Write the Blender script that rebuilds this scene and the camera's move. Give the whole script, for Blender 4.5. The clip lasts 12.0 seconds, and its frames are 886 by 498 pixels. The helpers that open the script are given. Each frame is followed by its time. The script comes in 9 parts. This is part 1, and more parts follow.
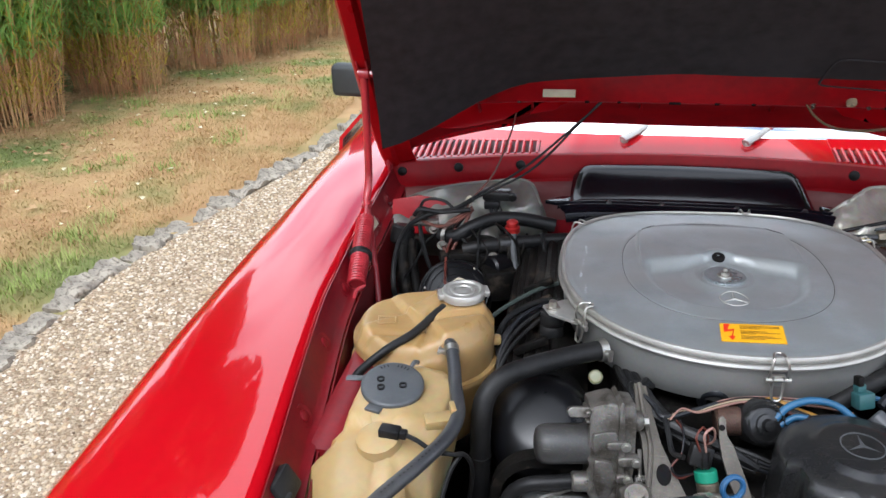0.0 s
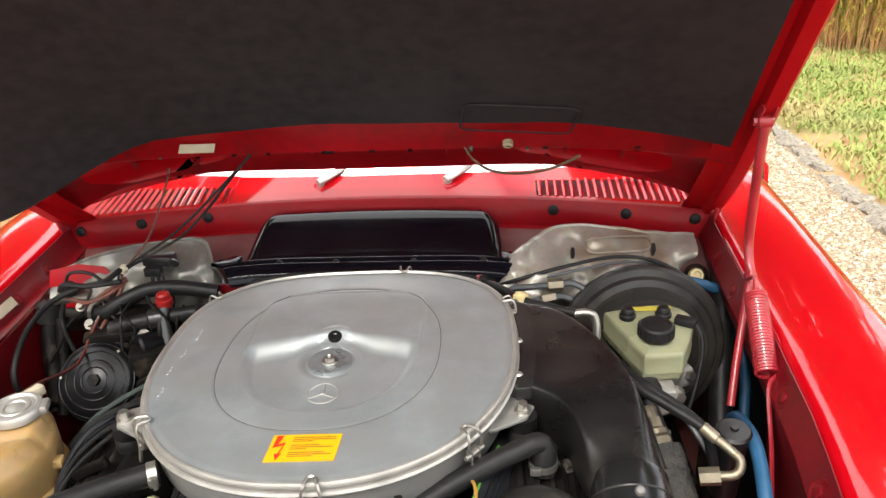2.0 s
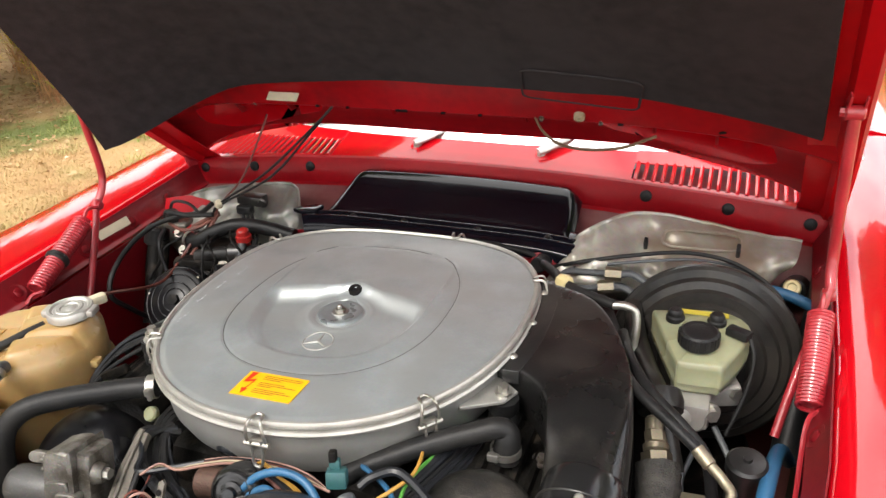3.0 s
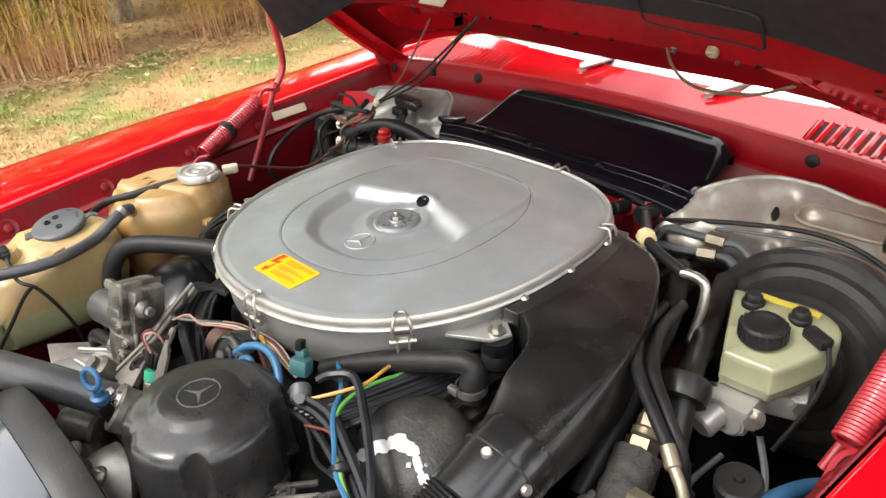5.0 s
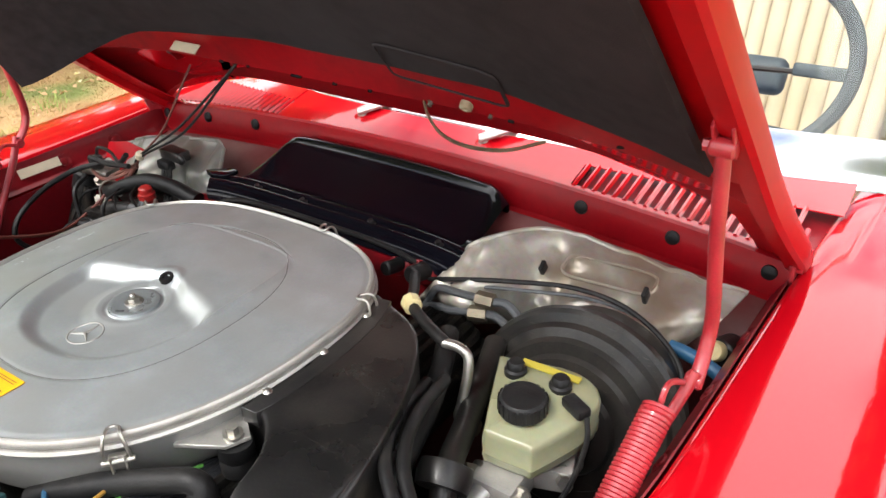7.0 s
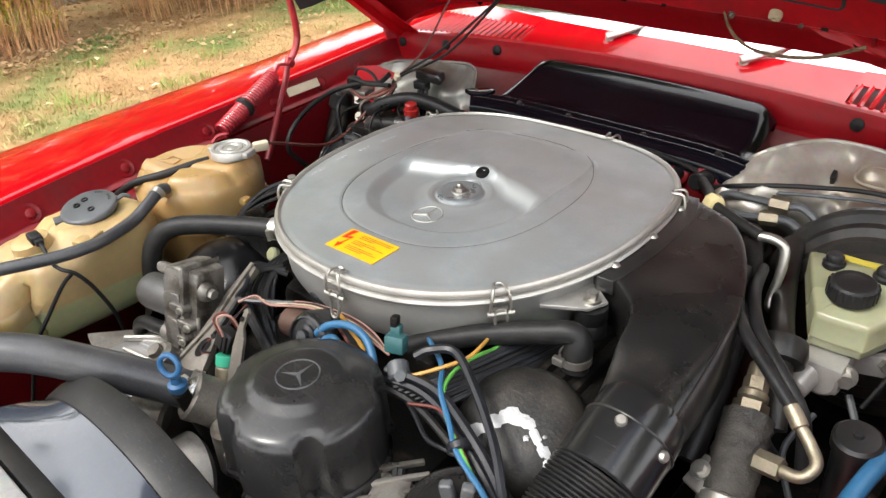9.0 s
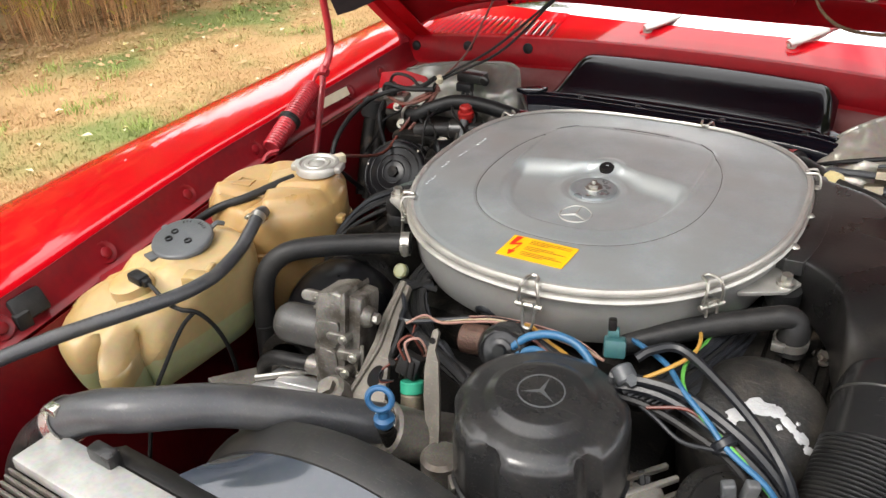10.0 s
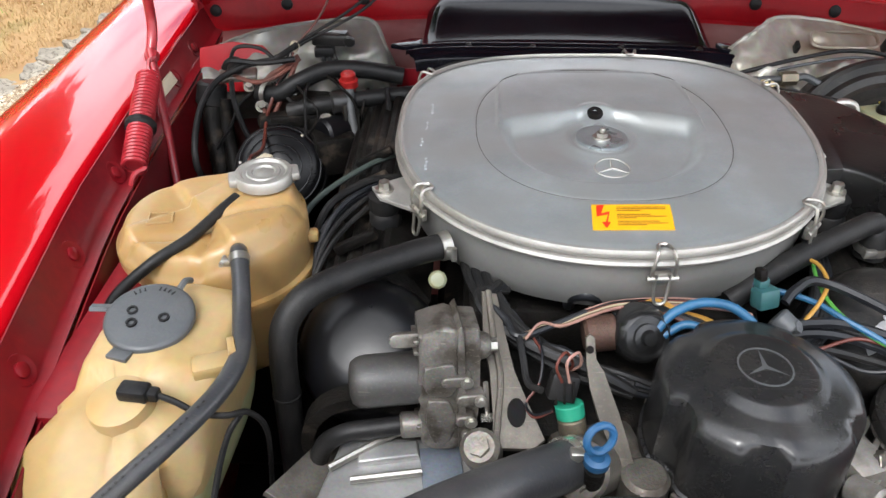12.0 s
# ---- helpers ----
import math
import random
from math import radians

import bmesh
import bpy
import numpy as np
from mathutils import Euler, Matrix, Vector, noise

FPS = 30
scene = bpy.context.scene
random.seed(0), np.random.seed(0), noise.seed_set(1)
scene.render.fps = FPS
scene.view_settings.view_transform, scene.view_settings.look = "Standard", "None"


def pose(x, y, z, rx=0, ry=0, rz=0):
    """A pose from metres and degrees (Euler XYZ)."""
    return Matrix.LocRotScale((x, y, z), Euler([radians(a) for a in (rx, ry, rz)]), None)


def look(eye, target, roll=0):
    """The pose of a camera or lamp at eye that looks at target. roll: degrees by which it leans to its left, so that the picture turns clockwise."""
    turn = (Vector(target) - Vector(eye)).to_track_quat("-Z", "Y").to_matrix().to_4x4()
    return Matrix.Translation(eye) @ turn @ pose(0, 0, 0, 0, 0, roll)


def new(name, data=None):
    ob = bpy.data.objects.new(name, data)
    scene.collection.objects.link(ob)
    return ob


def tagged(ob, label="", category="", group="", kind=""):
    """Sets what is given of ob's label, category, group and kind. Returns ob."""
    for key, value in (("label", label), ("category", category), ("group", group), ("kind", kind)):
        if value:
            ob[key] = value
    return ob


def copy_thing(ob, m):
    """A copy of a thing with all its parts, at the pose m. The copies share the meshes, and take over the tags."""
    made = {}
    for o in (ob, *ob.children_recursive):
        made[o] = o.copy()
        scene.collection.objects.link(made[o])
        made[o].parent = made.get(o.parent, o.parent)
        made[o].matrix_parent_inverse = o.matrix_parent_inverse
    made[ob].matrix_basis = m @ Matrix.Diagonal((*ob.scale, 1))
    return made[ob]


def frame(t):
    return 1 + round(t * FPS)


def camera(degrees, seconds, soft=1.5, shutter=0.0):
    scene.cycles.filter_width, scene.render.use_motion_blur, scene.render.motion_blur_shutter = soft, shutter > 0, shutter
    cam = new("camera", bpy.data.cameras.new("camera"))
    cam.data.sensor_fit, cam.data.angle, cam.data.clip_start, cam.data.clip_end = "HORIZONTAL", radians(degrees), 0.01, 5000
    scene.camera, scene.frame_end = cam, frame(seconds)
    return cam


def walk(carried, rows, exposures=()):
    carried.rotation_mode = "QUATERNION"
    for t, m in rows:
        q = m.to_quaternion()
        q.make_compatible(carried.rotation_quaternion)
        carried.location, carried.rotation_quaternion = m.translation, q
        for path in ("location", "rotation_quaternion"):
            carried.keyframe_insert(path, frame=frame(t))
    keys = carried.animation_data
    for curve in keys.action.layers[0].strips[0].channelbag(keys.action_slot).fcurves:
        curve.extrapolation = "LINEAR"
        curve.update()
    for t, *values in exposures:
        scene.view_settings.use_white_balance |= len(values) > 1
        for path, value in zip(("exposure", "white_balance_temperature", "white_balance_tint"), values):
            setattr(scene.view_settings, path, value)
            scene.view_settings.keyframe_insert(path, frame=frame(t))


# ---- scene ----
cam = camera(60.6, 12.0)
# the phone's own exposure along the way
EXPOSURES = [(0.0, 0.5, 5800, 10), (1.0, 0.85, 6050, 10), (1.5, 0.95, 6500, 10), (2.5, 0.98, 6750, 10), (3.5, 1.05, 6750, 10), (5.5, 1.22, 6600, 10), (6.5, 1.1, 6500, 10), (8.5, 1.1, 6500, 10), (9.5, 1.05, 6600, 10), (10.0, 0.97, 6650, 10), (10.5, 0.65, 6800, 10), (11.0, 0.70, 6700, 10), (12.0, 0.84, 6200, 10)]
PATH = [
    (0, (-0.219, -1.013, 1.408), (-0.545, 0.784, 0.593), -1.2),
    (0.5, (-0.119, -0.955, 1.491), (-0.406, 0.849, 0.676), -3.2),
    (1, (0.056, -0.89, 1.527), (-0.176, 0.92, 0.708), -4.6),
    (1.5, (0.15, -0.846, 1.499), (-0.072, 0.982, 0.72), -4.2),
    (2, (0.206, -0.792, 1.454), (0.075, 1.015, 0.607), -2.8),
    (2.5, (0.328, -0.735, 1.424), (-0.06, 1.012, 0.53), -1.8),
    (3, (0.437, -0.723, 1.419), (-0.236, 0.944, 0.542), -3.0),
    (3.5, (0.541, -0.728, 1.43), (-0.367, 0.798, 0.509), -3.3),
    (3.7, (0.569, -0.697, 1.422), (-0.424, 0.755, 0.47), -3.3),
    (5.3, (0.686, -0.525, 1.372), (-0.619, 0.614, 0.375), -4.0),
    (5.5, (0.689, -0.521, 1.366), (-0.624, 0.616, 0.376), -3.9),
    (6, (0.683, -0.512, 1.375), (-0.581, 0.663, 0.363), -3.6),
    (6.5, (0.696, -0.41, 1.386), (-0.372, 0.96, 0.394), -1.8),
    (6.7, (0.698, -0.39, 1.393), (-0.298, 1.04, 0.412), -1.3),
    (8.3, (0.689, -0.432, 1.397), (-0.399, 0.928, 0.414), -2.2),
    (8.5, (0.663, -0.477, 1.382), (-0.481, 0.834, 0.395), -2.9),
    (9, (0.556, -0.632, 1.366), (-0.606, 0.612, 0.317), -3.2),
    (9.5, (0.447, -0.767, 1.371), (-0.581, 0.564, 0.289), -3.1),
    (10, (0.285, -0.792, 1.36), (-0.634, 0.642, 0.312), -3.0),
    (10.5, (0.118, -0.786, 1.371), (-0.764, 0.712, 0.382), -4.1),
    (11, (0.001, -0.835, 1.372), (-0.555, 0.801, 0.364), -2.8),
    (11.5, (-0.08, -0.851, 1.369), (-0.26, 0.817, 0.279), -0.4),
    (12, (-0.151, -0.765, 1.321), (-0.205, 0.859, 0.156), 0.2),
]
walk(cam, [(t, look(eye, target, roll)) for t, eye, target, roll in PATH], EXPOSURES)

# ---- sky, sun ----
SUN_DIR = Vector((-0.22, -0.66, 0.9)).normalized()
world = bpy.data.worlds.new("sky")
scene.world = world
world.use_nodes = True
wn, wl = world.node_tree.nodes, world.node_tree.links
sky = wn.new("ShaderNodeTexSky")
sky.sky_type, sky.sun_disc = "NISHITA", False
sky.sun_elevation = math.asin(SUN_DIR.z)
sky.sun_rotation = math.atan2(SUN_DIR.x, SUN_DIR.y)
sky.air_density, sky.dust_density = 1.0, 1.5
wco = wn.new("ShaderNodeTexCoord")
wmap = wn.new("ShaderNodeMapping")
wmap.inputs["Scale"].default_value = (1.0, 1.0, 2.6)
wno = wn.new("ShaderNodeTexNoise")
wno.inputs["Scale"].default_value, wno.inputs["Detail"].default_value = 1.9, 7.0
wno.inputs["Roughness"].default_value = 0.55
wr = wn.new("ShaderNodeValToRGB")
wr.color_ramp.elements[0].position, wr.color_ramp.elements[1].position = 0.36, 0.50
wmx = wn.new("ShaderNodeMix")
wmx.data_type = "RGBA"
wmx.inputs["B"].default_value = (12.5, 12.5, 12.7, 1)
wl.new(wco.outputs["Generated"], wmap.inputs["Vector"])
wl.new(wmap.outputs["Vector"], wno.inputs["Vector"])
wl.new(wno.outputs["Fac"], wr.inputs["Fac"])
wl.new(wr.outputs["Color"], wmx.inputs["Factor"])
wl.new(sky.outputs["Color"], wmx.inputs["A"])
wl.new(wmx.outputs["Result"], wn["Background"].inputs["Color"])
wn["Background"].inputs["Strength"].default_value = 0.15
sun = new("sun", bpy.data.lights.new("sun", "SUN"))
sun.data.energy, sun.data.angle, sun.data.color = 1.5, radians(16), (1.0, 0.96, 0.91)
sun.matrix_world = look(SUN_DIR * 20, (0, 0, 0))


# ---- materials ----
def mat(name, c, rough=0.5, metal=0.0, var=0.18, scale=40.0, bump=0.15, coat=0.0, spec=0.5, rvar=0.12, c2=None, c2at=(0.55, 0.7), c2scale=12.0, trans=0.0, sss=0.0, stretch=(1, 1, 1), wear=0.0, dust=(0.16, 0.14, 0.115)):
    """Principled surface with grain at two scales; c2: a second colour in patches (wear, dirt)."""
    m = bpy.data.materials.new(name)
    m.use_nodes = True
    n, l = m.node_tree.nodes, m.node_tree.links
    p = n["Principled BSDF"]
    tc = n.new("ShaderNodeTexCoord")
    mp = n.new("ShaderNodeMapping")
    mp.inputs["Scale"].default_value = stretch
    l.new(tc.outputs["Object"], mp.inputs["Vector"])
    fine, broad = n.new("ShaderNodeTexNoise"), n.new("ShaderNodeTexNoise")
    fine.inputs["Scale"].default_value, fine.inputs["Detail"].default_value = scale * 8, 4
    broad.inputs["Scale"].default_value, broad.inputs["Detail"].default_value = scale * 0.5, 5
    for t in (fine, broad):
        l.new(mp.outputs["Vector"], t.inputs["Vector"])
    ramp = n.new("ShaderNodeValToRGB")
    ramp.color_ramp.elements[0].position, ramp.color_ramp.elements[1].position = 0.3, 0.7
    ramp.color_ramp.elements[0].color = tuple(max(0, v * (1 - var)) for v in c) + (1,)
    ramp.color_ramp.elements[1].color = tuple(min(1, v * (1 + var)) for v in c) + (1,)
    l.new(broad.outputs["Fac"], ramp.inputs["Fac"])
    out = ramp.outputs["Color"]
    mul = n.new("ShaderNodeMix")
    mul.data_type, mul.blend_type = "RGBA", "MULTIPLY"
    mul.inputs["Factor"].default_value = min(1.0, var * 1.6)
    l.new(out, mul.inputs["A"])
    l.new(fine.outputs["Color"], mul.inputs["B"])
    mul2 = n.new("ShaderNodeMix")
    mul2.data_type, mul2.blend_type = "RGBA", "MIX"
    out = mul.outputs["Result"]
    if c2:
        pn = n.new("ShaderNodeTexNoise")
        pn.inputs["Scale"].default_value, pn.inputs["Detail"].default_value = c2scale, 8
        l.new(mp.outputs["Vector"], pn.inputs["Vector"])
        pr = n.new("ShaderNodeValToRGB")
        pr.color_ramp.elements[0].position, pr.color_ramp.elements[1].position = c2at
        l.new(pn.outputs["Fac"], pr.inputs["Fac"])
        l.new(pr.outputs["Color"], mul2.inputs["Factor"])
        l.new(out, mul2.inputs["A"])
        mul2.inputs["B"].default_value = (*c2, 1)
        out = mul2.outputs["Result"]
    else:
        n.remove(mul2)
    if wear:
        # pale dust in blotches and hairline scratches
        d1, d2 = n.new("ShaderNodeTexNoise"), n.new("ShaderNodeTexNoise")
        d1.inputs["Scale"].default_value, d1.inputs["Detail"].default_value = 9.0, 9
        d1.inputs["Roughness"].default_value = 0.7
        d2.inputs["Scale"].default_value, d2.inputs["Detail"].default_value = 420.0, 2
        sv = n.new("ShaderNodeMapping")
        sv.inputs["Scale"].default_value = (14, 900, 300)
        sv.inputs["Rotation"].default_value = (0.3, 0.2, 0.7)
        d3 = n.new("ShaderNodeTexNoise")
        d3.inputs["Scale"].default_value, d3.inputs["Detail"].default_value = 1.0, 1
        l.new(tc.outputs["Object"], sv.inputs["Vector"])
        l.new(sv.outputs["Vector"], d3.inputs["Vector"])
        rs = []
        for t, lo, hi in ((d1, 0.48, 0.72), (d2, 0.60, 0.70), (d3, 0.70, 0.74)):
            if t is not d3:
                l.new(tc.outputs["Object"], t.inputs["Vector"])
            q = n.new("ShaderNodeMapRange")
            q.inputs["From Min"].default_value, q.inputs["From Max"].default_value = lo, hi
            l.new(t.outputs["Fac"], q.inputs["Value"])
            rs.append(q.outputs["Result"])
        a1, a2, a3 = (n.new("ShaderNodeMath") for _ in range(3))
        a1.operation, a2.operation, a3.operation = "MULTIPLY_ADD", "MAXIMUM", "MULTIPLY"
        l.new(rs[1], a1.inputs[0])
        a1.inputs[1].default_value = 0.45
        l.new(rs[0], a1.inputs[2])
        l.new(a1.outputs[0], a2.inputs[0])
        l.new(rs[2], a2.inputs[1])
        l.new(a2.outputs[0], a3.inputs[0])
        a3.inputs[1].default_value = wear
        wm = n.new("ShaderNodeMix")
        wm.data_type = "RGBA"
        l.new(a3.outputs[0], wm.inputs["Factor"])
        l.new(out, wm.inputs["A"])
        wm.inputs["B"].default_value = (*dust, 1)
        out = wm.outputs["Result"]
    l.new(out, p.inputs["Base Color"])
    rr = n.new("ShaderNodeMapRange")
    rr.inputs["To Min"].default_value, rr.inputs["To Max"].default_value = max(0.02, rough - rvar), min(1, rough + rvar)
    l.new(broad.outputs["Fac"], rr.inputs["Value"])
    l.new(rr.outputs["Result"], p.inputs["Roughness"])
    p.inputs["Metallic"].default_value = metal
    p.inputs["Specular IOR Level"].default_value = spec
    p.inputs["Coat Weight"].default_value, p.inputs["Coat Roughness"].default_value = coat, 0.04
    p.inputs["Transmission Weight"].default_value = trans
    if sss:
        p.inputs["Subsurface Weight"].default_value = sss
        p.inputs["Subsurface Radius"].default_value = (0.02, 0.012, 0.006)
        p.inputs["Subsurface Scale"].default_value = 0.5
    if bump:
        b = n.new("ShaderNodeBump")
        b.inputs["Strength"].default_value, b.inputs["Distance"].default_value = bump, 0.002
        l.new(fine.outputs["Fac"], b.inputs["Height"])
        l.new(b.outputs["Normal"], p.inputs["Normal"])
    return m


RED = mat("red_paint", (0.44, 0.002, 0.007), 0.14, var=0.04, scale=8, bump=0.0, coat=0.85, rvar=0.03, spec=0.08)
RED.node_tree.nodes["Principled BSDF"].inputs["Coat IOR"].default_value = 1.5
RED.node_tree.nodes["Principled BSDF"].inputs["Coat Roughness"].default_value = 0.02
# body red under dust, its base also darkened to paint the bay's shade
RED_DULL = mat("red_paint_dusty_shaded", (0.20, 0.004, 0.009), 0.42, var=0.25, scale=14, bump=0.05, coat=0.08, spec=0.28, c2=(0.09, 0.012, 0.013), c2at=(0.52, 0.8), c2scale=9, wear=0.09, dust=(0.14, 0.06, 0.05))
RED_LIP = mat("red_paint_satin", (0.32, 0.004, 0.009), 0.34, var=0.15, scale=12, bump=0.02, spec=0.14, coat=0.05, c2=(0.16, 0.008, 0.010), c2at=(0.58, 0.8), c2scale=8, wear=0.05, dust=(0.16, 0.06, 0.05))
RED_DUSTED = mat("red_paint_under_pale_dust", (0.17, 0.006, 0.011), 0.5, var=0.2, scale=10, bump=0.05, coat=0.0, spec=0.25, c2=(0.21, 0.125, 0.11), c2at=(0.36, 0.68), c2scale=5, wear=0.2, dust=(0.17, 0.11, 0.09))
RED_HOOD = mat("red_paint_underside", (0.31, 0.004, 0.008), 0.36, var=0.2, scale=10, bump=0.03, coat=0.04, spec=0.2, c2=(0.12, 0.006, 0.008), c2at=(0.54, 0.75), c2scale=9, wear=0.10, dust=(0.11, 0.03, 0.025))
RED_EDGE = mat("red_paint_edge", (0.42, 0.004, 0.008), 0.32, var=0.12, scale=10, bump=0.02, coat=0.06, spec=0.14, c2=(0.24, 0.005, 0.009), c2at=(0.58, 0.78), c2scale=9)
RED_SPRING = mat("red_coated_steel", (0.40, 0.02, 0.03), 0.38, var=0.2, scale=60, bump=0.1, coat=0.4, wear=0.12)
ALU = mat("brushed_aluminium", (0.455, 0.488, 0.495), 0.345, 0.57, var=0.14, scale=40, bump=0.03, rvar=0.05, c2=(0.395, 0.405, 0.395), c2at=(0.40, 0.70), c2scale=16, wear=0.09, dust=(0.55, 0.56, 0.54))
GROOVELINE = mat("groove_shade", (0.15, 0.145, 0.135), 0.6, 0.2, var=0.3, scale=60, bump=0.1)
ALU_DISC = mat("scuffed_aluminium_disc", (0.40, 0.44, 0.455), 0.30, 0.65, var=0.2, scale=60, bump=0.05, rvar=0.12, wear=0.3, dust=(0.28, 0.27, 0.25))
ALU_WALL = mat("dull_cast_aluminium", (0.31, 0.305, 0.29), 0.42, 0.5, var=0.12, scale=24, bump=0.06, wear=0.2, dust=(0.22, 0.2, 0.17))
DUSTYHOSE = mat("dusty_grey_rubber", (0.046, 0.047, 0.051), 0.34, var=0.2, scale=40, bump=0.12, wear=0.25)
ALU_RIM = mat("bright_aluminium", (0.50, 0.485, 0.45), 0.36, 0.6, var=0.15, scale=60, bump=0.04, wear=0.35, dust=(0.3, 0.285, 0.25))
CAST = mat("dirty_cast_aluminium", (0.26, 0.24, 0.21), 0.42, 0.6, var=0.4, scale=50, bump=0.22, c2=(0.11, 0.09, 0.07), c2at=(0.5, 0.7), c2scale=40, wear=0.35)
STEEL = mat("zinc_steel", (0.55, 0.53, 0.48), 0.36, 0.9, var=0.2, scale=60, bump=0.1, wear=0.2)
BAREALU = mat("bare_cast_aluminium", (0.42, 0.42, 0.41), 0.34, 0.55, var=0.2, scale=40, bump=0.12, c2=(0.30, 0.29, 0.27), c2at=(0.55, 0.8), c2scale=26, wear=0.2)
CLAMP = mat("bright_clamp_steel", (0.68, 0.66, 0.60), 0.26, 0.9, var=0.15, scale=60, bump=0.05, wear=0.15)
BRASS = mat("yellow_zinc_fitting", (0.31, 0.265, 0.19), 0.42, 0.8, var=0.3, scale=60, bump=0.2, wear=0.3)
CHROME = mat("chrome", (0.82, 0.82, 0.82), 0.09, 1.0, var=0.05, scale=20, bump=0.0, rvar=0.04)
FOIL = mat("aged_foil_shield", (0.47, 0.445, 0.385), 0.38, 0.5, var=0.22, scale=14, bump=0.14, c2=(0.27, 0.20, 0.13), c2at=(0.48, 0.75), c2scale=9, wear=0.35, dust=(0.3, 0.24, 0.17))
DULLFOIL = mat("dull_grey_shield", (0.27, 0.265, 0.24), 0.42, 0.45, var=0.2, scale=14, bump=0.15, c2=(0.20, 0.17, 0.13), c2at=(0.5, 0.75), c2scale=12, wear=0.3, dust=(0.2, 0.17, 0.13))
PLASTIC = mat("black_plastic", (0.017, 0.0165, 0.0165), 0.31, var=0.3, scale=30, bump=0.12, c2=(0.022, 0.020, 0.018), c2at=(0.58, 0.8), c2scale=25, wear=0.11, spec=0.5)
DUCT = mat("dusty_black_duct_plastic", (0.012, 0.0115, 0.0115), 0.29, var=0.3, scale=30, bump=0.10, c2=(0.019, 0.017, 0.015), c2at=(0.55, 0.8), c2scale=14, wear=0.12, spec=0.44)
SATINBLACK = mat("satin_black_plastic", (0.012, 0.012, 0.0125), 0.22, var=0.2, scale=30, bump=0.03, rvar=0.06, wear=0.06, spec=0.55)
GLOSSBLACK = mat("gloss_black_paint", (0.004, 0.004, 0.007), 0.13, var=0.2, scale=20, bump=0.015, spec=0.18, coat=0.10, rvar=0.06, wear=0.05, dust=(0.09, 0.085, 0.08))
RUBBER = mat("black_rubber", (0.014, 0.014, 0.0145), 0.43, var=0.3, scale=60, bump=0.2, c2=(0.022, 0.020, 0.018), c2at=(0.55, 0.8), c2scale=30, wear=0.08, spec=0.22)
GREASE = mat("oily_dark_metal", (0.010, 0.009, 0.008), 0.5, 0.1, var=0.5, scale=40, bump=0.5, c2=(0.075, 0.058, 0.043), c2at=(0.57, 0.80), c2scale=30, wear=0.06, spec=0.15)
FELT = mat("black_felt_mat", (0.037, 0.0335, 0.036), 0.92, var=0.2, scale=90, bump=0.6, spec=0.06, c2=(0.043, 0.039, 0.042), c2at=(0.5, 0.8), c2scale=4)
TANK_TAN = mat("yellowed_brown_plastic", (0.42, 0.275, 0.115), 0.30, var=0.16, scale=14, bump=0.06, sss=0.35, c2=(0.30, 0.155, 0.04), c2at=(0.45, 0.8), c2scale=9, wear=0.2, dust=(0.3, 0.22, 0.12))
TANK_CREAM = mat("cream_plastic", (0.47, 0.335, 0.155), 0.36, var=0.18, scale=14, bump=0.12, sss=0.35, c2=(0.40, 0.25, 0.08), c2at=(0.5, 0.78), c2scale=10, wear=0.22, dust=(0.36, 0.27, 0.14))
COOLANT = mat("pale_green_plastic", (0.42, 0.42, 0.22), 0.42, var=0.2, scale=14, bump=0.12, sss=0.3, c2=(0.20, 0.26, 0.14), c2at=(0.5, 0.8), c2scale=14)
RESERVOIR = mat("translucent_reservoir_plastic", (0.27, 0.275, 0.17), 0.30, var=0.12, scale=20, bump=0.06, sss=0.4)
GREYCAP = mat("dark_grey_plastic", (0.075, 0.08, 0.085), 0.42, var=0.15, scale=40, bump=0.15, wear=0.2)
BLUE = mat("blue_plastic", (0.025, 0.095, 0.21), 0.35, var=0.15, scale=50, bump=0.05)
BLUEHOSE = mat("blue_rubber", (0.025, 0.115, 0.23), 0.45, var=0.2, scale=50, bump=0.1)
TEAL = mat("teal_plastic", (0.030, 0.105, 0.110), 0.4, var=0.25, scale=50, bump=0.1)
GREEN = mat("green_wire", (0.10, 0.34, 0.06), 0.4, var=0.15, scale=50, bump=0.05)
YELLOW = mat("yellow_wire", (0.44, 0.24, 0.045), 0.4, var=0.15, scale=50, bump=0.05)
PALEYELLOW = mat("pale_yellow_plastic", (0.66, 0.55, 0.28), 0.4, var=0.15, scale=50, bump=0.05)
BRIGHTYELLOW = mat("yellow_print", (0.52, 0.43, 0.06), 0.45, var=0.1, scale=50, bump=0.0)
ORANGE = mat("orange_sticker", (0.86, 0.42, 0.008), 0.42, var=0.06, scale=40, bump=0.03, wear=0.15, dust=(0.5, 0.3, 0.08))
REDINK = mat("red_ink", (0.70, 0.03, 0.01), 0.45, var=0.05, scale=40, bump=0)
INK = mat("dark_ink", (0.13, 0.07, 0.02), 0.5, var=0.05, scale=40, bump=0)
REDPLASTIC = mat("red_plastic", (0.34, 0.016, 0.014), 0.38, var=0.2, scale=50, bump=0.1)
PINKWIRE = mat("faded_pink_wire", (0.36, 0.20, 0.16), 0.45, var=0.2, scale=50, bump=0.05)
REDWIRE = mat("reddish_wire", (0.12, 0.028, 0.018), 0.45, var=0.2, scale=50, bump=0.05)
WHITEPAINT = mat("flaked_white_metal", (0.40, 0.40, 0.40), 0.45, 0.4, var=0.12, scale=60, bump=0.2)
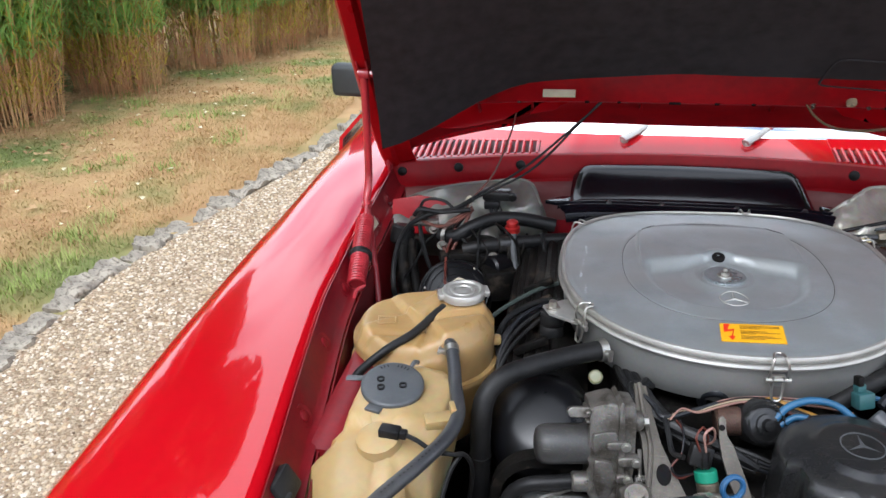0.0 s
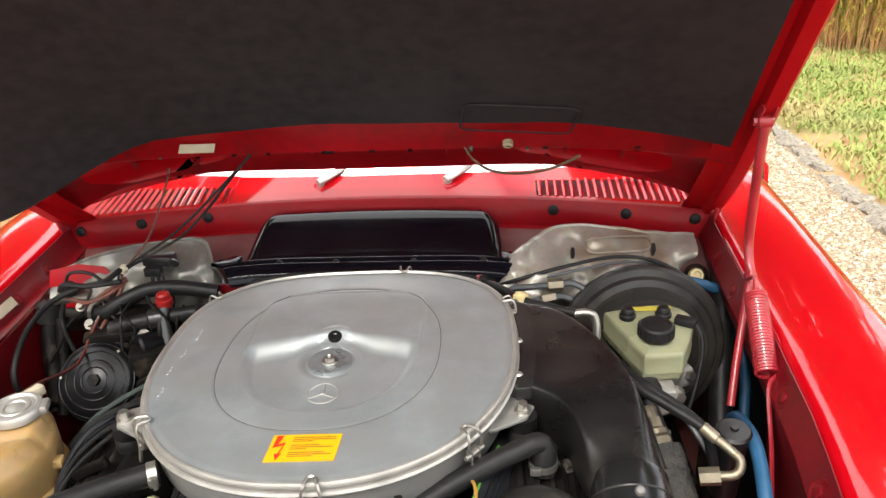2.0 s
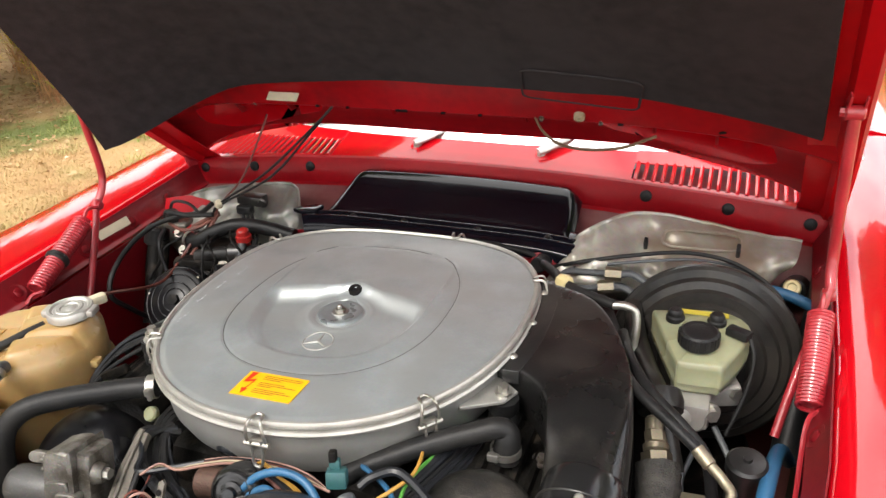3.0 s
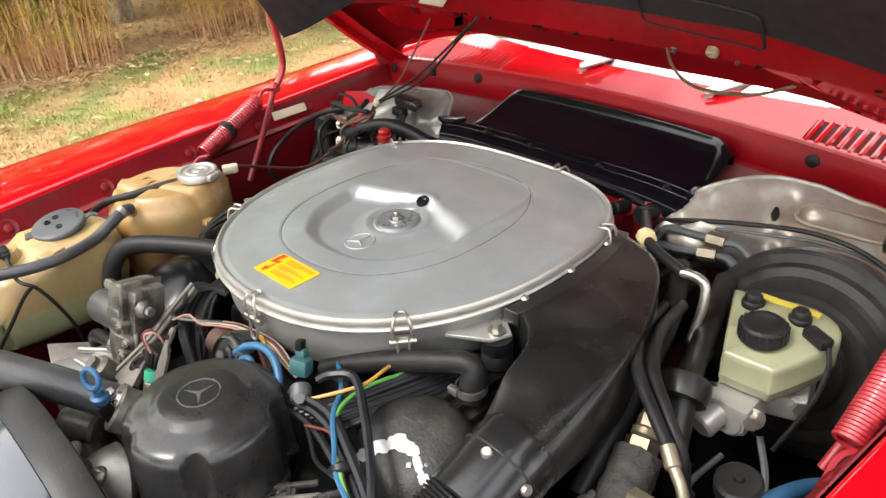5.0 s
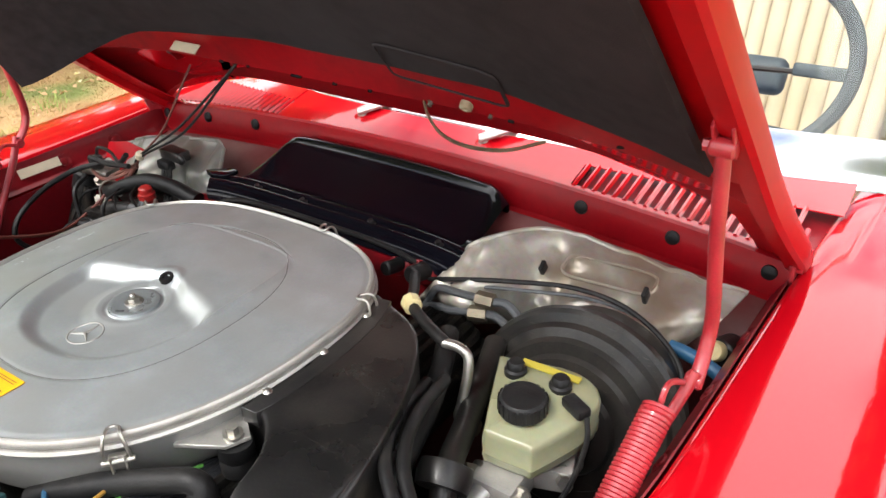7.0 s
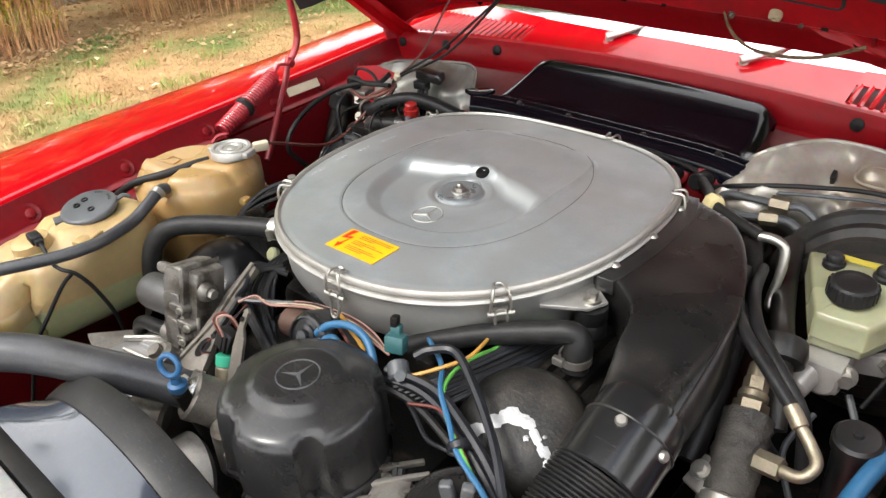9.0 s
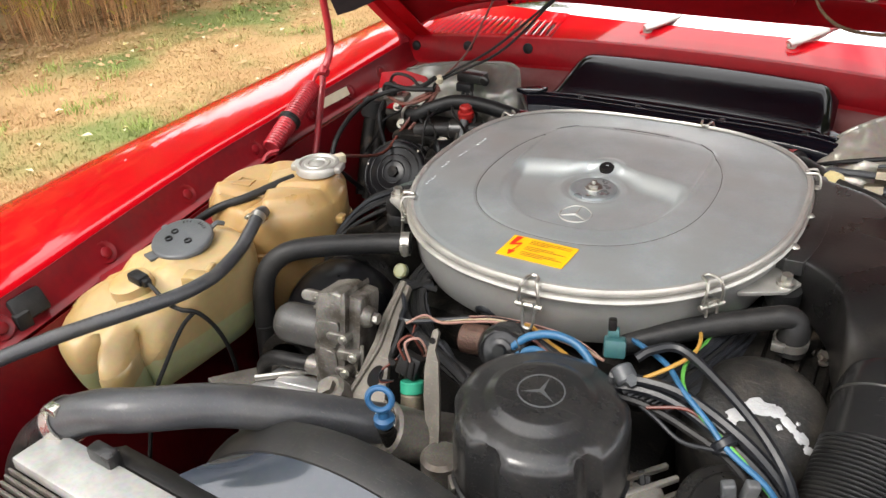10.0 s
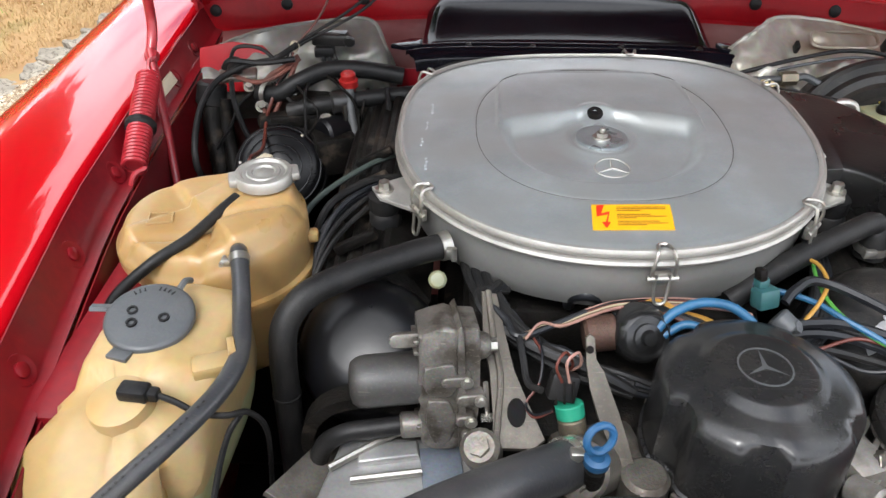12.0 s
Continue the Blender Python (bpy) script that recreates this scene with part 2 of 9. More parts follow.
WHITEWASH = mat("worn_radiator_top", (0.52, 0.52, 0.50), 0.42, 0.45, var=0.25, scale=20, bump=0.12, c2=(0.26, 0.25, 0.23), c2at=(0.55, 0.8), c2scale=18, wear=0.4, dust=(0.3, 0.28, 0.25))
# blue in this grey paints part of the sky's reflection
SHROUD = mat("satin_sky_tinted_plastic", (0.040, 0.048, 0.062), 0.16, var=0.12, scale=20, bump=0.02, coat=0.6, wear=0.08)
SHROUDBAND = mat("matt_black_shroud", (0.020, 0.0195, 0.019), 0.48, var=0.25, scale=24, bump=0.08, wear=0.14, spec=0.3)
CREAMLABEL = mat("cream_paper", (0.62, 0.55, 0.40), 0.6, var=0.15, scale=50, bump=0.05)
LEATHER = mat("cream_leather", (0.62, 0.50, 0.34), 0.5, var=0.1, scale=12, bump=0.15)
DASH = mat("dark_dash_vinyl", (0.03, 0.035, 0.035), 0.55, var=0.2, scale=40, bump=0.3)
# near-black that paints the shade of holes, bay floor and wheel housing
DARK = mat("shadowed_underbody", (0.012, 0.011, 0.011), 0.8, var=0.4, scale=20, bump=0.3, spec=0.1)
ROPE2 = mat("beige_plastic", (0.42, 0.36, 0.24), 0.5, var=0.15, scale=50, bump=0.05)
ROPE = mat("brown_cord", (0.16, 0.10, 0.055), 0.8, var=0.3, scale=90, bump=0.6)
DOME = mat("black_enamel_flaking", (0.016, 0.015, 0.014), 0.45, var=0.4, scale=40, bump=0.3, c2=(0.04, 0.034, 0.028), c2at=(0.55, 0.75), c2scale=30, wear=0.2, spec=0.3)
SERVO = mat("dusty_black_steel", (0.016, 0.015, 0.014), 0.40, var=0.3, scale=20, bump=0.1, coat=0.08, c2=(0.040, 0.034, 0.028), c2at=(0.5, 0.8), c2scale=10, wear=0.14, spec=0.35)
DULLBLACK = mat("dull_black_enamel", (0.006, 0.006, 0.007), 0.30, var=0.3, scale=30, bump=0.03, c2=(0.025, 0.022, 0.018), c2at=(0.58, 0.8), c2scale=24, spec=0.28)
FILMCHROME = mat("polished_trim", (0.88, 0.89, 0.9), 0.18, 1.0, var=0.04, scale=20, bump=0.0, rvar=0.04)
GLASS = bpy.data.materials.new("windscreen_glass")
GLASS.use_nodes = True
gp = GLASS.node_tree.nodes["Principled BSDF"]
gp.inputs["Transmission Weight"].default_value, gp.inputs["Roughness"].default_value, gp.inputs["IOR"].default_value = 1.0, 0.01, 1.45
gp.inputs["Base Color"].default_value = (0.86, 0.93, 0.91, 1)


# ---- mesh helpers ----
def part(name, bm, material, parent=None, label="", sharp=40):
    """Links a bmesh as one mesh object under a thing or a part."""
    bmesh.ops.recalc_face_normals(bm, faces=bm.faces[:])
    me = bpy.data.meshes.new(name)
    for f in bm.faces:
        f.smooth = True
    bm.to_mesh(me)
    bm.free()
    me.set_sharp_from_angle(angle=radians(sharp))
    me.materials.append(material)
    ob = new(name, me)
    ob.parent = parent
    if label:
        ob["label"] = label
    return ob


def thing(name, label, category, group="", kind=""):
    return tagged(new(name), label, category, group, kind)


def single(name, bm, material, label, category, group="", kind="", sharp=40):
    return tagged(part(name, bm, material, None, "", sharp), label, category, group, kind)


def B():
    return bmesh.new()


def box(bm, c, s, m=None, bevel=0.0, seg=2):
    r = bmesh.ops.create_cube(bm, size=1.0)
    vs = r["verts"]
    mm = Matrix.Translation(c) @ (m.to_4x4() if m else Matrix()) @ Matrix.Diagonal((*s, 1))
    bmesh.ops.transform(bm, matrix=mm, verts=vs)
    if bevel:
        es = list({e for v in vs for e in v.link_edges})
        bmesh.ops.bevel(bm, geom=es, offset=bevel, segments=seg, affect="EDGES", profile=0.5)
    return bm


def frame_of(d):
    d = Vector(d).normalized()
    a = Vector((0, 0, 1)) if abs(d.z) < 0.9 else Vector((1, 0, 0))
    x = a.cross(d).normalized()
    return Matrix((x, d.cross(x), d)).transposed()


def lathe(bm, prof, base, axis=(0, 0, 1), seg=28, squash=1.0, closed=False):
    """Turns a profile of (radius, height) round an axis from base."""
    fr, base = frame_of(axis), Vector(base)
    rings = []
    for r, h in prof:
        if r < 1e-6:
            rings.append([bm.verts.new(base + fr @ Vector((0, 0, h)))])
        else:
            rings.append([bm.verts.new(base + fr @ Vector((r * math.cos(2 * math.pi * i / seg), squash * r * math.sin(2 * math.pi * i / seg), h))) for i in range(seg)])
    pairs = list(zip(rings, rings[1:]))
    if closed:
        pairs.append((rings[-1], rings[0]))
    for a, b in pairs:
        for i in range(seg):
            j = (i + 1) % seg
            q = [a[i % len(a)], a[j % len(a)], b[j % len(b)], b[i % len(b)]]
            q = list(dict.fromkeys(q))
            if len(q) > 2:
                bm.faces.new(q)
    return bm


def cyl(bm, p0, p1, r, r2=None, seg=20, bevel=0.0):
    p0, p1 = Vector(p0), Vector(p1)
    h = (p1 - p0).length
    r2 = r if r2 is None else r2
    b = bevel
    prof = [(0, 0), (r - b, 0), (r, b), (r2, h - b), (r2 - b, h), (0, h)] if b else [(0, 0), (r, 0), (r2, h), (0, h)]
    return lathe(bm, prof, p0, p1 - p0, seg)


def spline(pts, n=8):
    pts = [Vector(p) for p in pts]
    if len(pts) < 3:
        return pts
    ext = [pts[0] * 2 - pts[1], *pts, pts[-1] * 2 - pts[-2]]
    out = []
    for i in range(1, len(ext) - 2):
        p0, p1, p2, p3 = ext[i - 1:i + 3]
        for k in range(n):
            t = k / n
            out.append(0.5 * ((2 * p1) + (p2 - p0) * t + (2 * p0 - 5 * p1 + 4 * p2 - p3) * t * t + (3 * p1 - p0 - 3 * p2 + p3) * t ** 3))
    out.append(pts[-1])
    return out


def tube(bm, pts, r, seg=10, n=8, radius=None, raw=False, flat=1.0):
    """Sweeps a ring along a smooth line; radius(s) scales it from end to end."""
    ps = [Vector(p) for p in pts] if raw else spline(pts, n)
    d = (ps[1] - ps[0]).normalized()
    a = Vector((0, 0, 1)) if abs(d.z) < 0.9 else Vector((1, 0, 0))
    x = a.cross(d).normalized()
    rings = []
    for i, p in enumerate(ps):
        q = (ps[min(i + 1, len(ps) - 1)] - ps[max(i - 1, 0)]).normalized()
        x = (x - q * x.dot(q)).normalized()
        y = q.cross(x)
        rr = r * (radius(i / (len(ps) - 1)) if radius else 1)
        rings.append([bm.verts.new(p + rr * (math.cos(2 * math.pi * k / seg) * x + flat * math.sin(2 * math.pi * k / seg) * y)) for k in range(seg)])
    for s, t in zip(rings, rings[1:]):
        for k in range(seg):
            bm.faces.new((s[k], s[(k + 1) % seg], t[(k + 1) % seg], t[k]))
    bm.faces.new(rings[0][::-1])
    bm.faces.new(rings[-1])
    return bm


def sheet(bm, rows, thick=0.0, close=False):
    """A surface through rows of points, with thickness along its normals."""
    g = [[bm.verts.new(Vector(p)) for p in row] for row in rows]
    fs = []
    for a, b in zip(g, g[1:]):
        m = len(a)
        for k in range(m if close else m - 1):
            fs.append(bm.faces.new((a[k], a[(k + 1) % m], b[(k + 1) % m], b[k])))
    if thick:
        bmesh.ops.recalc_face_normals(bm, faces=fs)
        bmesh.ops.solidify(bm, geom=fs, thickness=thick)
    return bm


def prism(bm, outline, z0, z1, bevel=0.0, m=None):
    """A plate or block over an outline in x, y."""
    lo = [bm.verts.new(Vector((x, y, z0))) for x, y in outline]
    hi = [bm.verts.new(Vector((x, y, z1))) for x, y in outline]
    n = len(lo)
    fs = [bm.faces.new(lo[::-1]), bm.faces.new(hi)] + [bm.faces.new((lo[i], lo[(i + 1) % n], hi[(i + 1) % n], hi[i])) for i in range(n)]
    if bevel:
        bmesh.ops.bevel(bm, geom=[e for e in fs[1].edges], offset=bevel, segments=3, affect="EDGES", profile=0.5)
    if m:
        bmesh.ops.transform(bm, matrix=m, verts=bm.verts[:])
    return bm


def ringtube(bm, c, r, wire, axis=(0, 0, 1), seg=24):
    fr, c = frame_of(axis), Vector(c)
    n = 8
    rings = []
    for i in range(seg):
        a = 2 * math.pi * i / seg
        rings.append([bm.verts.new(c + fr @ Vector(((r + wire * math.cos(2 * math.pi * k / n)) * math.cos(a), (r + wire * math.cos(2 * math.pi * k / n)) * math.sin(a), wire * math.sin(2 * math.pi * k / n)))) for k in range(n)])
    for i in range(seg):
        s, t = rings[i], rings[(i + 1) % seg]
        for k in range(n):
            bm.faces.new((s[k], s[(k + 1) % n], t[(k + 1) % n], t[k]))
    return bm


def bolt(bm, p, axis, r=0.006, h=0.005):
    cyl(bm, p, Vector(p) + Vector(axis).normalized() * h * 0.4, r * 1.6, seg=16)
    cyl(bm, Vector(p) + Vector(axis).normalized() * h * 0.4, Vector(p) + Vector(axis).normalized() * h * 1.4, r, seg=6)
    return bm


def lerp(table, v):
    xs = [a for a, _ in table]
    return float(np.interp(v, xs, [b for _, b in table]))


def smooth(a, b, v):
    t = min(1, max(0, (v - a) / (b - a)))
    return t * t * (3 - 2 * t)


# ---- the car's body ----
CREASE = [(-1.0, 0.40), (-0.85, 0.435), (-0.65, 0.475), (-0.45, 0.505), (-0.3, 0.532), (-0.1, 0.565), (0.1, 0.583), (0.43, 0.600), (0.62, 0.612), (1.0, 0.64), (2.4, 0.66)]
CREASE_Z = [(-1.0, 0.845), (-0.8, 0.885), (-0.5, 0.903), (-0.2, 0.905), (0.2, 0.905), (0.5, 0.912), (1.0, 0.915), (2.4, 0.90)]
car = thing("car", "bright red vintage convertible with its bonnet propped open on gravel", "car")


OUTER = [(-1.0, 0.655), (-0.75, 0.695), (-0.5, 0.718), (-0.2, 0.738), (0.1, 0.750), (0.5, 0.757), (1.0, 0.768), (2.4, 0.78)]


def fender(side):
    ys = [-0.98 + 0.06 * i for i in range(33)]
    top = [(0, 0), (0.05, 0.0030), (0.2, 0.0045), (0.45, 0.0045), (0.68, 0.0030), (0.84, -0.0008), (0.94, -0.0065), (1.0, -0.017)]
    roll = [(0.007, -0.034), (0.012, -0.055), (0.016, -0.10), (0.018, -0.20), (0.012, -0.34), (-0.006, -0.5), (-0.03, -0.64)]
    rows = []
    for y in ys:
        xc, xo, zc = lerp(CREASE, y), lerp(OUTER, y), lerp(CREASE_Z, y)
        rows.append([(side * (xc - 0.004), y, zc - 0.010)] + [(side * (xc + (xo - xc) * u), y, zc + dz) for u, dz in top] + [(side * (xo + dx), y, zc + dz) for dx, dz in roll])
    f = part("fender", sheet(B(), rows, 0.003), RED, car, sharp=60)
    # drip gutter with its bolts, then the inner wing
    gut = [(-0.004, -0.002), (-0.007, -0.012), (-0.020, -0.038), (-0.024, -0.041), (-0.034, -0.043)] if side < 0 else [(-0.004, -0.002), (-0.007, -0.012), (-0.022, -0.040)]
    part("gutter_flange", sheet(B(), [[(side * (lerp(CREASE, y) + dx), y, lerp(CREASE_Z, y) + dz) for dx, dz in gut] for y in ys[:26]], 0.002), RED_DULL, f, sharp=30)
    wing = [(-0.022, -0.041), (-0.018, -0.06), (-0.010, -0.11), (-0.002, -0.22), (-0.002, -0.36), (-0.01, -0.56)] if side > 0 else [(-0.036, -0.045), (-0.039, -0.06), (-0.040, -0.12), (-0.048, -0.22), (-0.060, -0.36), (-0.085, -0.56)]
    spans = [(wing, ys[:26], RED_DULL, "dusty red inner wing panel, shade in its colour")]
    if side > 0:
        # behind the spring the panel ends in a short lip; the wheel housing's shade is painted near-black
        spans = [(wing, ys[:18], RED_DULL, "dusty red inner wing panel, shade in its colour"), (wing[:2] + [(-0.014, -0.072)], ys[17:26], RED_DULL, "dusty red inner wing panel, shade in its colour"), ([(0.016, -0.066), (0.022, -0.12), (0.022, -0.36), (0.01, -0.56)], ys[17:26], DARK, "wheel housing with its shade painted near-black")]
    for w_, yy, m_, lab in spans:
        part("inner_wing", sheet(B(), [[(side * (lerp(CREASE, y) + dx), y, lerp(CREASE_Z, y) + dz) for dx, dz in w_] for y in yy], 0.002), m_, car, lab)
    for y in (-0.49, -0.332, -0.173, -0.012, 0.14, 0.26, 0.37):
        x, z = lerp(CREASE, y) - 0.0155, lerp(CREASE_Z, y) - 0.026
        bm = B()
        ax = Vector((-side * 0.86, 0, 0.5))
        p = Vector((side * x, y, z))
        lathe(bm, [(0.0150, 0.0), (0.0142, 0.0022), (0.0128, 0.0022), (0.0105, 0.0004), (0.0072, 0.0004), (0.0070, 0.0034), (0.0058, 0.0042), (0.0, 0.0042)], p, ax, 22)
        part("bolt", bm, RED_DULL, f)
    return f


fenders = [fender(-1), fender(1)]
part("data_plate", box(B(), (-0.5735, 0.215, 0.886), (0.002, 0.075, 0.016), Matrix.Rotation(radians(-28), 3, "Y")), CREAMLABEL, fenders[0], "small worn cream data plate")
# a cone-headed rubber buffer on the gutter near the front
bm = B()
box(bm, (-0.492, -0.452, 0.880), (0.022, 0.040, 0.030), Matrix.Rotation(radians(-30), 3, "Y"), 0.004)
box(bm, (-0.482, -0.466, 0.868), (0.012, 0.018, 0.03), None, 0.003)
part("rubber_buffer", bm, RUBBER, fenders[0], "black rubber bonnet buffer")

# nose panel, radiator support and bay floor close the front
bm = B()
sheet(bm, [[(x, y0 - (0.02 + 0.08 * min(1, max(0, -0.64 - y0) / 0.1)) * (1 - (x / 0.6) ** 2), z) for x in np.linspace(-0.60, 0.60, 17)] for y0, z in ((-0.628, 0.850), (-0.645, 0.872), (-0.72, 0.878), (-0.82, 0.86), (-0.87, 0.80), (-0.88, 0.6), (-0.86, 0.35))], 0.003)
part("nose_panel", bm, RED, car)
part("bay_floor", box(B(), (0, -0.1, 0.36), (1.1, 1.3, 0.02)), DARK, car, "undertray with the bay's shade painted near-black")


def cowl_z(x):
    return 0.951 - 0.038 * (x / 0.61) ** 2


def cowl_back(x):
    return 0.566 + 0.17 * (abs(x) / 0.61) ** 2.2


# cowl: centre panel, edge strips, dark tray and louvres
cowl = new("cowl")
cowl.parent = car
bm = B()
sheet(bm, [[(x, 0.505 + (cowl_back(x) - 0.505) * t, cowl_z(x) + 0.024 * t) for x in np.linspace(-0.288, 0.288, 21)] for t in np.linspace(0, 1, 7)], 0.002)
part("centre_panel", bm, RED, cowl)
for s in (-1, 1):
    bm = B()
    xs = np.linspace(0.288, 0.625, 18)
    for t0, t1 in ((0.0, 0.10), (0.60, 1.0)):
        sheet(bm, [[(s * x, 0.505 + (cowl_back(x) - 0.505) * t, cowl_z(x) + 0.002 + 0.024 * t) for x in xs] for t in (t0, t1)], 0.002)
    part("vent_frame", bm, RED, cowl)
    bm = B()
    sheet(bm, [[(s * x, 0.505 + (cowl_back(x) - 0.505) * t, cowl_z(x) - 0.02 + 0.024 * t) for x in xs] for t in (0, 1)], 0.002)
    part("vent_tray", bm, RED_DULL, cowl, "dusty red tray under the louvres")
    for i in range(20):
        x = 0.294 + 0.0150 * i
        bm = B()
        rows = []
        for t in (0.08, 0.25, 0.45, 0.62):
            y, z = 0.505 + (cowl_back(x) - 0.505) * t, cowl_z(x) + 0.024 * t
            rows.append([(s * x - 0.0040, y, z - 0.004), (s * x - 0.0026, y, z + 0.003), (s * x + 0.0010, y, z + 0.0045), (s * x + 0.0040, y, z + 0.001)])
        part("louvre", sheet(bm, rows, 0.0015), RED, cowl)
# the strip under the cowl's front edge with rubber plugs
bm = B()
sheet(bm, [[(x, y, cowl_z(x) + dz) for x in np.linspace(-0.60, 0.60, 33)] for y, dz in ((0.507, 0.004), (0.500, 0.002), (0.494, -0.010), (0.490, -0.045), (0.480, -0.052))], 0.002)
part("cowl_lip", bm, RED_LIP, cowl)
for x in (-0.577, -0.455, -0.325, 0.317, 0.448, 0.572):
    z = cowl_z(x) - 0.012
    bm = B()
    lathe(bm, [(0, 0.005), (0.006, 0.005), (0.0095, 0.003), (0.010, 0), (0, 0)], (x, 0.4935, z - 0.003), (0, -1, 0.1), 18)
    part("rubber_plug", bm, RUBBER, cowl, "black rubber drain plug")
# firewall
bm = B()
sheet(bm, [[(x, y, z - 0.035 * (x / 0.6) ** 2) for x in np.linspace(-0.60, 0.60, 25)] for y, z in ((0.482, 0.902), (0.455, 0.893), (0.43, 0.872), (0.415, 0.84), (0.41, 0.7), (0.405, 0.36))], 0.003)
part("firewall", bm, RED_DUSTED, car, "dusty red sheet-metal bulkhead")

# black air-intake cover in front of the cowl
cover = thing("air_intake_cover", "gloss black pressed metal intake cover before the windscreen", "cover")
bm = B()
rows = []
for y, z, w, a0, dr in ((0.489, 0.905, 0.206, 0.80, 0.02), (0.488, 0.926, 0.212, 0.80, 0.024), (0.484, 0.9360, 0.214, 0.84, 0.022), (0.477, 0.9405, 0.216, 0.86, 0.022), (0.467, 0.9405, 0.217, 0.88, 0.022), (0.45, 0.9345, 0.218, 0.89, 0.020), (0.42, 0.9220, 0.220, 0.90, 0.016), (0.39, 0.9120, 0.221, 0.91, 0.012), (0.37, 0.9070, 0.221, 0.92, 0.009), (0.359, 0.9055, 0.221, 0.92, 0.006), (0.354, 0.902, 0.220, 0.9, 0.0)):
    row = []
    for u in np.linspace(-1, 1, 61):
        a = abs(u)
        drop = dr * max(0, (a - a0) / (1 - a0)) ** 1.7
        row.append((u * w, y - 0.010 * a * a, z - drop - 0.003 * a * a))
    rows.append(row)
sheet(bm, rows, 0.003)
part("lid", bm, GLOSSBLACK, cover)
# two long pressed ribs along the front flange, drawn out to points at the ends
bm = B()
lip = ((0.356, 0.9040, 0.224), (0.349, 0.9032, 0.232), (0.3465, 0.9080, 0.234), (0.343, 0.9110, 0.236), (0.339, 0.9118, 0.237), (0.335, 0.9100, 0.238), (0.332, 0.9050, 0.240), (0.326, 0.9050, 0.244), (0.3235, 0.9095, 0.243), (0.320, 0.9130, 0.242), (0.316, 0.9138, 0.240), (0.312, 0.9120, 0.238), (0.309, 0.9080, 0.236), (0.301, 0.9070, 0.230), (0.297, 0.903, 0.228), (0.295, 0.889, 0.226))
sheet(bm, [[(u * w, y - 0.006 * abs(u) ** 4, z - 0.005 * abs(u) ** 6) for u in np.linspace(-1, 1, 49)] for y, z, w in lip], 0.002)
part("ribbed_lip", bm, GLOSSBLACK, cover, sharp=70)
for x in (-0.15, -0.055, 0.075, 0.19):
    part("bolt", bolt(B(), (x, 0.3285, 0.9055), (0, -0.2, 1), 0.0045), PLASTIC, cover)
for s in (-1, 1):
    bm = B()
    prism(bm, [(s * 0.222, 0.325), (s * 0.245, 0.318), (s * 0.266, 0.326), (s * 0.258, 0.334), (s * 0.236, 0.352), (s * 0.220, 0.352)][::s], 0.905, 0.912, 0.0015)
    part("end_tab", bm, GLOSSBLACK, cover)
part("seal_strip", tube(B(), [(x, 0.294, 0.905 - 0.02 * (x / 0.2) ** 4) for x in np.linspace(-0.2, 0.2, 15)], 0.004, 8), RUBBER, cover, "black rubber seal along the front edge")

# foil heat shields on the bulkhead
def shield(name, top, low, label, bulge=0.012, foil=FOIL):
    t, l = spline(top, 14), spline(low, 14)
    rows = []
    for k in range(29):
        f = k / 28
        rows.append([a.lerp(b, f) + Vector((0, -0.05 * math.sin(math.pi * f), 0.012 * math.sin(math.pi * f))) + Vector((0, -1, 0.3)) * bulge * (noise.noise(a.lerp(b, f) * 16) * 1.1 + 0.5 * noise.noise(a.lerp(b, f) * 40)) for a, b in zip(t, l)])
    for row in rows:
        for i, p in enumerate(row):
            p = Vector(p)
            row[i] = p + Vector((0, -1, 0.3)) * (0.010 * noise.noise(p * 17) + 0.005 * abs(noise.noise(p * 44)) + 0.0022 * abs(noise.noise(p * 110)))
    ob = single(name, sheet(B(), rows, 0.002), foil, label, "heat shield", sharp=70)
    part("rolled_edge", tube(B(), [Vector(p) for p in rows[0]], 0.0030, 8, raw=True), foil, ob)
    return ob


sr = shield("heat_shield", [(0.215, 0.310, 0.885), (0.245, 0.322, 0.925), (0.305, 0.385, 0.938), (0.38, 0.410, 0.930), (0.48, 0.428, 0.908), (0.560, 0.445, 0.893)],
            [(0.17, 0.29, 0.80), (0.21, 0.30, 0.81), (0.29, 0.32, 0.82), (0.38, 0.325, 0.82), (0.48, 0.345, 0.82), (0.536, 0.400, 0.858)], "creased silver foil heat shield behind the brake servo", 0.026)
bm = B()
ring = []
for i in range(33):
    a = 2 * math.pi * i / 32
    x = 0.415 + 0.055 * math.copysign(abs(math.cos(a)) ** 0.35, math.cos(a))
    f = 0.5 + 0.5 * math.copysign(abs(math.sin(a)) ** 0.6, math.sin(a))
    ring.append((x, 0.352 + 0.030 * f + 0.2 * (x - 0.415), 0.907 + 0.014 * f - 0.07 * (x - 0.415)))
tube(bm, ring, 0.0026, 6, raw=True)
tagged(part("stiffening_rib", bm, FOIL, sr), "pressed oblong rib")
sl = shield("heat_shield", [(-0.588, 0.36, 0.852), (-0.545, 0.372, 0.885), (-0.47, 0.385, 0.908), (-0.38, 0.392, 0.921), (-0.305, 0.395, 0.924), (-0.278, 0.375, 0.89), (-0.262, 0.36, 0.85)],
            [(-0.585, 0.35, 0.77), (-0.54, 0.352, 0.77), (-0.47, 0.36, 0.77), (-0.38, 0.36, 0.77), (-0.31, 0.36, 0.77), (-0.28, 0.355, 0.77), (-0.25, 0.35, 0.77)], "dull grey foil heat shield on the bulkhead beside the heater valve", 0.022, DULLFOIL)
bm = B()
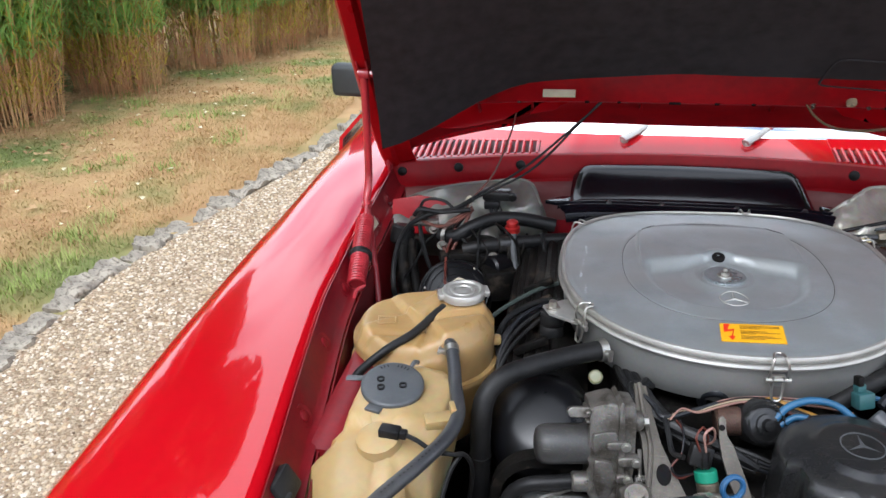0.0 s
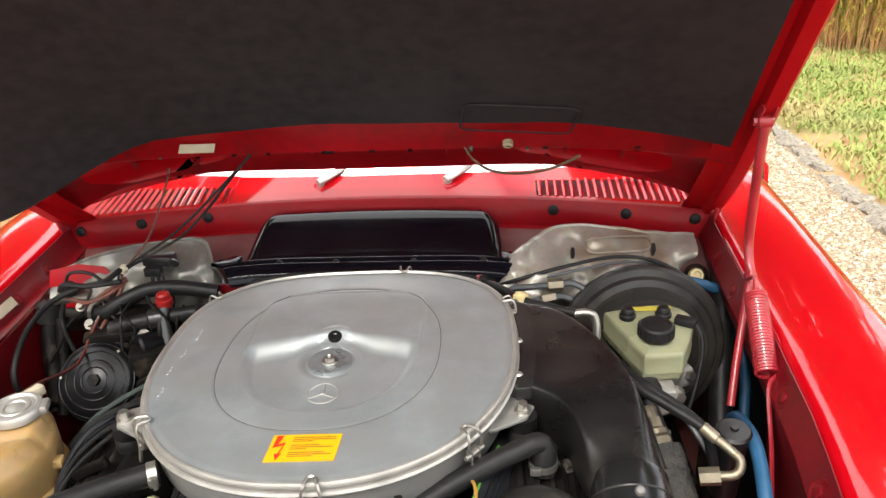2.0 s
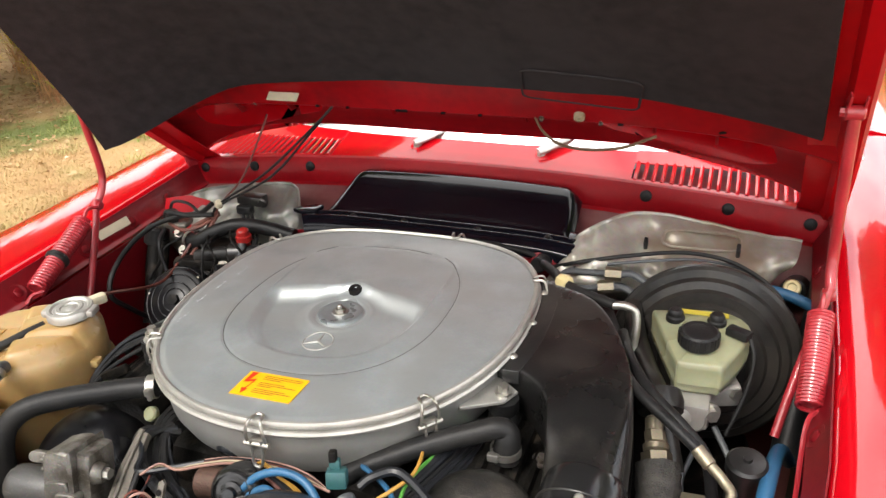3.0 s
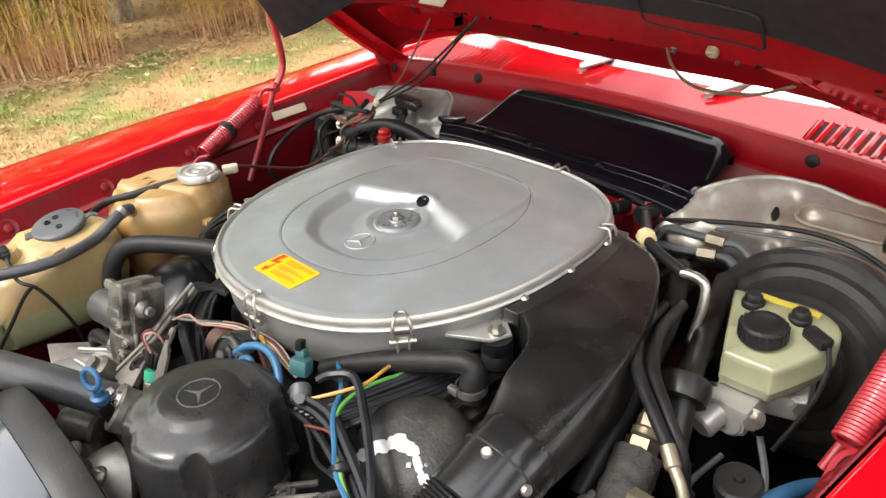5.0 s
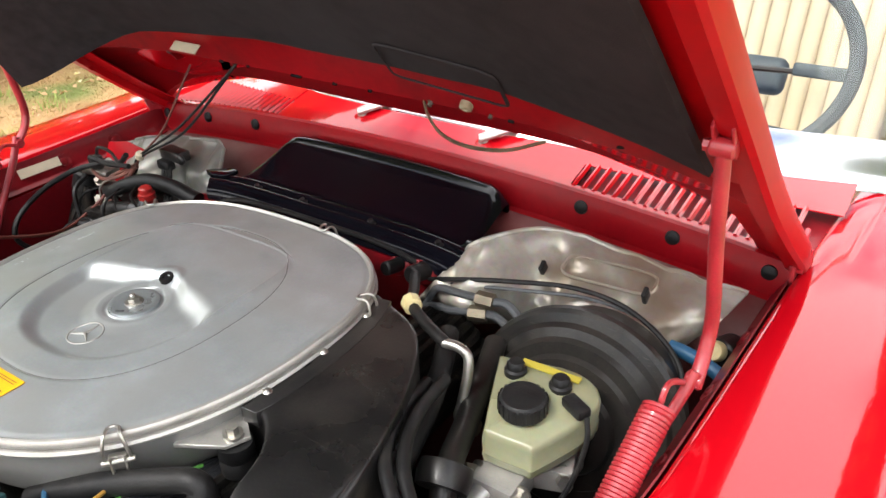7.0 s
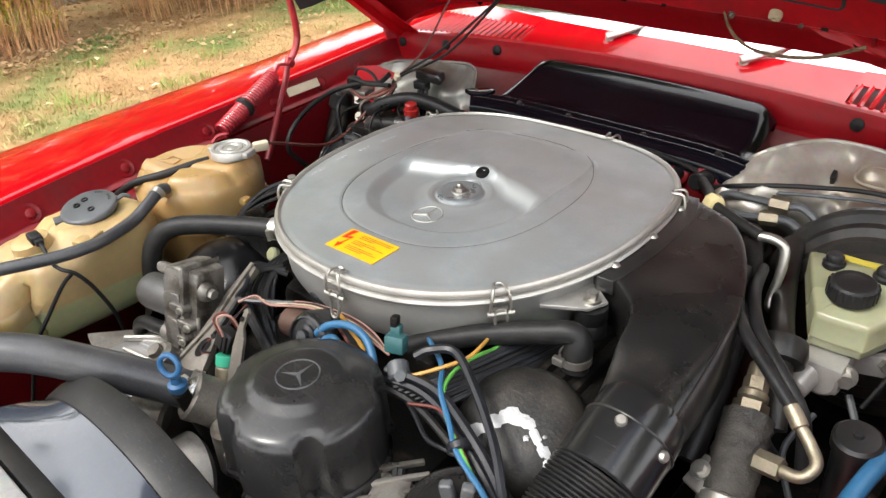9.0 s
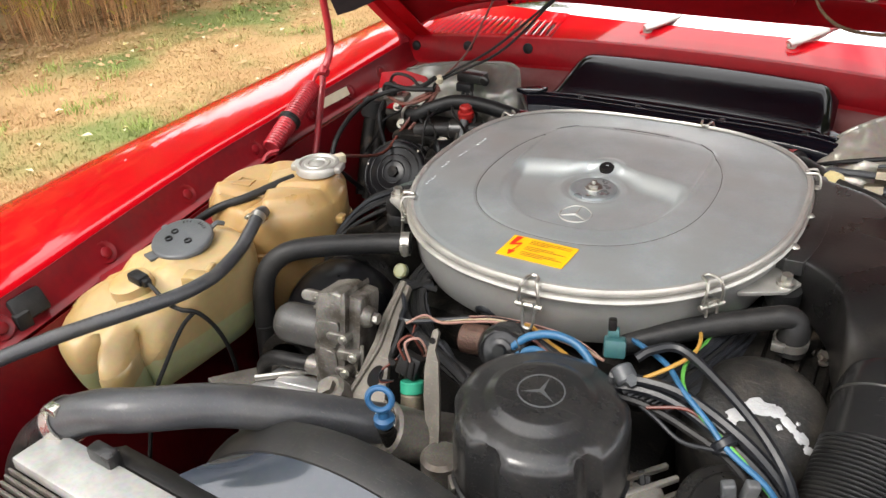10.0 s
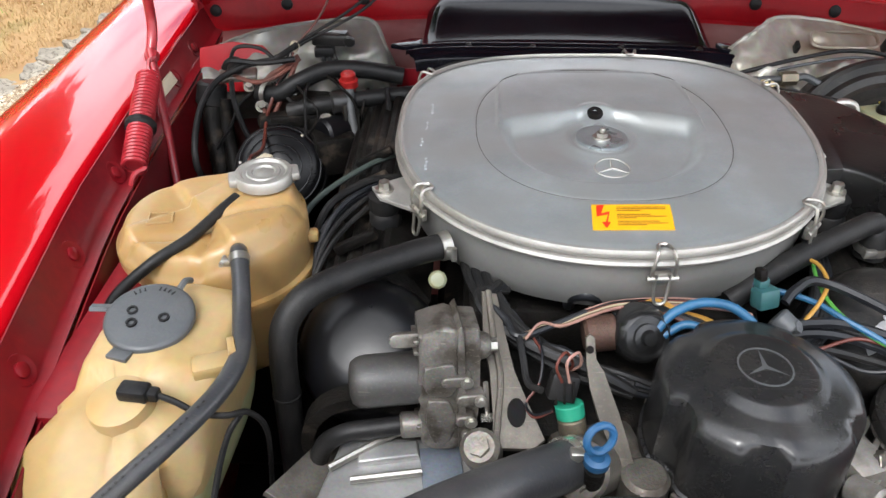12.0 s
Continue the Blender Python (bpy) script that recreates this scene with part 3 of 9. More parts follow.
prism(bm, [(-0.055, -0.03), (0.055, -0.03), (0.06, 0.0), (0.03, 0.024), (-0.01, 0.028), (-0.055, 0.02)], 0, 0.004, 0.001, pose(-0.500, 0.338, 0.868, 62, 0, 0) @ Matrix.Diagonal((1.15, 1.3, 1, 1)))
part("access_panel", bm, RED_LIP, sl, "red painted panel")


# ---- bonnet, propped open ----
HO, HV, HN = Vector((0, 0.452, 0.93)), Vector((0, -0.7071, 0.7071)), Vector((0, -0.7071, -0.7071))


def hp(x, v, w):
    return HO + Vector((x, 0, 0)) + HV * v + HN * w


def hw(v):
    return 0.604 - 0.085 * max(0, v) - 0.045 * smooth(0.75, 1.15, v) * v


def ew(v):
    """The side edges bend back towards the hinges."""
    return -0.030 * max(0, (0.22 - v) / 0.29) ** 1.4


def crown(x, v):
    a = min(1, abs(x) / hw(v))
    return ew(v) - 0.060 * (1 - a ** 2.2)


hood = new("bonnet")
hood.parent = car
vs = [-0.065, -0.03, 0.0, 0.02, 0.05, 0.1, 0.16, 0.2, 0.25, 0.35, 0.5, 0.65, 0.8, 0.95, 1.05, 1.12, 1.15]
us = np.linspace(-1, 1, 41)
bm = B()
sheet(bm, [[hp(u * (hw(v) + 0.008), max(v, 0.040 - 0.10 * abs(u) ** 3.0), crown(u * hw(v), max(v, 0.040 - 0.10 * abs(u) ** 3.0)) - 0.026 + 0.006 * abs(u) ** 8) for u in us] for v in vs if v > -0.06], 0.002)
part("outer_skin", bm, RED, hood, sharp=60)
# folded side flanges
for s in (-1, 1):
    bm = B()
    rows = []
    for v in vs:
        a = hw(v)
        e = ew(v)
        rows.append([hp(s * (a + 0.008), v, e - 0.021), hp(s * (a + 0.010), v, e - 0.010), hp(s * (a + 0.008), v, e + 0.006), hp(s * (a + 0.003), v, e + 0.010), hp(s * (a - 0.016), v, e + 0.008), hp(s * (a - 0.022), v, e - 0.004), hp(s * (a - 0.055), v, e - 0.010)])
    sheet(bm, rows, 0.002)
    part("side_flange", bm, RED_EDGE, hood, sharp=35)
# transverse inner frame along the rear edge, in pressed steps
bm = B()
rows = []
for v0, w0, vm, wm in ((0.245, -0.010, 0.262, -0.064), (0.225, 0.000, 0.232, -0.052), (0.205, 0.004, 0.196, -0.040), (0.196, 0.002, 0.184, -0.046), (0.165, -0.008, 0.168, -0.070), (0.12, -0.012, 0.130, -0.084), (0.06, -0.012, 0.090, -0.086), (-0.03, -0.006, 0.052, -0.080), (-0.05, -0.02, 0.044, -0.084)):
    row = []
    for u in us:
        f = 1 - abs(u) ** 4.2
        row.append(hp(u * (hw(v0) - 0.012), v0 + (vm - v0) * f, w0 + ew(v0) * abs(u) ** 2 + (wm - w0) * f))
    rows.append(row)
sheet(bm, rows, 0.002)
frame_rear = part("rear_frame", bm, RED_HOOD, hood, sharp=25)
# black sound-deadening mat; one rear corner has come loose and sags
bm = B()
rows = []
for v in np.linspace(0, 1, 16):
    row = []
    for u in np.linspace(-1, 1, 37):
        rear = 0.243 + 0.036 * (1 - abs(u) ** 2.0) + 0.030 * smooth(0.25, 0.70, u)
        vv = rear + (1.11 - rear) * v
        a = hw(vv) - 0.038
        sag = 0.085 * smooth(-0.55, -1.0, u) * (1 - v) ** 3.0
        row.append(hp(u * a, vv, crown(u * a, vv) + 0.012 + sag + 0.0025 * noise.noise(Vector((u * 5, v * 6, 0)))))
    rows.append(row)
sheet(bm, rows, 0.008)
matting = part("insulation_mat", bm, FELT, hood, "black felt insulation mat, one corner sagging loose")
# raised oblong patches pressed into the mat
def patch(x0, x1, v0, v1, slant, name, label, border):
    bm = B()
    n = 30
    pts = []
    for i in range(n):
        a = 2 * math.pi * i / n
        c, s = math.cos(a), math.sin(a)
        px = math.copysign(abs(c) ** 0.22, c)
        py = math.copysign(abs(s) ** 0.22, s)
        x = (x0 + x1) / 2 + px * (x1 - x0) / 2 - slant * py
        v = (v0 + v1) / 2 + py * (v1 - v0) / 2
        pts.append(hp(x, v, crown(x, v) + 0.0225))
    pts.append(pts[0])
    tube(bm, pts, border, 6, raw=True, flat=0.6)
    return part(name, bm, FELT if border < 0.003 else GREYFELT, matting, label)


GREYFELT = mat("worn_grey_felt_edge", (0.22, 0.21, 0.21), 0.9, var=0.4, scale=120, bump=0.5, spec=0.1)
patch(-0.036, 0.142, 0.603, 0.643, 0.008, "mat_cutout_edge", "frayed grey edge of an oblong cutout", 0.0030)
patch(0.165, 0.325, 0.262, 0.335, -0.005, "mat_patch_edge", "cut edge of a rectangular patch", 0.0022)
# small things on the rear frame
bm = B()
box(bm, hp(-0.249, 0.226, -0.034), (0.056, 0.0016, 0.016), Matrix.Rotation(radians(-50), 3, "X"))
part("paper_tag", bm, CREAMLABEL, frame_rear, "cream paper part tag")
bm = B()
lathe(bm, [(0, 0.0025), (0.0065, 0.0025), (0.0088, 0.0015), (0.0094, 0), (0, 0)], hp(0.43, 0.199, -0.029), HN, 20)
part("rubber_bung", bm, DARK, frame_rear, "dark oval drain hole")
bm = B()
lathe(bm, [(0.0028, 0.0), (0.0028, 0.0030), (0.0050, 0.0035), (0.0080, 0.0015), (0.0085, -0.006), (0.0028, -0.006)], hp(0.232, 0.207, -0.036), HN, 18)
part("grommet", bm, ROPE2, frame_rear, "cream plastic grommet")
for x in (-0.32, 0.175, 0.262):
    part("fixing_clip", bolt(B(), hp(x, 0.196, -0.040), HN, 0.0032, 0.005), CAST, frame_rear)
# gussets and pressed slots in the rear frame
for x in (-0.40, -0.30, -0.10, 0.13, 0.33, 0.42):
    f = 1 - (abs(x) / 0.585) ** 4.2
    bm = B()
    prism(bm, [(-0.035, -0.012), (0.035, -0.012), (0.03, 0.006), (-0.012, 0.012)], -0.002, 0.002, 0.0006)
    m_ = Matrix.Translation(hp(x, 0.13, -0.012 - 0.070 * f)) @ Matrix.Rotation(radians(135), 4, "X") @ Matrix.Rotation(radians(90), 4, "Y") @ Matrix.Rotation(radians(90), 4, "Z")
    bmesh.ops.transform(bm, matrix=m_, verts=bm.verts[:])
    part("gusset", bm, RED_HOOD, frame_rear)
for x, w_ in ((-0.05, 0.020), (0.02, 0.008), (-0.20, 0.008), (0.08, 0.006), (-0.145, 0.006), (0.29, 0.008)):
    f = 1 - (abs(x) / 0.585) ** 4.2
    part("pressed_slot", box(B(), hp(x, 0.205 - 0.009 * f, 0.004 - 0.043 * f + 0.001), (w_, 0.006, 0.003), Matrix.Rotation(radians(45), 3, "X"), 0.001), DARK, frame_rear)
# loose bonnet cord
bm = B()
line = spline([(0.162, 0.343, 1.101), (0.178, 0.332, 1.080), (0.205, 0.324, 1.064), (0.245, 0.318, 1.060), (0.295, 0.318, 1.066), (0.342, 0.324, 1.084)], 14)
for ph in (0.0, 2.09, 4.19):
    tube(bm, [p + Vector((0, math.cos(0.9 * i + ph), math.sin(0.9 * i + ph))) * 0.0014 for i, p in enumerate(line)], 0.0013, 6, raw=True)
single("cord", bm, ROPE, "braided brown cord hanging under the bonnet", "cord")


def prop(s):
    """Bonnet stay with its return spring."""
    p = thing("bonnet_stay", "red steel bonnet stay with a coil return spring", "bonnet stay", "bonnet stays")
    top, knee, foot = Vector((s * 0.563, 0.192, 1.168)), Vector((s * 0.576, 0.185, 0.95)), Vector((s * 0.528, 0.078, 0.800))
    bm = B()
    pts = spline([top, (s * 0.567, 0.205, 1.08), (s * 0.572, 0.218, 1.00), (s * 0.573, 0.212, 0.965), (s * 0.574, 0.188, 0.935)], 6)
    tube(bm, pts, 0.0062, 12, raw=True, flat=1.12)
    part("upper_arm", bm, RED_SPRING, p)
    bm = B()
    tube(bm, [(s * 0.573, 0.192, 0.95), (s * 0.562, 0.168, 0.912), (s * 0.543, 0.120, 0.853), foot], 0.0056, 12, flat=1.12)
    part("lower_arm", bm, RED_SPRING, p)
    bm = B()
    cyl(bm, top + Vector((-s * 0.011, 0, 0)), top + Vector((s * 0.010, 0, 0)), 0.0085, seg=16, bevel=0.002)
    cyl(bm, top + Vector((-s * 0.016, 0, 0)), top + Vector((-s * 0.011, 0, 0)), 0.0055, seg=6)
    for dx in (-0.008, 0.008):
        box(bm, top + Vector((dx, 0.004, 0.010)), (0.003, 0.020, 0.040), Matrix.Rotation(radians(35), 3, "X"), 0.001)
    box(bm, top + Vector((0, 0.016, 0.024)), (0.026, 0.004, 0.030), Matrix.Rotation(radians(45), 3, "X"), 0.001)
    part("pivot_bracket", bm, RED_SPRING, p)
    bm = B()
    cyl(bm, (s * 0.580, 0.192, 0.940), (s * 0.564, 0.192, 0.940), 0.008, seg=16, bevel=0.002)
    part("knee_rivet", bm, RED_SPRING, p)
    a, b = (Vector((-0.562, 0.145, 0.930)), Vector((-0.544, 0.008, 0.874))) if s < 0 else (Vector((0.560, 0.132, 0.944)), Vector((0.552, 0.036, 0.881)))
    ax = (b - a)
    fr = frame_of(ax)
    turns, per = 27, 14
    wide = 0.0132 if s < 0 else 0.0128
    bm = B()
    tube(bm, [a + fr @ Vector((wide * math.cos(2 * math.pi * i / per), wide * math.sin(2 * math.pi * i / per), ax.length * i / (turns * per))) for i in range(turns * per + 1)], 0.0027, 6, raw=True)
    coil = part("coil_spring", bm, RED_SPRING, p)
    bm = B()
    cyl(bm, a.lerp(b, 0.03), a.lerp(b, 0.97), wide - 0.003, seg=14)
    part("spring_core", bm, RED_SPRING, coil)
    if s < 0:
        bm = B()
        q = a.lerp(b, 0.56)
        cyl(bm, q - ax.normalized() * 0.006, q + ax.normalized() * 0.006, 0.0190, seg=22, bevel=0.003)
        part("rubber_ring", bm, RUBBER, coil, "black rubber ring round the spring")
    bm = B()
    tube(bm, [a, a - ax.normalized() * 0.018 + Vector((0, 0, 0.008)), (s * 0.566, 0.185, 0.940)], 0.003, 6)
    part("hook_wire", bm, RED_SPRING, coil)
    bm = B()
    tube(bm, [b + fr @ Vector((0.013, 0, 0)), b + ax.normalized() * 0.02, b + ax.normalized() * 0.075 + Vector((0, 0, -0.03)), b + ax.normalized() * 0.12 + Vector((0, 0, -0.07))], 0.003, 6)
    part("hook_wire", bm, RED_SPRING, coil)
    # hinge at the rear corner
    bm = B()
    box(bm, (s * 0.600, 0.50, 0.928), (0.006, 0.07, 0.04), Matrix.Rotation(radians(20), 3, "X"), 0.002)
    cyl(bm, (s * 0.594, 0.485, 0.928), (s * 0.610, 0.485, 0.928), 0.011, seg=14)
    part("hinge", bm, RED_SPRING, car)


prop(-1)
prop(1)


def wheel(x, y):
    w = new("wheel")
    w.parent = car
    s = 1 if x > 0 else -1
    part("tyre", lathe(B(), [(0.20, -0.09), (0.27, -0.10), (0.30, -0.092), (0.313, -0.07), (0.313, 0.07), (0.30, 0.092), (0.27, 0.10), (0.20, 0.09)], (x, y, 0.305), (s, 0, 0), 40), RUBBER, w)
    part("rim", lathe(B(), [(0, 0.05), (0.05, 0.06), (0.10, 0.045), (0.17, 0.06), (0.205, 0.085), (0.205, -0.085)], (x, y, 0.305), (s, 0, 0), 32), ALU_RIM, w)


for s in (-1, 1):
    wheel(s * 0.62, -0.22)
    wheel(s * 0.70, 2.24)


# ---- air cleaner ----
LX, LY = 0.0025, 0.0375


def lid_r(a):
    """The lid's outline: rounder in front, squarer behind."""
    c, s = math.cos(a), math.sin(a)
    n, b = (2.85, 0.205) if s > 0 else (2.2, 0.260)
    return 1 / ((abs(c) / 0.2290) ** n + (abs(s) / b) ** n) ** (1 / n)


def lid_lean(x, y):
    """The whole cleaner stands a little higher on one side and lower behind."""
    return 0.0075 - 0.007 * (y - LY) + 0.020 * (x - LX)


def lid_pt(a, k, z):
    r = lid_r(a) * k if k <= 1 else lid_r(a) + (k - 1)
    x, y = LX + r * math.cos(a), LY + r * math.sin(a)
    return Vector((x, y, z + lid_lean(x, y)))


def lid_z(x, y):
    """Pressed relief of the lid's top."""
    dx, dy = x - LX, y - LY
    a = math.atan2(dy, dx)
    k = math.hypot(dx, dy) / lid_r(a)
    z = 0.9248 + lid_lean(x, y) + 0.0060 * smooth(1.0, 0.45, k) - 0.0012 * smooth(0.955, 0.985, k)
    # outer oval line, a fine step with a groove along it
    oy = (y - 0.018) / (0.166 if y > 0.018 else 0.161)
    o = (abs((x + 0.001) / 0.139) ** 2.35 + abs(oy) ** 2.35) ** (1 / 2.35)
    z += -0.0007 * smooth(1.010, 0.990, o) - 0.0010 * math.exp(-((o - 1.0) / 0.011) ** 2)
    # sunk bowl in front, with a ramp up to the table behind
    b = (abs((x + 0.001) / 0.113) ** 2.5 + abs(min(0.0, y - 0.030) / 0.144) ** 2.5) ** (1 / 2.5)
    ramp = smooth(0.052, 0.022, y + 0.02 * (abs(x) / 0.1) ** 2)
    z -= 0.0118 * smooth(1.0, 0.86, b) * ramp
    # table behind, with a fine pressed edge
    t = (abs((x + 0.001) / 0.116) ** 5 + max(0.0, (y - 0.045) / 0.124) ** 5) ** 0.2
    rear = 1 - ramp
    z += (0.0036 * smooth(1.012, 0.955, t) + 0.0022 * math.exp(-((t - 0.975) / 0.014) ** 2)) * rear
    # dish for the clamp disc, and a small raised ring behind it
    d = math.hypot(x, y)
    if d < 0.062:
        z += (0.9290 - z) * smooth(0.060, 0.038, d)
    z += 0.0009 * math.exp(-((d - 0.0400) / 0.0035) ** 2) - 0.0022 * math.exp(-((d - 0.0310) / 0.0022) ** 2)
    g = math.hypot(x + 0.002, y - 0.048)
    return z + 0.0022 * smooth(0.024, 0.013, g)


cleaner = thing("air_cleaner", "large oval aluminium air cleaner with clipped lid on the engine", "air cleaner")
bm = B()
NA, KS = 160, [0.0, 0.02, 0.05] + list(np.linspace(0.08, 0.985, 150))
rows = []
for k in KS[1:]:
    row = []
    for i in range(NA):
        p = lid_pt(2 * math.pi * i / NA, k, 0)
        row.append(Vector((p.x, p.y, lid_z(p.x, p.y))))
    rows.append(row)
sheet(bm, rows, 0, True)
cap = bm.verts.new((LX, LY, lid_z(LX, LY)))
bm.verts.ensure_lookup_table()
for i in range(NA):
    bm.faces.new((cap, bm.verts[i], bm.verts[(i + 1) % NA]))
lid = part("lid", bm, ALU, cleaner, sharp=50)
bm = B()
prof = [(0.985, 0.9242), (0.990, 0.9250), (0.998, 0.9272), (1.002, 0.9266), (1.0040, 0.9235), (1.0035, 0.9190), (1.001, 0.9168), (1.0045, 0.9158), (1.0062, 0.9130), (1.004, 0.9095), (0.998, 0.909)]
sheet(bm, [[lid_pt(2 * math.pi * i / NA, k, z) for i in range(NA)] for k, z in prof], 0, True)
part("rolled_rim", bm, ALU_RIM, cleaner)
bm = B()
sheet(bm, [[lid_pt(2 * math.pi * i / NA, k, z - d * max(0, math.sin(2 * math.pi * i / NA)) * 0.3) for i in range(NA)] for k, z, d in ((0.995, 0.910, 0), (0.990, 0.890, 0), (0.982, 0.868, 0), (0.955, 0.852, 0.0), (0.86, 0.842, 0), (0.3, 0.838, 0))], 0, True)
part("housing", bm, ALU_WALL, cleaner, "dull aluminium housing wall")
bm = B()
lathe(bm, [(0, 0.0002), (0.0200, 0.0004), (0.0225, 0.0010), (0.0270, 0.0012), (0.0284, 0.0004), (0.0288, -0.0010), (0.0288, -0.004), (0, -0.004)], (0, 0, 0.9304), (0, 0, 1), 48)
disc = part("clamp_disc", bm, ALU_DISC, lid, "dull pressed clamp disc under the nut")
bm = B()
cyl(bm, (0, 0, 0.9304), (0, 0, 0.9322), 0.0105, 0.0100, seg=24)
cyl(bm, (0, 0, 0.9322), (0, 0, 0.9366), 0.0066, seg=6)
cyl(bm, (0, 0, 0.9366), (0, 0, 0.9415), 0.0032, seg=10, bevel=0.001)
part("centre_nut", bm, STEEL, lid)
bm = B()
lathe(bm, [(0.0, 0.000), (0.0038, 0.0005), (0.0046, 0.0022), (0.0078, 0.0030), (0.0092, 0.0012), (0.0092, -0.006), (0, -0.006)], (-0.002, 0.048, lid_z(-0.002, 0.048) + 0.0012), (0, -0.25, 1), 22)
part("rubber_grommet", bm, DARK, lid, "black rubber grommet")


def emblem(c, r, z, material, parent, axis=(0, 0, 1), wire=0.0008):
    """A plain embossed ring with three spokes."""
    bm = B()
    ringtube(bm, (c[0], c[1], z), r, wire, axis, 40)
    for k in range(3):
        a = math.pi / 2 + 2 * math.pi * k / 3
        t = Vector((c[0] + r * 0.9 * math.cos(a), c[1] + r * 0.9 * math.sin(a), z))
        m = Vector((c[0], c[1], z + wire))
        w = Vector((-math.sin(a), math.cos(a), 0)) * r * 0.11
        v = [bm.verts.new(q) for q in (m + w - Vector((0, 0, wire)), t, m - w - Vector((0, 0, wire)), m)]
        bm.faces.new((v[0], v[1], v[3]))
        bm.faces.new((v[1], v[2], v[3]))
    return part("embossed_emblem", bm, material, parent)


bm = B()
EX, EY, ER = 0.003, -0.064, 0.0185
star = [Vector((EX + ER * math.cos(a), EY + ER * math.sin(a), 0)) for a in np.linspace(0, 2 * math.pi, 49)]
tube(bm, [Vector((p.x, p.y, lid_z(p.x, p.y) + 0.0004)) for p in star], 0.0009, 6, raw=True)
for k in range(3):
    a = math.pi / 2 + 2 * math.pi * k / 3
    tube(bm, [Vector((EX + r * math.cos(a), EY + r * math.sin(a), lid_z(EX + r * math.cos(a), EY + r * math.sin(a)) + 0.0006)) for r in np.linspace(0, ER - 0.0005, 9)], 0.0019, 6, raw=True, radius=lambda f: 1.05 - 0.85 * f)
part("embossed_emblem", bm, ALU_RIM, lid)

# dark line laid along the pressed oval, painting the shade in its groove
oval = []
for i in range(121):
    a = 2 * math.pi * i / 120
    c, sn = math.cos(a), math.sin(a)
    x = -0.001 + 0.139 * math.copysign(abs(c) ** (2 / 2.35), c)
    y = 0.018 + (0.166 if sn > 0 else 0.161) * math.copysign(abs(sn) ** (2 / 2.35), sn)
    oval.append(Vector((x, y, lid_z(x, y) + 0.0001)))
part("pressed_line", tube(B(), oval, 0.00055, 6, raw=True), GROOVELINE, lid, "pressed oval line, groove shade in its colour")

# warning sticker
SZ = 0.0012
def on_lid(x, y, dz):
    return Vector((x, y, lid_z(x, y) + SZ + dz))


def on_sticker(u, v, dz=0.0008):
    return on_lid(-0.034 + 0.074 * u + 0.003 * v, -0.192 + 0.040 * v + 0.001 * u, dz)


bm = B()
sheet(bm, [[on_sticker(u, v, 0) for u in np.linspace(0, 1, 9)] for v in np.linspace(0, 1, 6)], 0.0004)
sticker = part("warning_sticker", bm, ORANGE, lid, "orange warning sticker with a red lightning bolt")


bm = B()
for quad in (((0.06, 0.94), (0.16, 0.96), (0.115, 0.62), (0.055, 0.50)), ((0.055, 0.50), (0.115, 0.62), (0.225, 0.70), (0.20, 0.58)), ((0.20, 0.58), (0.225, 0.70), (0.185, 0.26), (0.160, 0.26)), ((0.115, 0.28), (0.225, 0.28), (0.175, 0.06), (0.165, 0.06))):
    bm.faces.new([bm.verts.new(on_sticker(*q)) for q in quad])
part("lightning_bolt", bm, REDINK, sticker)
for i, (v0, w) in enumerate(((0.86, 0.62), (0.79, 0.62), (0.72, 0.30), (0.57, 0.42), (0.50, 0.62), (0.43, 0.24), (0.30, 0.52), (0.23, 0.62), (0.16, 0.36))):
    bm = B()
    f = [bm.verts.new(on_sticker(u, vv, 0.0006)) for u, vv in ((0.31, v0), (0.31 + w, v0), (0.31 + w, v0 + 0.026), (0.31, v0 + 0.026))]
    bm.faces.new(f)
    part("text_line", bm, INK, sticker)


def latch(a):
    """A sprung wire clip over the lid's rim."""
    p = lid_pt(a, 0.998, 0.9125)
    out = Vector((math.cos(a), math.sin(a), 0))
    n = (lid_pt(a + 0.02, 1, 0) - lid_pt(a - 0.02, 1, 0)).normalized()
    out = Vector((n.y, -n.x, 0))
    t = n
    def q(u, o, z):
        return p + t * u + out * o + Vector((0, 0, z))
    l = new("clip")
    l.parent = cleaner
    bm = B()
    tube(bm, [q(-0.011, 0.010, -0.012), q(-0.010, 0.013, 0.004), q(-0.007, 0.009, 0.017), q(-0.004, -0.003, 0.0165), q(0.004, -0.003, 0.0165), q(0.007, 0.009, 0.017), q(0.010, 0.013, 0.004), q(0.011, 0.010, -0.012)], 0.0017, 6)
    part("wire_loop", bm, STEEL, l)
    bm = B()
    tube(bm, [q(-0.006, 0.012, -0.004), q(-0.006, 0.013, -0.022), q(-0.004, 0.015, -0.034), q(0.004, 0.015, -0.034), q(0.006, 0.013, -0.022), q(0.006, 0.012, -0.004)], 0.0017, 6)
    part("pull_loop", bm, STEEL, l)
    bm = B()
    cyl(bm, q(-0.014, 0.011, -0.010), q(0.014, 0.011, -0.010), 0.003, seg=10)
    box(bm, q(0, 0.008, -0.012), (0.016, 0.006, 0.014), Matrix((t, out, Vector((0, 0, 1)))).transposed(), 0.001)
    part("clip_plate", bm, STEEL, l)


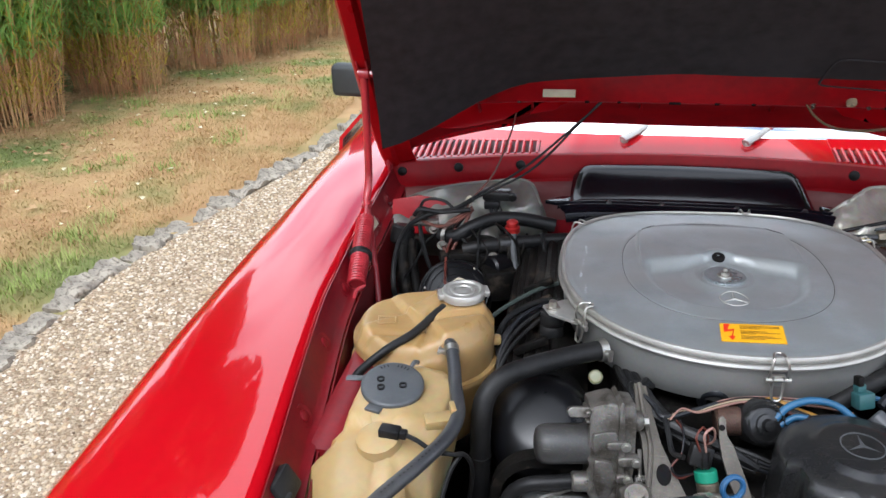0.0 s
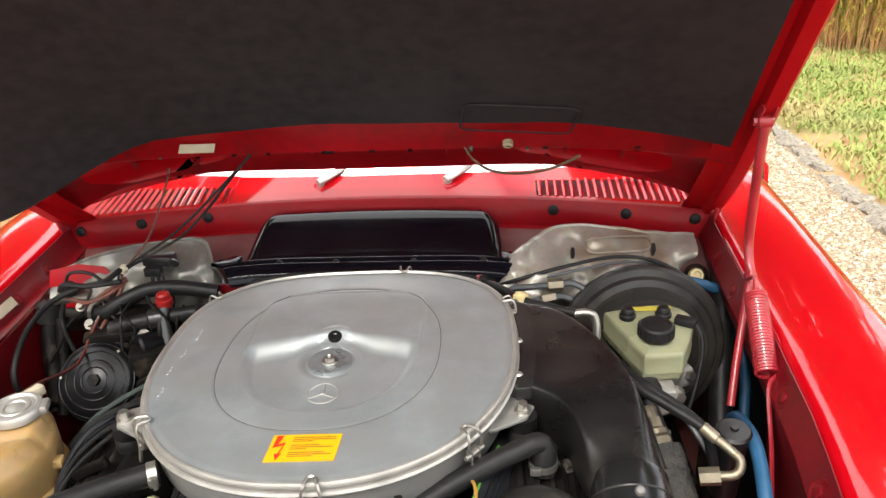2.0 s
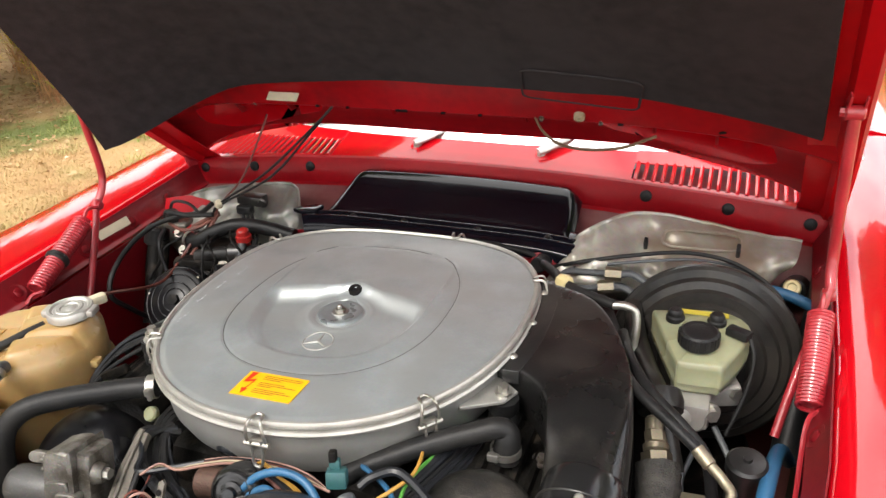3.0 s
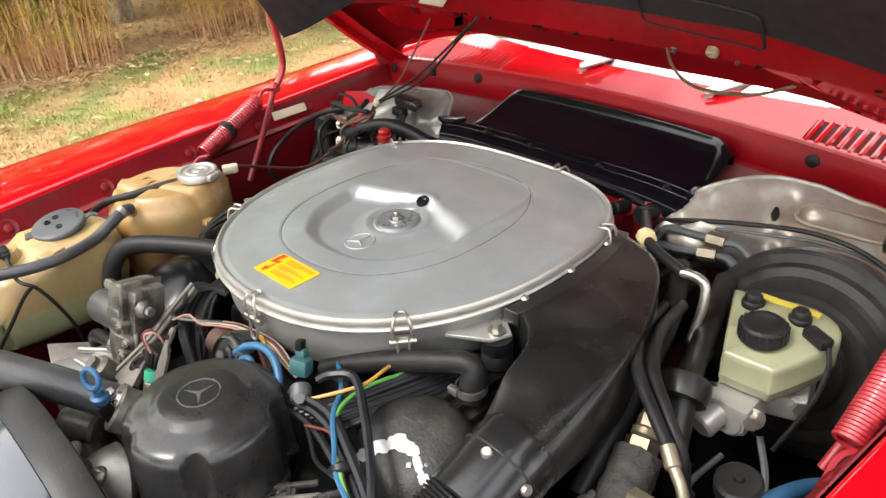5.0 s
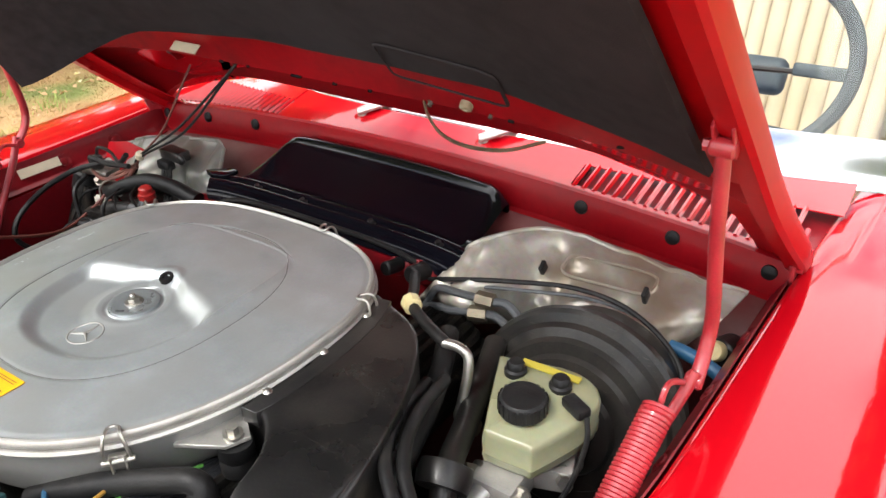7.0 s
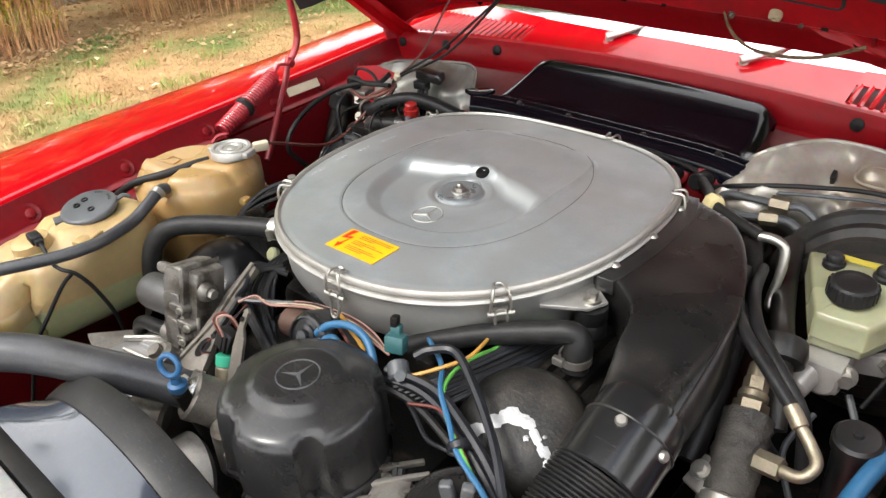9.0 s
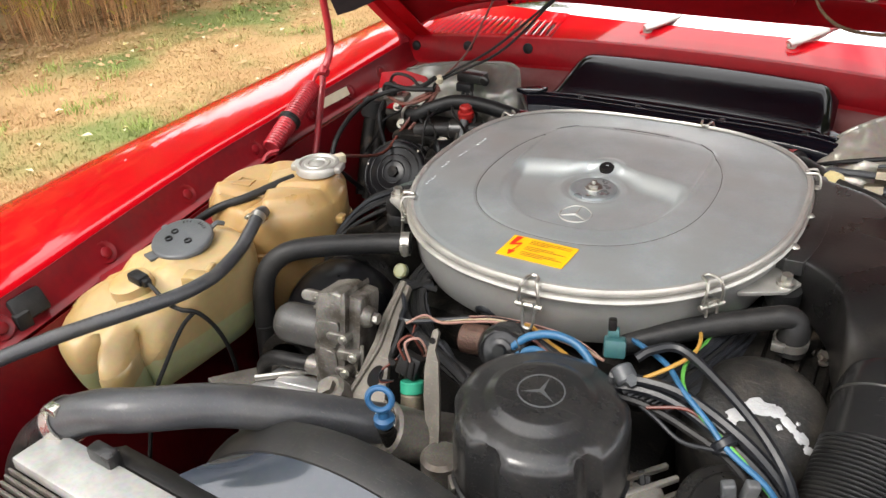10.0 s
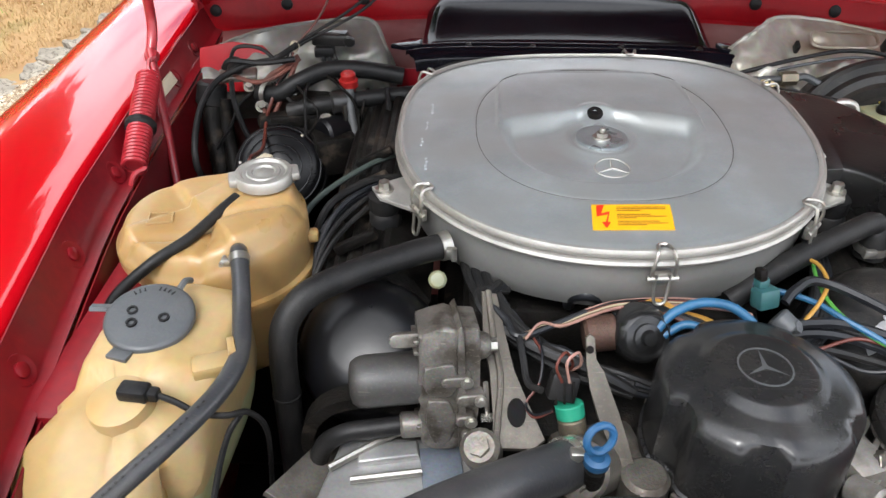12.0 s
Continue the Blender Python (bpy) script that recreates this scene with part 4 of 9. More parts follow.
for a in (-1.49, -0.82, 0.42, 2.55, 3.85 - 0.02, 1.25):
    latch(a)
for s, x, y, z in ((-1, -0.228, -0.078, 0.906), (1, 0.229, -0.070, 0.910)):
    bm = B()
    prism(bm, [(x + s * 0.022, y + 0.006), (x + s * 0.012, y - 0.016), (x - s * 0.03, y - 0.040), (x - s * 0.045, y - 0.015), (x - s * 0.02, y + 0.035), (x + s * 0.005, y + 0.018)], z - 0.006, z - 0.002, 0.001)
    lug = part("mounting_lug", bm, ALU_RIM, cleaner)
    part("bolt", bolt(B(), (x + s * 0.008, y - 0.002, z - 0.002), (0, 0, 1), 0.006, 0.008), STEEL, lug)
    bm = B()
    lathe(bm, [(0, 0), (0.017, 0), (0.0175, 0.012), (0.015, 0.016), (0.0175, 0.02), (0.017, 0.034), (0, 0.034)], (x + s * 0.008, y - 0.002, z - 0.042), (0, 0, 1), 22)
    part("rubber_mount", bm, RUBBER, lug, "round black rubber mount")

# intake elbow on the air cleaner
snorkel = thing("intake_elbow", "matt black plastic intake elbow bolted to the air cleaner", "intake duct")
inner = spline([(0.222, -0.046, 0), (0.254, -0.050, 0), (0.286, -0.084, 0), (0.300, -0.140, 0), (0.304, -0.186, 0)], 7)
outer = spline([(0.214, 0.172, 0), (0.295, 0.135, 0), (0.345, 0.050, 0), (0.376, -0.060, 0), (0.386, -0.180, 0)], 7)
rows = []
N = len(inner)
for i, (a, b) in enumerate(zip(inner, outer)):
    f = i / (N - 1)
    zt, zb = 0.9235 + 0.002 * math.sin(math.pi * f) - 0.0110 * smooth(0.60, 1.0, f), 0.866 - 0.033 * f
    mid, half, hz = (a + b) / 2, (b - a) / 2, (zt - zb) / 2
    e = 0.11 + 0.85 * smooth(0.66, 0.98, f)
    row = []
    for k in range(32):
        th = 2 * math.pi * k / 32
        c, s = math.cos(th), math.sin(th)
        c, s = math.copysign(abs(c) ** e, c), math.copysign(abs(s) ** e, s)
        row.append(mid + half * c + Vector((0, 0, (zt + zb) / 2 + hz * s)))
    rows.append(row)
part("duct", sheet(B(), rows, 0, True), DUCT, snorkel, sharp=60)
bm = B()
edge = [lid_pt(a, 1.0090, 0) for a in np.linspace(-0.38, 0.52, 14)]
prism(bm, [(p.x, p.y) for p in edge] + [(p.x + 0.018, p.y + 0.002) for p in edge[::-1]], 0.908, 0.9250, 0.001)
part("flange", bm, PLASTIC, snorkel)
for x, y in ((0.2345, -0.024), (0.2375, 0.052), (0.2330, 0.127)):
    part("rivet", lathe(B(), [(0, 0.003), (0.003, 0.0025), (0.0052, 0), (0, 0)], (x, y, 0.9252), (0, 0, 1), 14), STEEL, snorkel)
part("seam", tube(B(), [(0.298, 0.130, 0.9225), (0.343, 0.050, 0.9225), (0.370, -0.060, 0.9190), (0.380, -0.170, 0.9085)], 0.0014, 6), PLASTIC, snorkel)
# outlet collar and bellows hose
ax0, ax1, ax2 = Vector((0.345, -0.183, 0.873)), Vector((0.343, -0.260, 0.845)), Vector((0.330, -0.40, 0.765))
bm = B()
d = (ax1 - ax0).normalized()
lathe(bm, [(0.0385, -0.030), (0.0412, -0.024), (0.0425, -0.004), (0.0425, 0.050), (0.040, 0.052), (0.036, 0.05)], ax0, d, 40)
collar = part("collar", bm, SATINBLACK, snorkel, "smooth black plastic collar")
part("seam_line", ringtube(B(), ax0 + d * 0.001, 0.0425, 0.0012, d, 40), PLASTIC, collar)
for th in (0.4, 1.5):
    fr = frame_of(d)
    o = fr @ Vector((math.cos(th), math.sin(th), 0))
    part("screw", lathe(B(), [(0, 0.004), (0.004, 0.004), (0.0055, 0.002), (0.0055, 0), (0, 0)], ax0 + d * 0.008 + o * 0.042, o, 12), STEEL, collar)
hose = thing("bellows_hose", "ribbed black rubber intake hose below the elbow", "hose")
bm = B()
prof = []
h = 0.0
for i in range(15):
    prof += [(0.0395, h), (0.0440, h + 0.0013), (0.0440, h + 0.0027), (0.0395, h + 0.0041)]
    h += 0.0041
d2 = (ax2 - ax1).normalized()
HB = ax0 + d * 0.046
lathe(bm, prof, HB, d2, 36)
part("bellows", bm, RUBBER, hose, sharp=80)
part("sleeve", lathe(B(), [(0.0385, h), (0.0412, h + 0.001), (0.0412, h + 0.041), (0.0385, h + 0.042)], HB, d2, 36), SATINBLACK, hose, "smooth black sleeve between the ribs")
h += 0.042
bm, prof = B(), []
for i in range(16):
    prof += [(0.0395, h), (0.0440, h + 0.0013), (0.0440, h + 0.0027), (0.0395, h + 0.0041)]
    h += 0.0041
lathe(bm, prof, HB, d2, 36)
part("bellows", bm, RUBBER, hose, sharp=80)

# ---- expansion tank ----
tank = thing("expansion_tank", "yellowed brown plastic coolant expansion tank with metal cap", "tank")
TC = Vector((-0.410, -0.122, 0.010))
bm = B()
rows = []
for r, z in ((0.070, 0.725), (0.082, 0.74), (0.086, 0.80), (0.0865, 0.823)):
    rows.append([TC + Vector((r * math.cos(a) * 1.05, r * math.sin(a), z)) for a in np.linspace(0, 2 * math.pi, 49)[:-1]])
sheet(bm, rows, 0, True)
bm.faces.new([bm.verts[i] for i in range(48)]) if bm.verts.ensure_lookup_table() is None else None
part("lower_shell", bm, TANK_TAN, tank)
def tank_z(x, y, k):
    """Moulded top of the tank: a high side by the neck and stepped facets."""
    dx, dy = x - TC.x, y - TC.y
    z = 0.897 + 0.010 * smooth(-0.02, 0.045, dx)
    z -= 0.010 * smooth(0.012, 0.004, dx * 0.80 + dy * 0.60 + 0.018) * smooth(-0.06, 0.0, dx + 0.02)
    z -= 0.007 * smooth(-0.028, -0.036, dx * 0.75 - dy * 0.66)
    z -= 0.006 * math.exp(-((dx * 0.35 - dy * 0.94 - 0.030) / 0.005) ** 2)
    z -= 0.005 * math.exp(-((dx - 0.012) / 0.004) ** 2) * smooth(0.02, -0.02, dy)
    return z - 0.022 * smooth(0.80, 1.0, k) ** 1.6 + TC.z


bm = B()
rows = []
for k, z in ((0.965, 0.823), (1.045, 0.824), (1.055, 0.8295), (1.045, 0.8335), (0.985, 0.8345), (0.995, 0.848), (1.0, 0.864)):
    rows.append([TC + Vector((0.0975 * k * math.cos(a), 0.0915 * k * math.sin(a), z)) for a in np.linspace(0, 2 * math.pi, 97)[:-1]])
for k in np.linspace(0.995, 0.03, 34):
    row = []
    for a in np.linspace(0, 2 * math.pi, 97)[:-1]:
        x, y = TC.x + 0.0975 * k * math.cos(a), TC.y + 0.0915 * k * math.sin(a)
        row.append(Vector((x, y, tank_z(x, y, k))))
    rows.append(row)
sheet(bm, rows, 0, True)
bm.verts.ensure_lookup_table()
bm.faces.new([bm.verts[len(bm.verts) - 96 + i] for i in range(96)])
shell = part("upper_shell", bm, TANK_TAN, tank, sharp=60)
CP = Vector((-0.359, -0.090, 0.908))
part("filler_neck", lathe(B(), [(0.034, -0.012), (0.030, 0.0), (0.024, 0.006), (0.024, 0.016)], CP, (0, 0, 1), 30), TANK_TAN, tank)
bm = B()
prof = [(0.0, 0.0225), (0.006, 0.0225), (0.008, 0.0210), (0.011, 0.0210), (0.0125, 0.0225), (0.0165, 0.0225), (0.018, 0.0212), (0.022, 0.0212), (0.0245, 0.0235), (0.0285, 0.023), (0.030, 0.021), (0.030, 0.0115), (0.0285, 0.0105), (0.026, 0.011)]
lathe(bm, prof, CP, (0, 0, 1), 48)
for a in (0.3, 3.44):
    box(bm, CP + Vector((0.029 * math.cos(a), 0.029 * math.sin(a), 0.0165)), (0.014, 0.022, 0.010), Matrix.Rotation(a, 3, "Z"), 0.003)
part("cap", bm, ALU_RIM, tank, "bright pressed metal radiator cap")
bm = B()
cyl(bm, CP + Vector((-0.016, -0.016, 0.006)), CP + Vector((-0.030, -0.030, 0.004)), 0.0045, seg=12)
part("overflow_spout", bm, TANK_TAN, tank)
bm = B()
cyl(bm, (-0.374, -0.180, 0.882), (-0.361, -0.206, 0.908), 0.0075, seg=14)
part("hose_spout", bm, TANK_TAN, tank)
bm = B()
for p, q in (((-0.472, -0.124), (-0.450, -0.114)), ((-0.472, -0.124), (-0.465, -0.152)), ((-0.450, -0.114), (-0.444, -0.140)), ((-0.465, -0.152), (-0.444, -0.140))):
    tube(bm, [(x, y, tank_z(x, y, 0.6) + 0.0005) for x, y in (p, ((p[0] + q[0]) / 2, (p[1] + q[1]) / 2), q)], 0.0013, 6)
part("moulded_mark", bm, TANK_TAN, shell)
single("overflow_hose", tube(B(), [CP + Vector((-0.024, -0.024, 0.005)), CP + Vector((-0.034, -0.045, 0.003)), CP + Vector((-0.055, -0.085, -0.004)), CP + Vector((-0.085, -0.115, -0.014)), CP + Vector((-0.118, -0.135, -0.04)), (-0.49, -0.24, 0.84)], 0.0058, 12), RUBBER, "thin black rubber overflow hose from the tank neck", "hose")
# long hose that crosses the washer tank
bm = B()
tube(bm, [(-0.360, -0.200, 0.908), (-0.356, -0.213, 0.911), (-0.349, -0.238, 0.902), (-0.343, -0.266, 0.892), (-0.333, -0.308, 0.890), (-0.332, -0.334, 0.890), (-0.339, -0.366, 0.890), (-0.359, -0.411, 0.891), (-0.381, -0.452, 0.891), (-0.400, -0.490, 0.890), (-0.430, -0.545, 0.882), (-0.465, -0.61, 0.85)], 0.0082, 14)
vh = thing("vent_hose", "black rubber vent hose lying over the washer tank", "hose")
part("hose", bm, DUSTYHOSE, vh)
bm = B()
lathe(bm, [(0.0082, -0.004), (0.0094, -0.004), (0.0094, 0.004), (0.0082, 0.004)], (-0.355, -0.216, 0.910), (0.25, -0.85, -0.3), 20)
box(bm, (-0.367, -0.216, 0.907), (0.010, 0.006, 0.007), None, 0.001)
cyl(bm, (-0.371, -0.222, 0.907), (-0.371, -0.208, 0.907), 0.0022, seg=8)
part("hose_clamp", bm, STEEL, vh)

# ---- washer tank ----
wt = thing("washer_tank", "cream plastic washer bottle with a dark grey cap", "tank")
WO = [(-0.360, -0.225), (-0.405, -0.222), (-0.452, -0.242), (-0.458, -0.295), (-0.460, -0.350), (-0.484, -0.388), (-0.488, -0.424), (-0.458, -0.452), (-0.41, -0.466), (-0.364, -0.462), (-0.350, -0.40), (-0.342, -0.30), (-0.342, -0.25)]
WO = [(p.x, p.y) for p in spline([(x, y, 0) for x, y in WO + WO[:1]], 5)[:-1]]
wc = Vector((-0.42, -0.36, 0))


def wt_top(x, y):
    # high neck towards the rear, shoulder lower at the front
    return 0.893 - 0.012 * smooth(-0.335, -0.350, y) - 0.020 * smooth(-0.385, -0.45, y) - 0.014 * smooth(-0.39, -0.345, x) * smooth(-0.27, -0.36, y) - 0.45 * max(0, -0.447 - x) * smooth(-0.345, -0.39, y) - 0.50 * max(0, x + 0.392) * smooth(-0.375, -0.42, y) - 0.10 * max(0, abs(x + 0.425) - 0.004) * smooth(-0.40, -0.44, y) + 0.0035 * noise.noise(Vector((x * 28, y * 28, 0)))


def wt_rows(levels):
    rows = []
    for k, f in levels:
        row = []
        for x, y in WO:
            p = wc + (Vector((x, y, 0)) - wc) * k
            groove = 0.030 * math.exp(-(((x - y) - 0.075) / 0.011) ** 2) if x > -0.40 else 0
            groove += 0.016 * math.exp(-(((x + y) + 0.86) / 0.014) ** 2)
            q = p + (wc - p).normalized() * groove * (1 if k > 0.85 else 0.2)
            q.z = f(p.x, p.y)
            row.append(q)
        rows.append(row)
    return rows


bm = B()
sheet(bm, wt_rows([(0.985, lambda x, y: 0.818), (1.0, lambda x, y: 0.83), (1.0, lambda x, y: wt_top(x, y) - 0.022), (0.985, lambda x, y: wt_top(x, y) - 0.010), (0.94, lambda x, y: wt_top(x, y) - 0.003), (0.86, wt_top), (0.74, wt_top), (0.62, wt_top), (0.5, wt_top), (0.38, wt_top), (0.26, wt_top), (0.14, wt_top), (0.05, wt_top)]), 0, True)
bm.verts.ensure_lookup_table()
nW = len(WO)
bm.faces.new([bm.verts[len(bm.verts) - nW + i] for i in range(nW)])
part("upper_body", bm, TANK_CREAM, wt, sharp=60)
bm = B()
sheet(bm, wt_rows([(0.30, lambda x, y: 0.762), (0.72, lambda x, y: 0.763), (0.86, lambda x, y: 0.772), (0.93, lambda x, y: 0.792), (0.985, lambda x, y: 0.818)]), 0, True)
part("lower_body", bm, COOLANT, wt, "lower part tinted pale green by the fluid inside", sharp=60)
WC = Vector((-0.4150, -0.2855, 0.889))
wcap = part("cap", lathe(B(), [(0, 0.0152), (0.033, 0.0150), (0.0360, 0.0142), (0.0372, 0.0125), (0.0372, 0.0085), (0.0355, 0.007), (0.033, 0.0)], WC, (0.06, -0.16, 1), 44), GREYCAP, wt, "dark grey round plastic cap")
for dx, dy in ((-0.0140, 0.0010), (0.0140, -0.0045), (-0.0105, -0.0125)):
    bm = B()
    lathe(bm, [(0.0028, 0.0), (0.0028, 0.003), (0.0046, 0.003), (0.0046, 0.0)], WC + Vector((dx, dy, 0.0138 + dy * 0.12 - dx * 0.06)), (0.06, -0.16, 1), 16)
    part("moulded_socket", bm, RUBBER, wcap)
part("cap_tab", box(B(), WC + Vector((-0.012, -0.039, 0.004)), (0.019, 0.014, 0.004), Matrix.Rotation(radians(-15), 3, "Z"), 0.001), GREYCAP, wcap)
part("cap_strap", tube(B(), [WC + Vector((0.014, 0.030, 0.012)), WC + Vector((0.018, 0.040, 0.017)), WC + Vector((0.021, 0.048, 0.013))], 0.003, 6), GREYCAP, wcap)
part("cap_latch", tube(B(), [WC + Vector((-0.031, 0.014, 0.008)), WC + Vector((-0.046, 0.020, 0.002)), WC + Vector((-0.062, 0.022, 0.0))], 0.0055, 6, flat=0.5), GREYCAP, wcap)
bm = B()
prism(bm, [(-0.455, -0.318), (-0.500, -0.312), (-0.518, -0.316), (-0.522, -0.325), (-0.512, -0.334), (-0.452, -0.362)], 0.848, 0.854, 0.001)
part("fixing_lug", bm, TANK_CREAM, wt)
part("bolt", lathe(B(), [(0, 0.005), (0.004, 0.005), (0.008, 0.003), (0.010, 0)], (-0.510, -0.323, 0.854), (0, 0, 1), 14), BRASS, wt, "rusty fixing bolt")
part("sensor_boss", lathe(B(), [(0.025, -0.01), (0.0235, 0.004), (0.019, 0.006), (0, 0.006)], (-0.411, -0.372, 0.8870), (-0.05, -0.15, 1), 32), TANK_CREAM, wt)
bm = B()
box(bm, (-0.398, -0.369, 0.8970), (0.024, 0.015, 0.012), Matrix.Rotation(radians(-6), 3, "Z"), 0.003)
box(bm, (-0.384, -0.370, 0.8960), (0.010, 0.010, 0.009), Matrix.Rotation(radians(-6), 3, "Z"), 0.002)
part("level_sensor", bm, RUBBER, wt, "black sensor plug")
bm = B()
box(bm, (-0.352, -0.325, 0.884), (0.034, 0.020, 0.012), Matrix.Rotation(radians(20), 3, "Z"), 0.002)
box(bm, (-0.338, -0.316, 0.890), (0.006, 0.018, 0.020), Matrix.Rotation(radians(20), 3, "Z"), 0.001)
part("hose_holder", bm, TANK_CREAM, wt)
single("sensor_cable", tube(B(), [(-0.382, -0.370, 0.8955), (-0.368, -0.372, 0.891), (-0.350, -0.375, 0.882), (-0.330, -0.373, 0.878), (-0.318, -0.360, 0.868), (-0.312, -0.345, 0.835), (-0.318, -0.33, 0.78), (-0.33, -0.32, 0.68)], 0.0026, 8), RUBBER, "black cable of the level sensor", "cable")
single("washer_pipe", tube(B(), [(-0.322, -0.364, 0.871), (-0.332, -0.376, 0.856), (-0.340, -0.398, 0.825), (-0.344, -0.43, 0.78), (-0.345, -0.46, 0.70)], 0.0026, 8), RUBBER, "thin black washer pipe", "hose")

# ---- hose from the air cleaner to the pump ----
ah = thing("air_hose", "thick black rubber hose clamped to the air cleaner", "hose")
part("hose", tube(B(), [(-0.165, -0.160, 0.893), (-0.205, -0.180, 0.893), (-0.255, -0.212, 0.893), (-0.290, -0.238, 0.889), (-0.308, -0.256, 0.872), (-0.312, -0.268, 0.845), (-0.312, -0.275, 0.80), (-0.312, -0.285, 0.70), (-0.31, -0.29, 0.62)], 0.0128, 16), RUBBER, ah)
bm = B()
lathe(bm, [(0.0130, -0.005), (0.0144, -0.005), (0.0144, 0.005), (0.0130, 0.005)], (-0.170, -0.163, 0.893), (-0.9, -0.42, 0), 24)
box(bm, (-0.163, -0.178, 0.896), (0.010, 0.007, 0.010), None, 0.002)
cyl(bm, (-0.160, -0.181, 0.903), (-0.160, -0.181, 0.889), 0.0030, seg=8)
part("hose_clamp", bm, STEEL, ah)
part("band", lathe(B(), [(0.0130, -0.002), (0.0138, -0.001), (0.0138, 0.001), (0.0130, 0.002)], (-0.312, -0.275, 0.80), (0, 0, 1), 20), RUBBER, ah)

# vent elbow to the right valve cover
ve = thing("vent_elbow_hose", "black rubber breather hose with an elbow on the valve cover", "hose")
part("hose", tube(B(), [(0.10, -0.20, 0.862), (0.125, -0.188, 0.874), (0.180, -0.160, 0.892), (0.232, -0.137, 0.905), (0.250, -0.130, 0.908), (0.258, -0.128, 0.900), (0.257, -0.133, 0.870)], 0.0115, 14, radius=lambda s: 1.0 + 0.25 * smooth(0.75, 0.9, s)), RUBBER, ve)
bm = B()
lathe(bm, [(0.0145, -0.006), (0.0165, -0.006), (0.0165, 0.002), (0.0145, 0.002)], (0.257, -0.132, 0.885), (0, 0, 1), 22)
box(bm, (0.248, -0.148, 0.884), (0.012, 0.006, 0.009), None, 0.001)
part("hose_clamp", bm, STEEL, ve)

# ---- engine ----
engine = thing("engine", "dirty dark vee engine filling the bay", "engine")
bm = B()
box(bm, (0, 0.0, 0.66), (0.36, 0.60, 0.24), None, 0.03)
box(bm, (0, 0.02, 0.80), (0.30, 0.42, 0.07), None, 0.02)
part("block", bm, GREASE, engine)
for s in (-1, 1):
    tilt = Matrix.Rotation(radians(s * 28), 4, "Y")
    m = Matrix.Translation((s * 0.262, 0.055, 0.832)) @ tilt
    bm = B()
    rows = []
    for y, k in ((-0.230, 0.6), (-0.226, 0.85), (-0.212, 1.0), (0.20, 1.0), (0.215, 0.8), (0.22, 0.5)):
        row = [(-0.062 * k, y, -0.05), (-0.060 * k, y, -0.02)]
        for i in range(19):
            u = -0.052 + 0.104 * i / 18
            row.append((u * k, y, (0.006 if i % 3 else 0.0) + 0.022 * (1 - (u / 0.06) ** 2) * k))
        row += [(0.060 * k, y, -0.02), (0.062 * k, y, -0.05)]
        rows.append([m @ Vector(p) for p in row])
    part("valve_cover", sheet(bm, rows, 0.003), GREASE, engine, "ribbed oily black valve cover", sharp=30)
# front cover mound with flaking paint
bm = B()
lathe(bm, [(0.066, -0.12), (0.066, 0.0), (0.0645, 0.012), (0.059, 0.023), (0.049, 0.030), (0.030, 0.035), (0, 0.037)], (0.248, -0.206, 0.832), (0.12, -0.45, 0.88), 48)
dome = part("front_dome", bm, DOME, engine, "domed black housing with flaked paint")
STAMP = mat("faded_white_stamp", (0.60, 0.63, 0.66), 0.5, var=0.3, scale=200, bump=0)
for x, y, n_ in ((-0.192, 0.078, 4), (-0.196, 0.030, 3), (-0.200, -0.010, 3), (-0.193, -0.055, 4)):
    for j in range(n_):
        yy = y - 0.0075 * j
        part("ink_mark", box(B(), (x + 0.001 * (j % 2), yy, lid_z(x, yy) + 0.0006), (0.0026, 0.0014 + 0.0010 * (j % 3), 0.0004)), STAMP, lid)
# dents and cast text bars on the washer cap
for j in range(9):
    a = 2.3 - 0.16 * j
    if 3 <= j <= 4:
        continue
    part("moulded_letter", box(B(), WC + Vector((0.027 * math.cos(a), 0.027 * math.sin(a), 0.0150 + 0.027 * (0.16 * math.sin(a) - 0.06 * math.cos(a)))), (0.0014, 0.0042, 0.0012), Matrix.Rotation(a + 1.57, 3, "Z")), RUBBER, wcap)
# printed bars along the vent hose
hp_ = spline([(-0.339, -0.366, 0.890), (-0.359, -0.411, 0.891), (-0.381, -0.452, 0.891), (-0.400, -0.490, 0.890)], 8)
for j in range(2, 22, 1):
    if j % 5 == 4:
        continue
    p = hp_[j]
    tg = (hp_[j + 1] - hp_[j - 1]).normalized()
    part("printed_mark", box(B(), p + Vector((0.2, -0.1, 0.97)).normalized() * 0.0084, (0.0022, 0.0016, 0.0004), Matrix.Rotation(math.atan2(tg.y, tg.x), 3, "Z")), SERVO, vh)
LIGHTCAST = mat("dusty_light_casting", (0.40, 0.375, 0.34), 0.42, 0.6, var=0.25, scale=50, bump=0.12, c2=(0.14, 0.12, 0.10), c2at=(0.52, 0.75), c2scale=45, wear=0.3)
fr = frame_of((0.12, -0.45, 0.88))


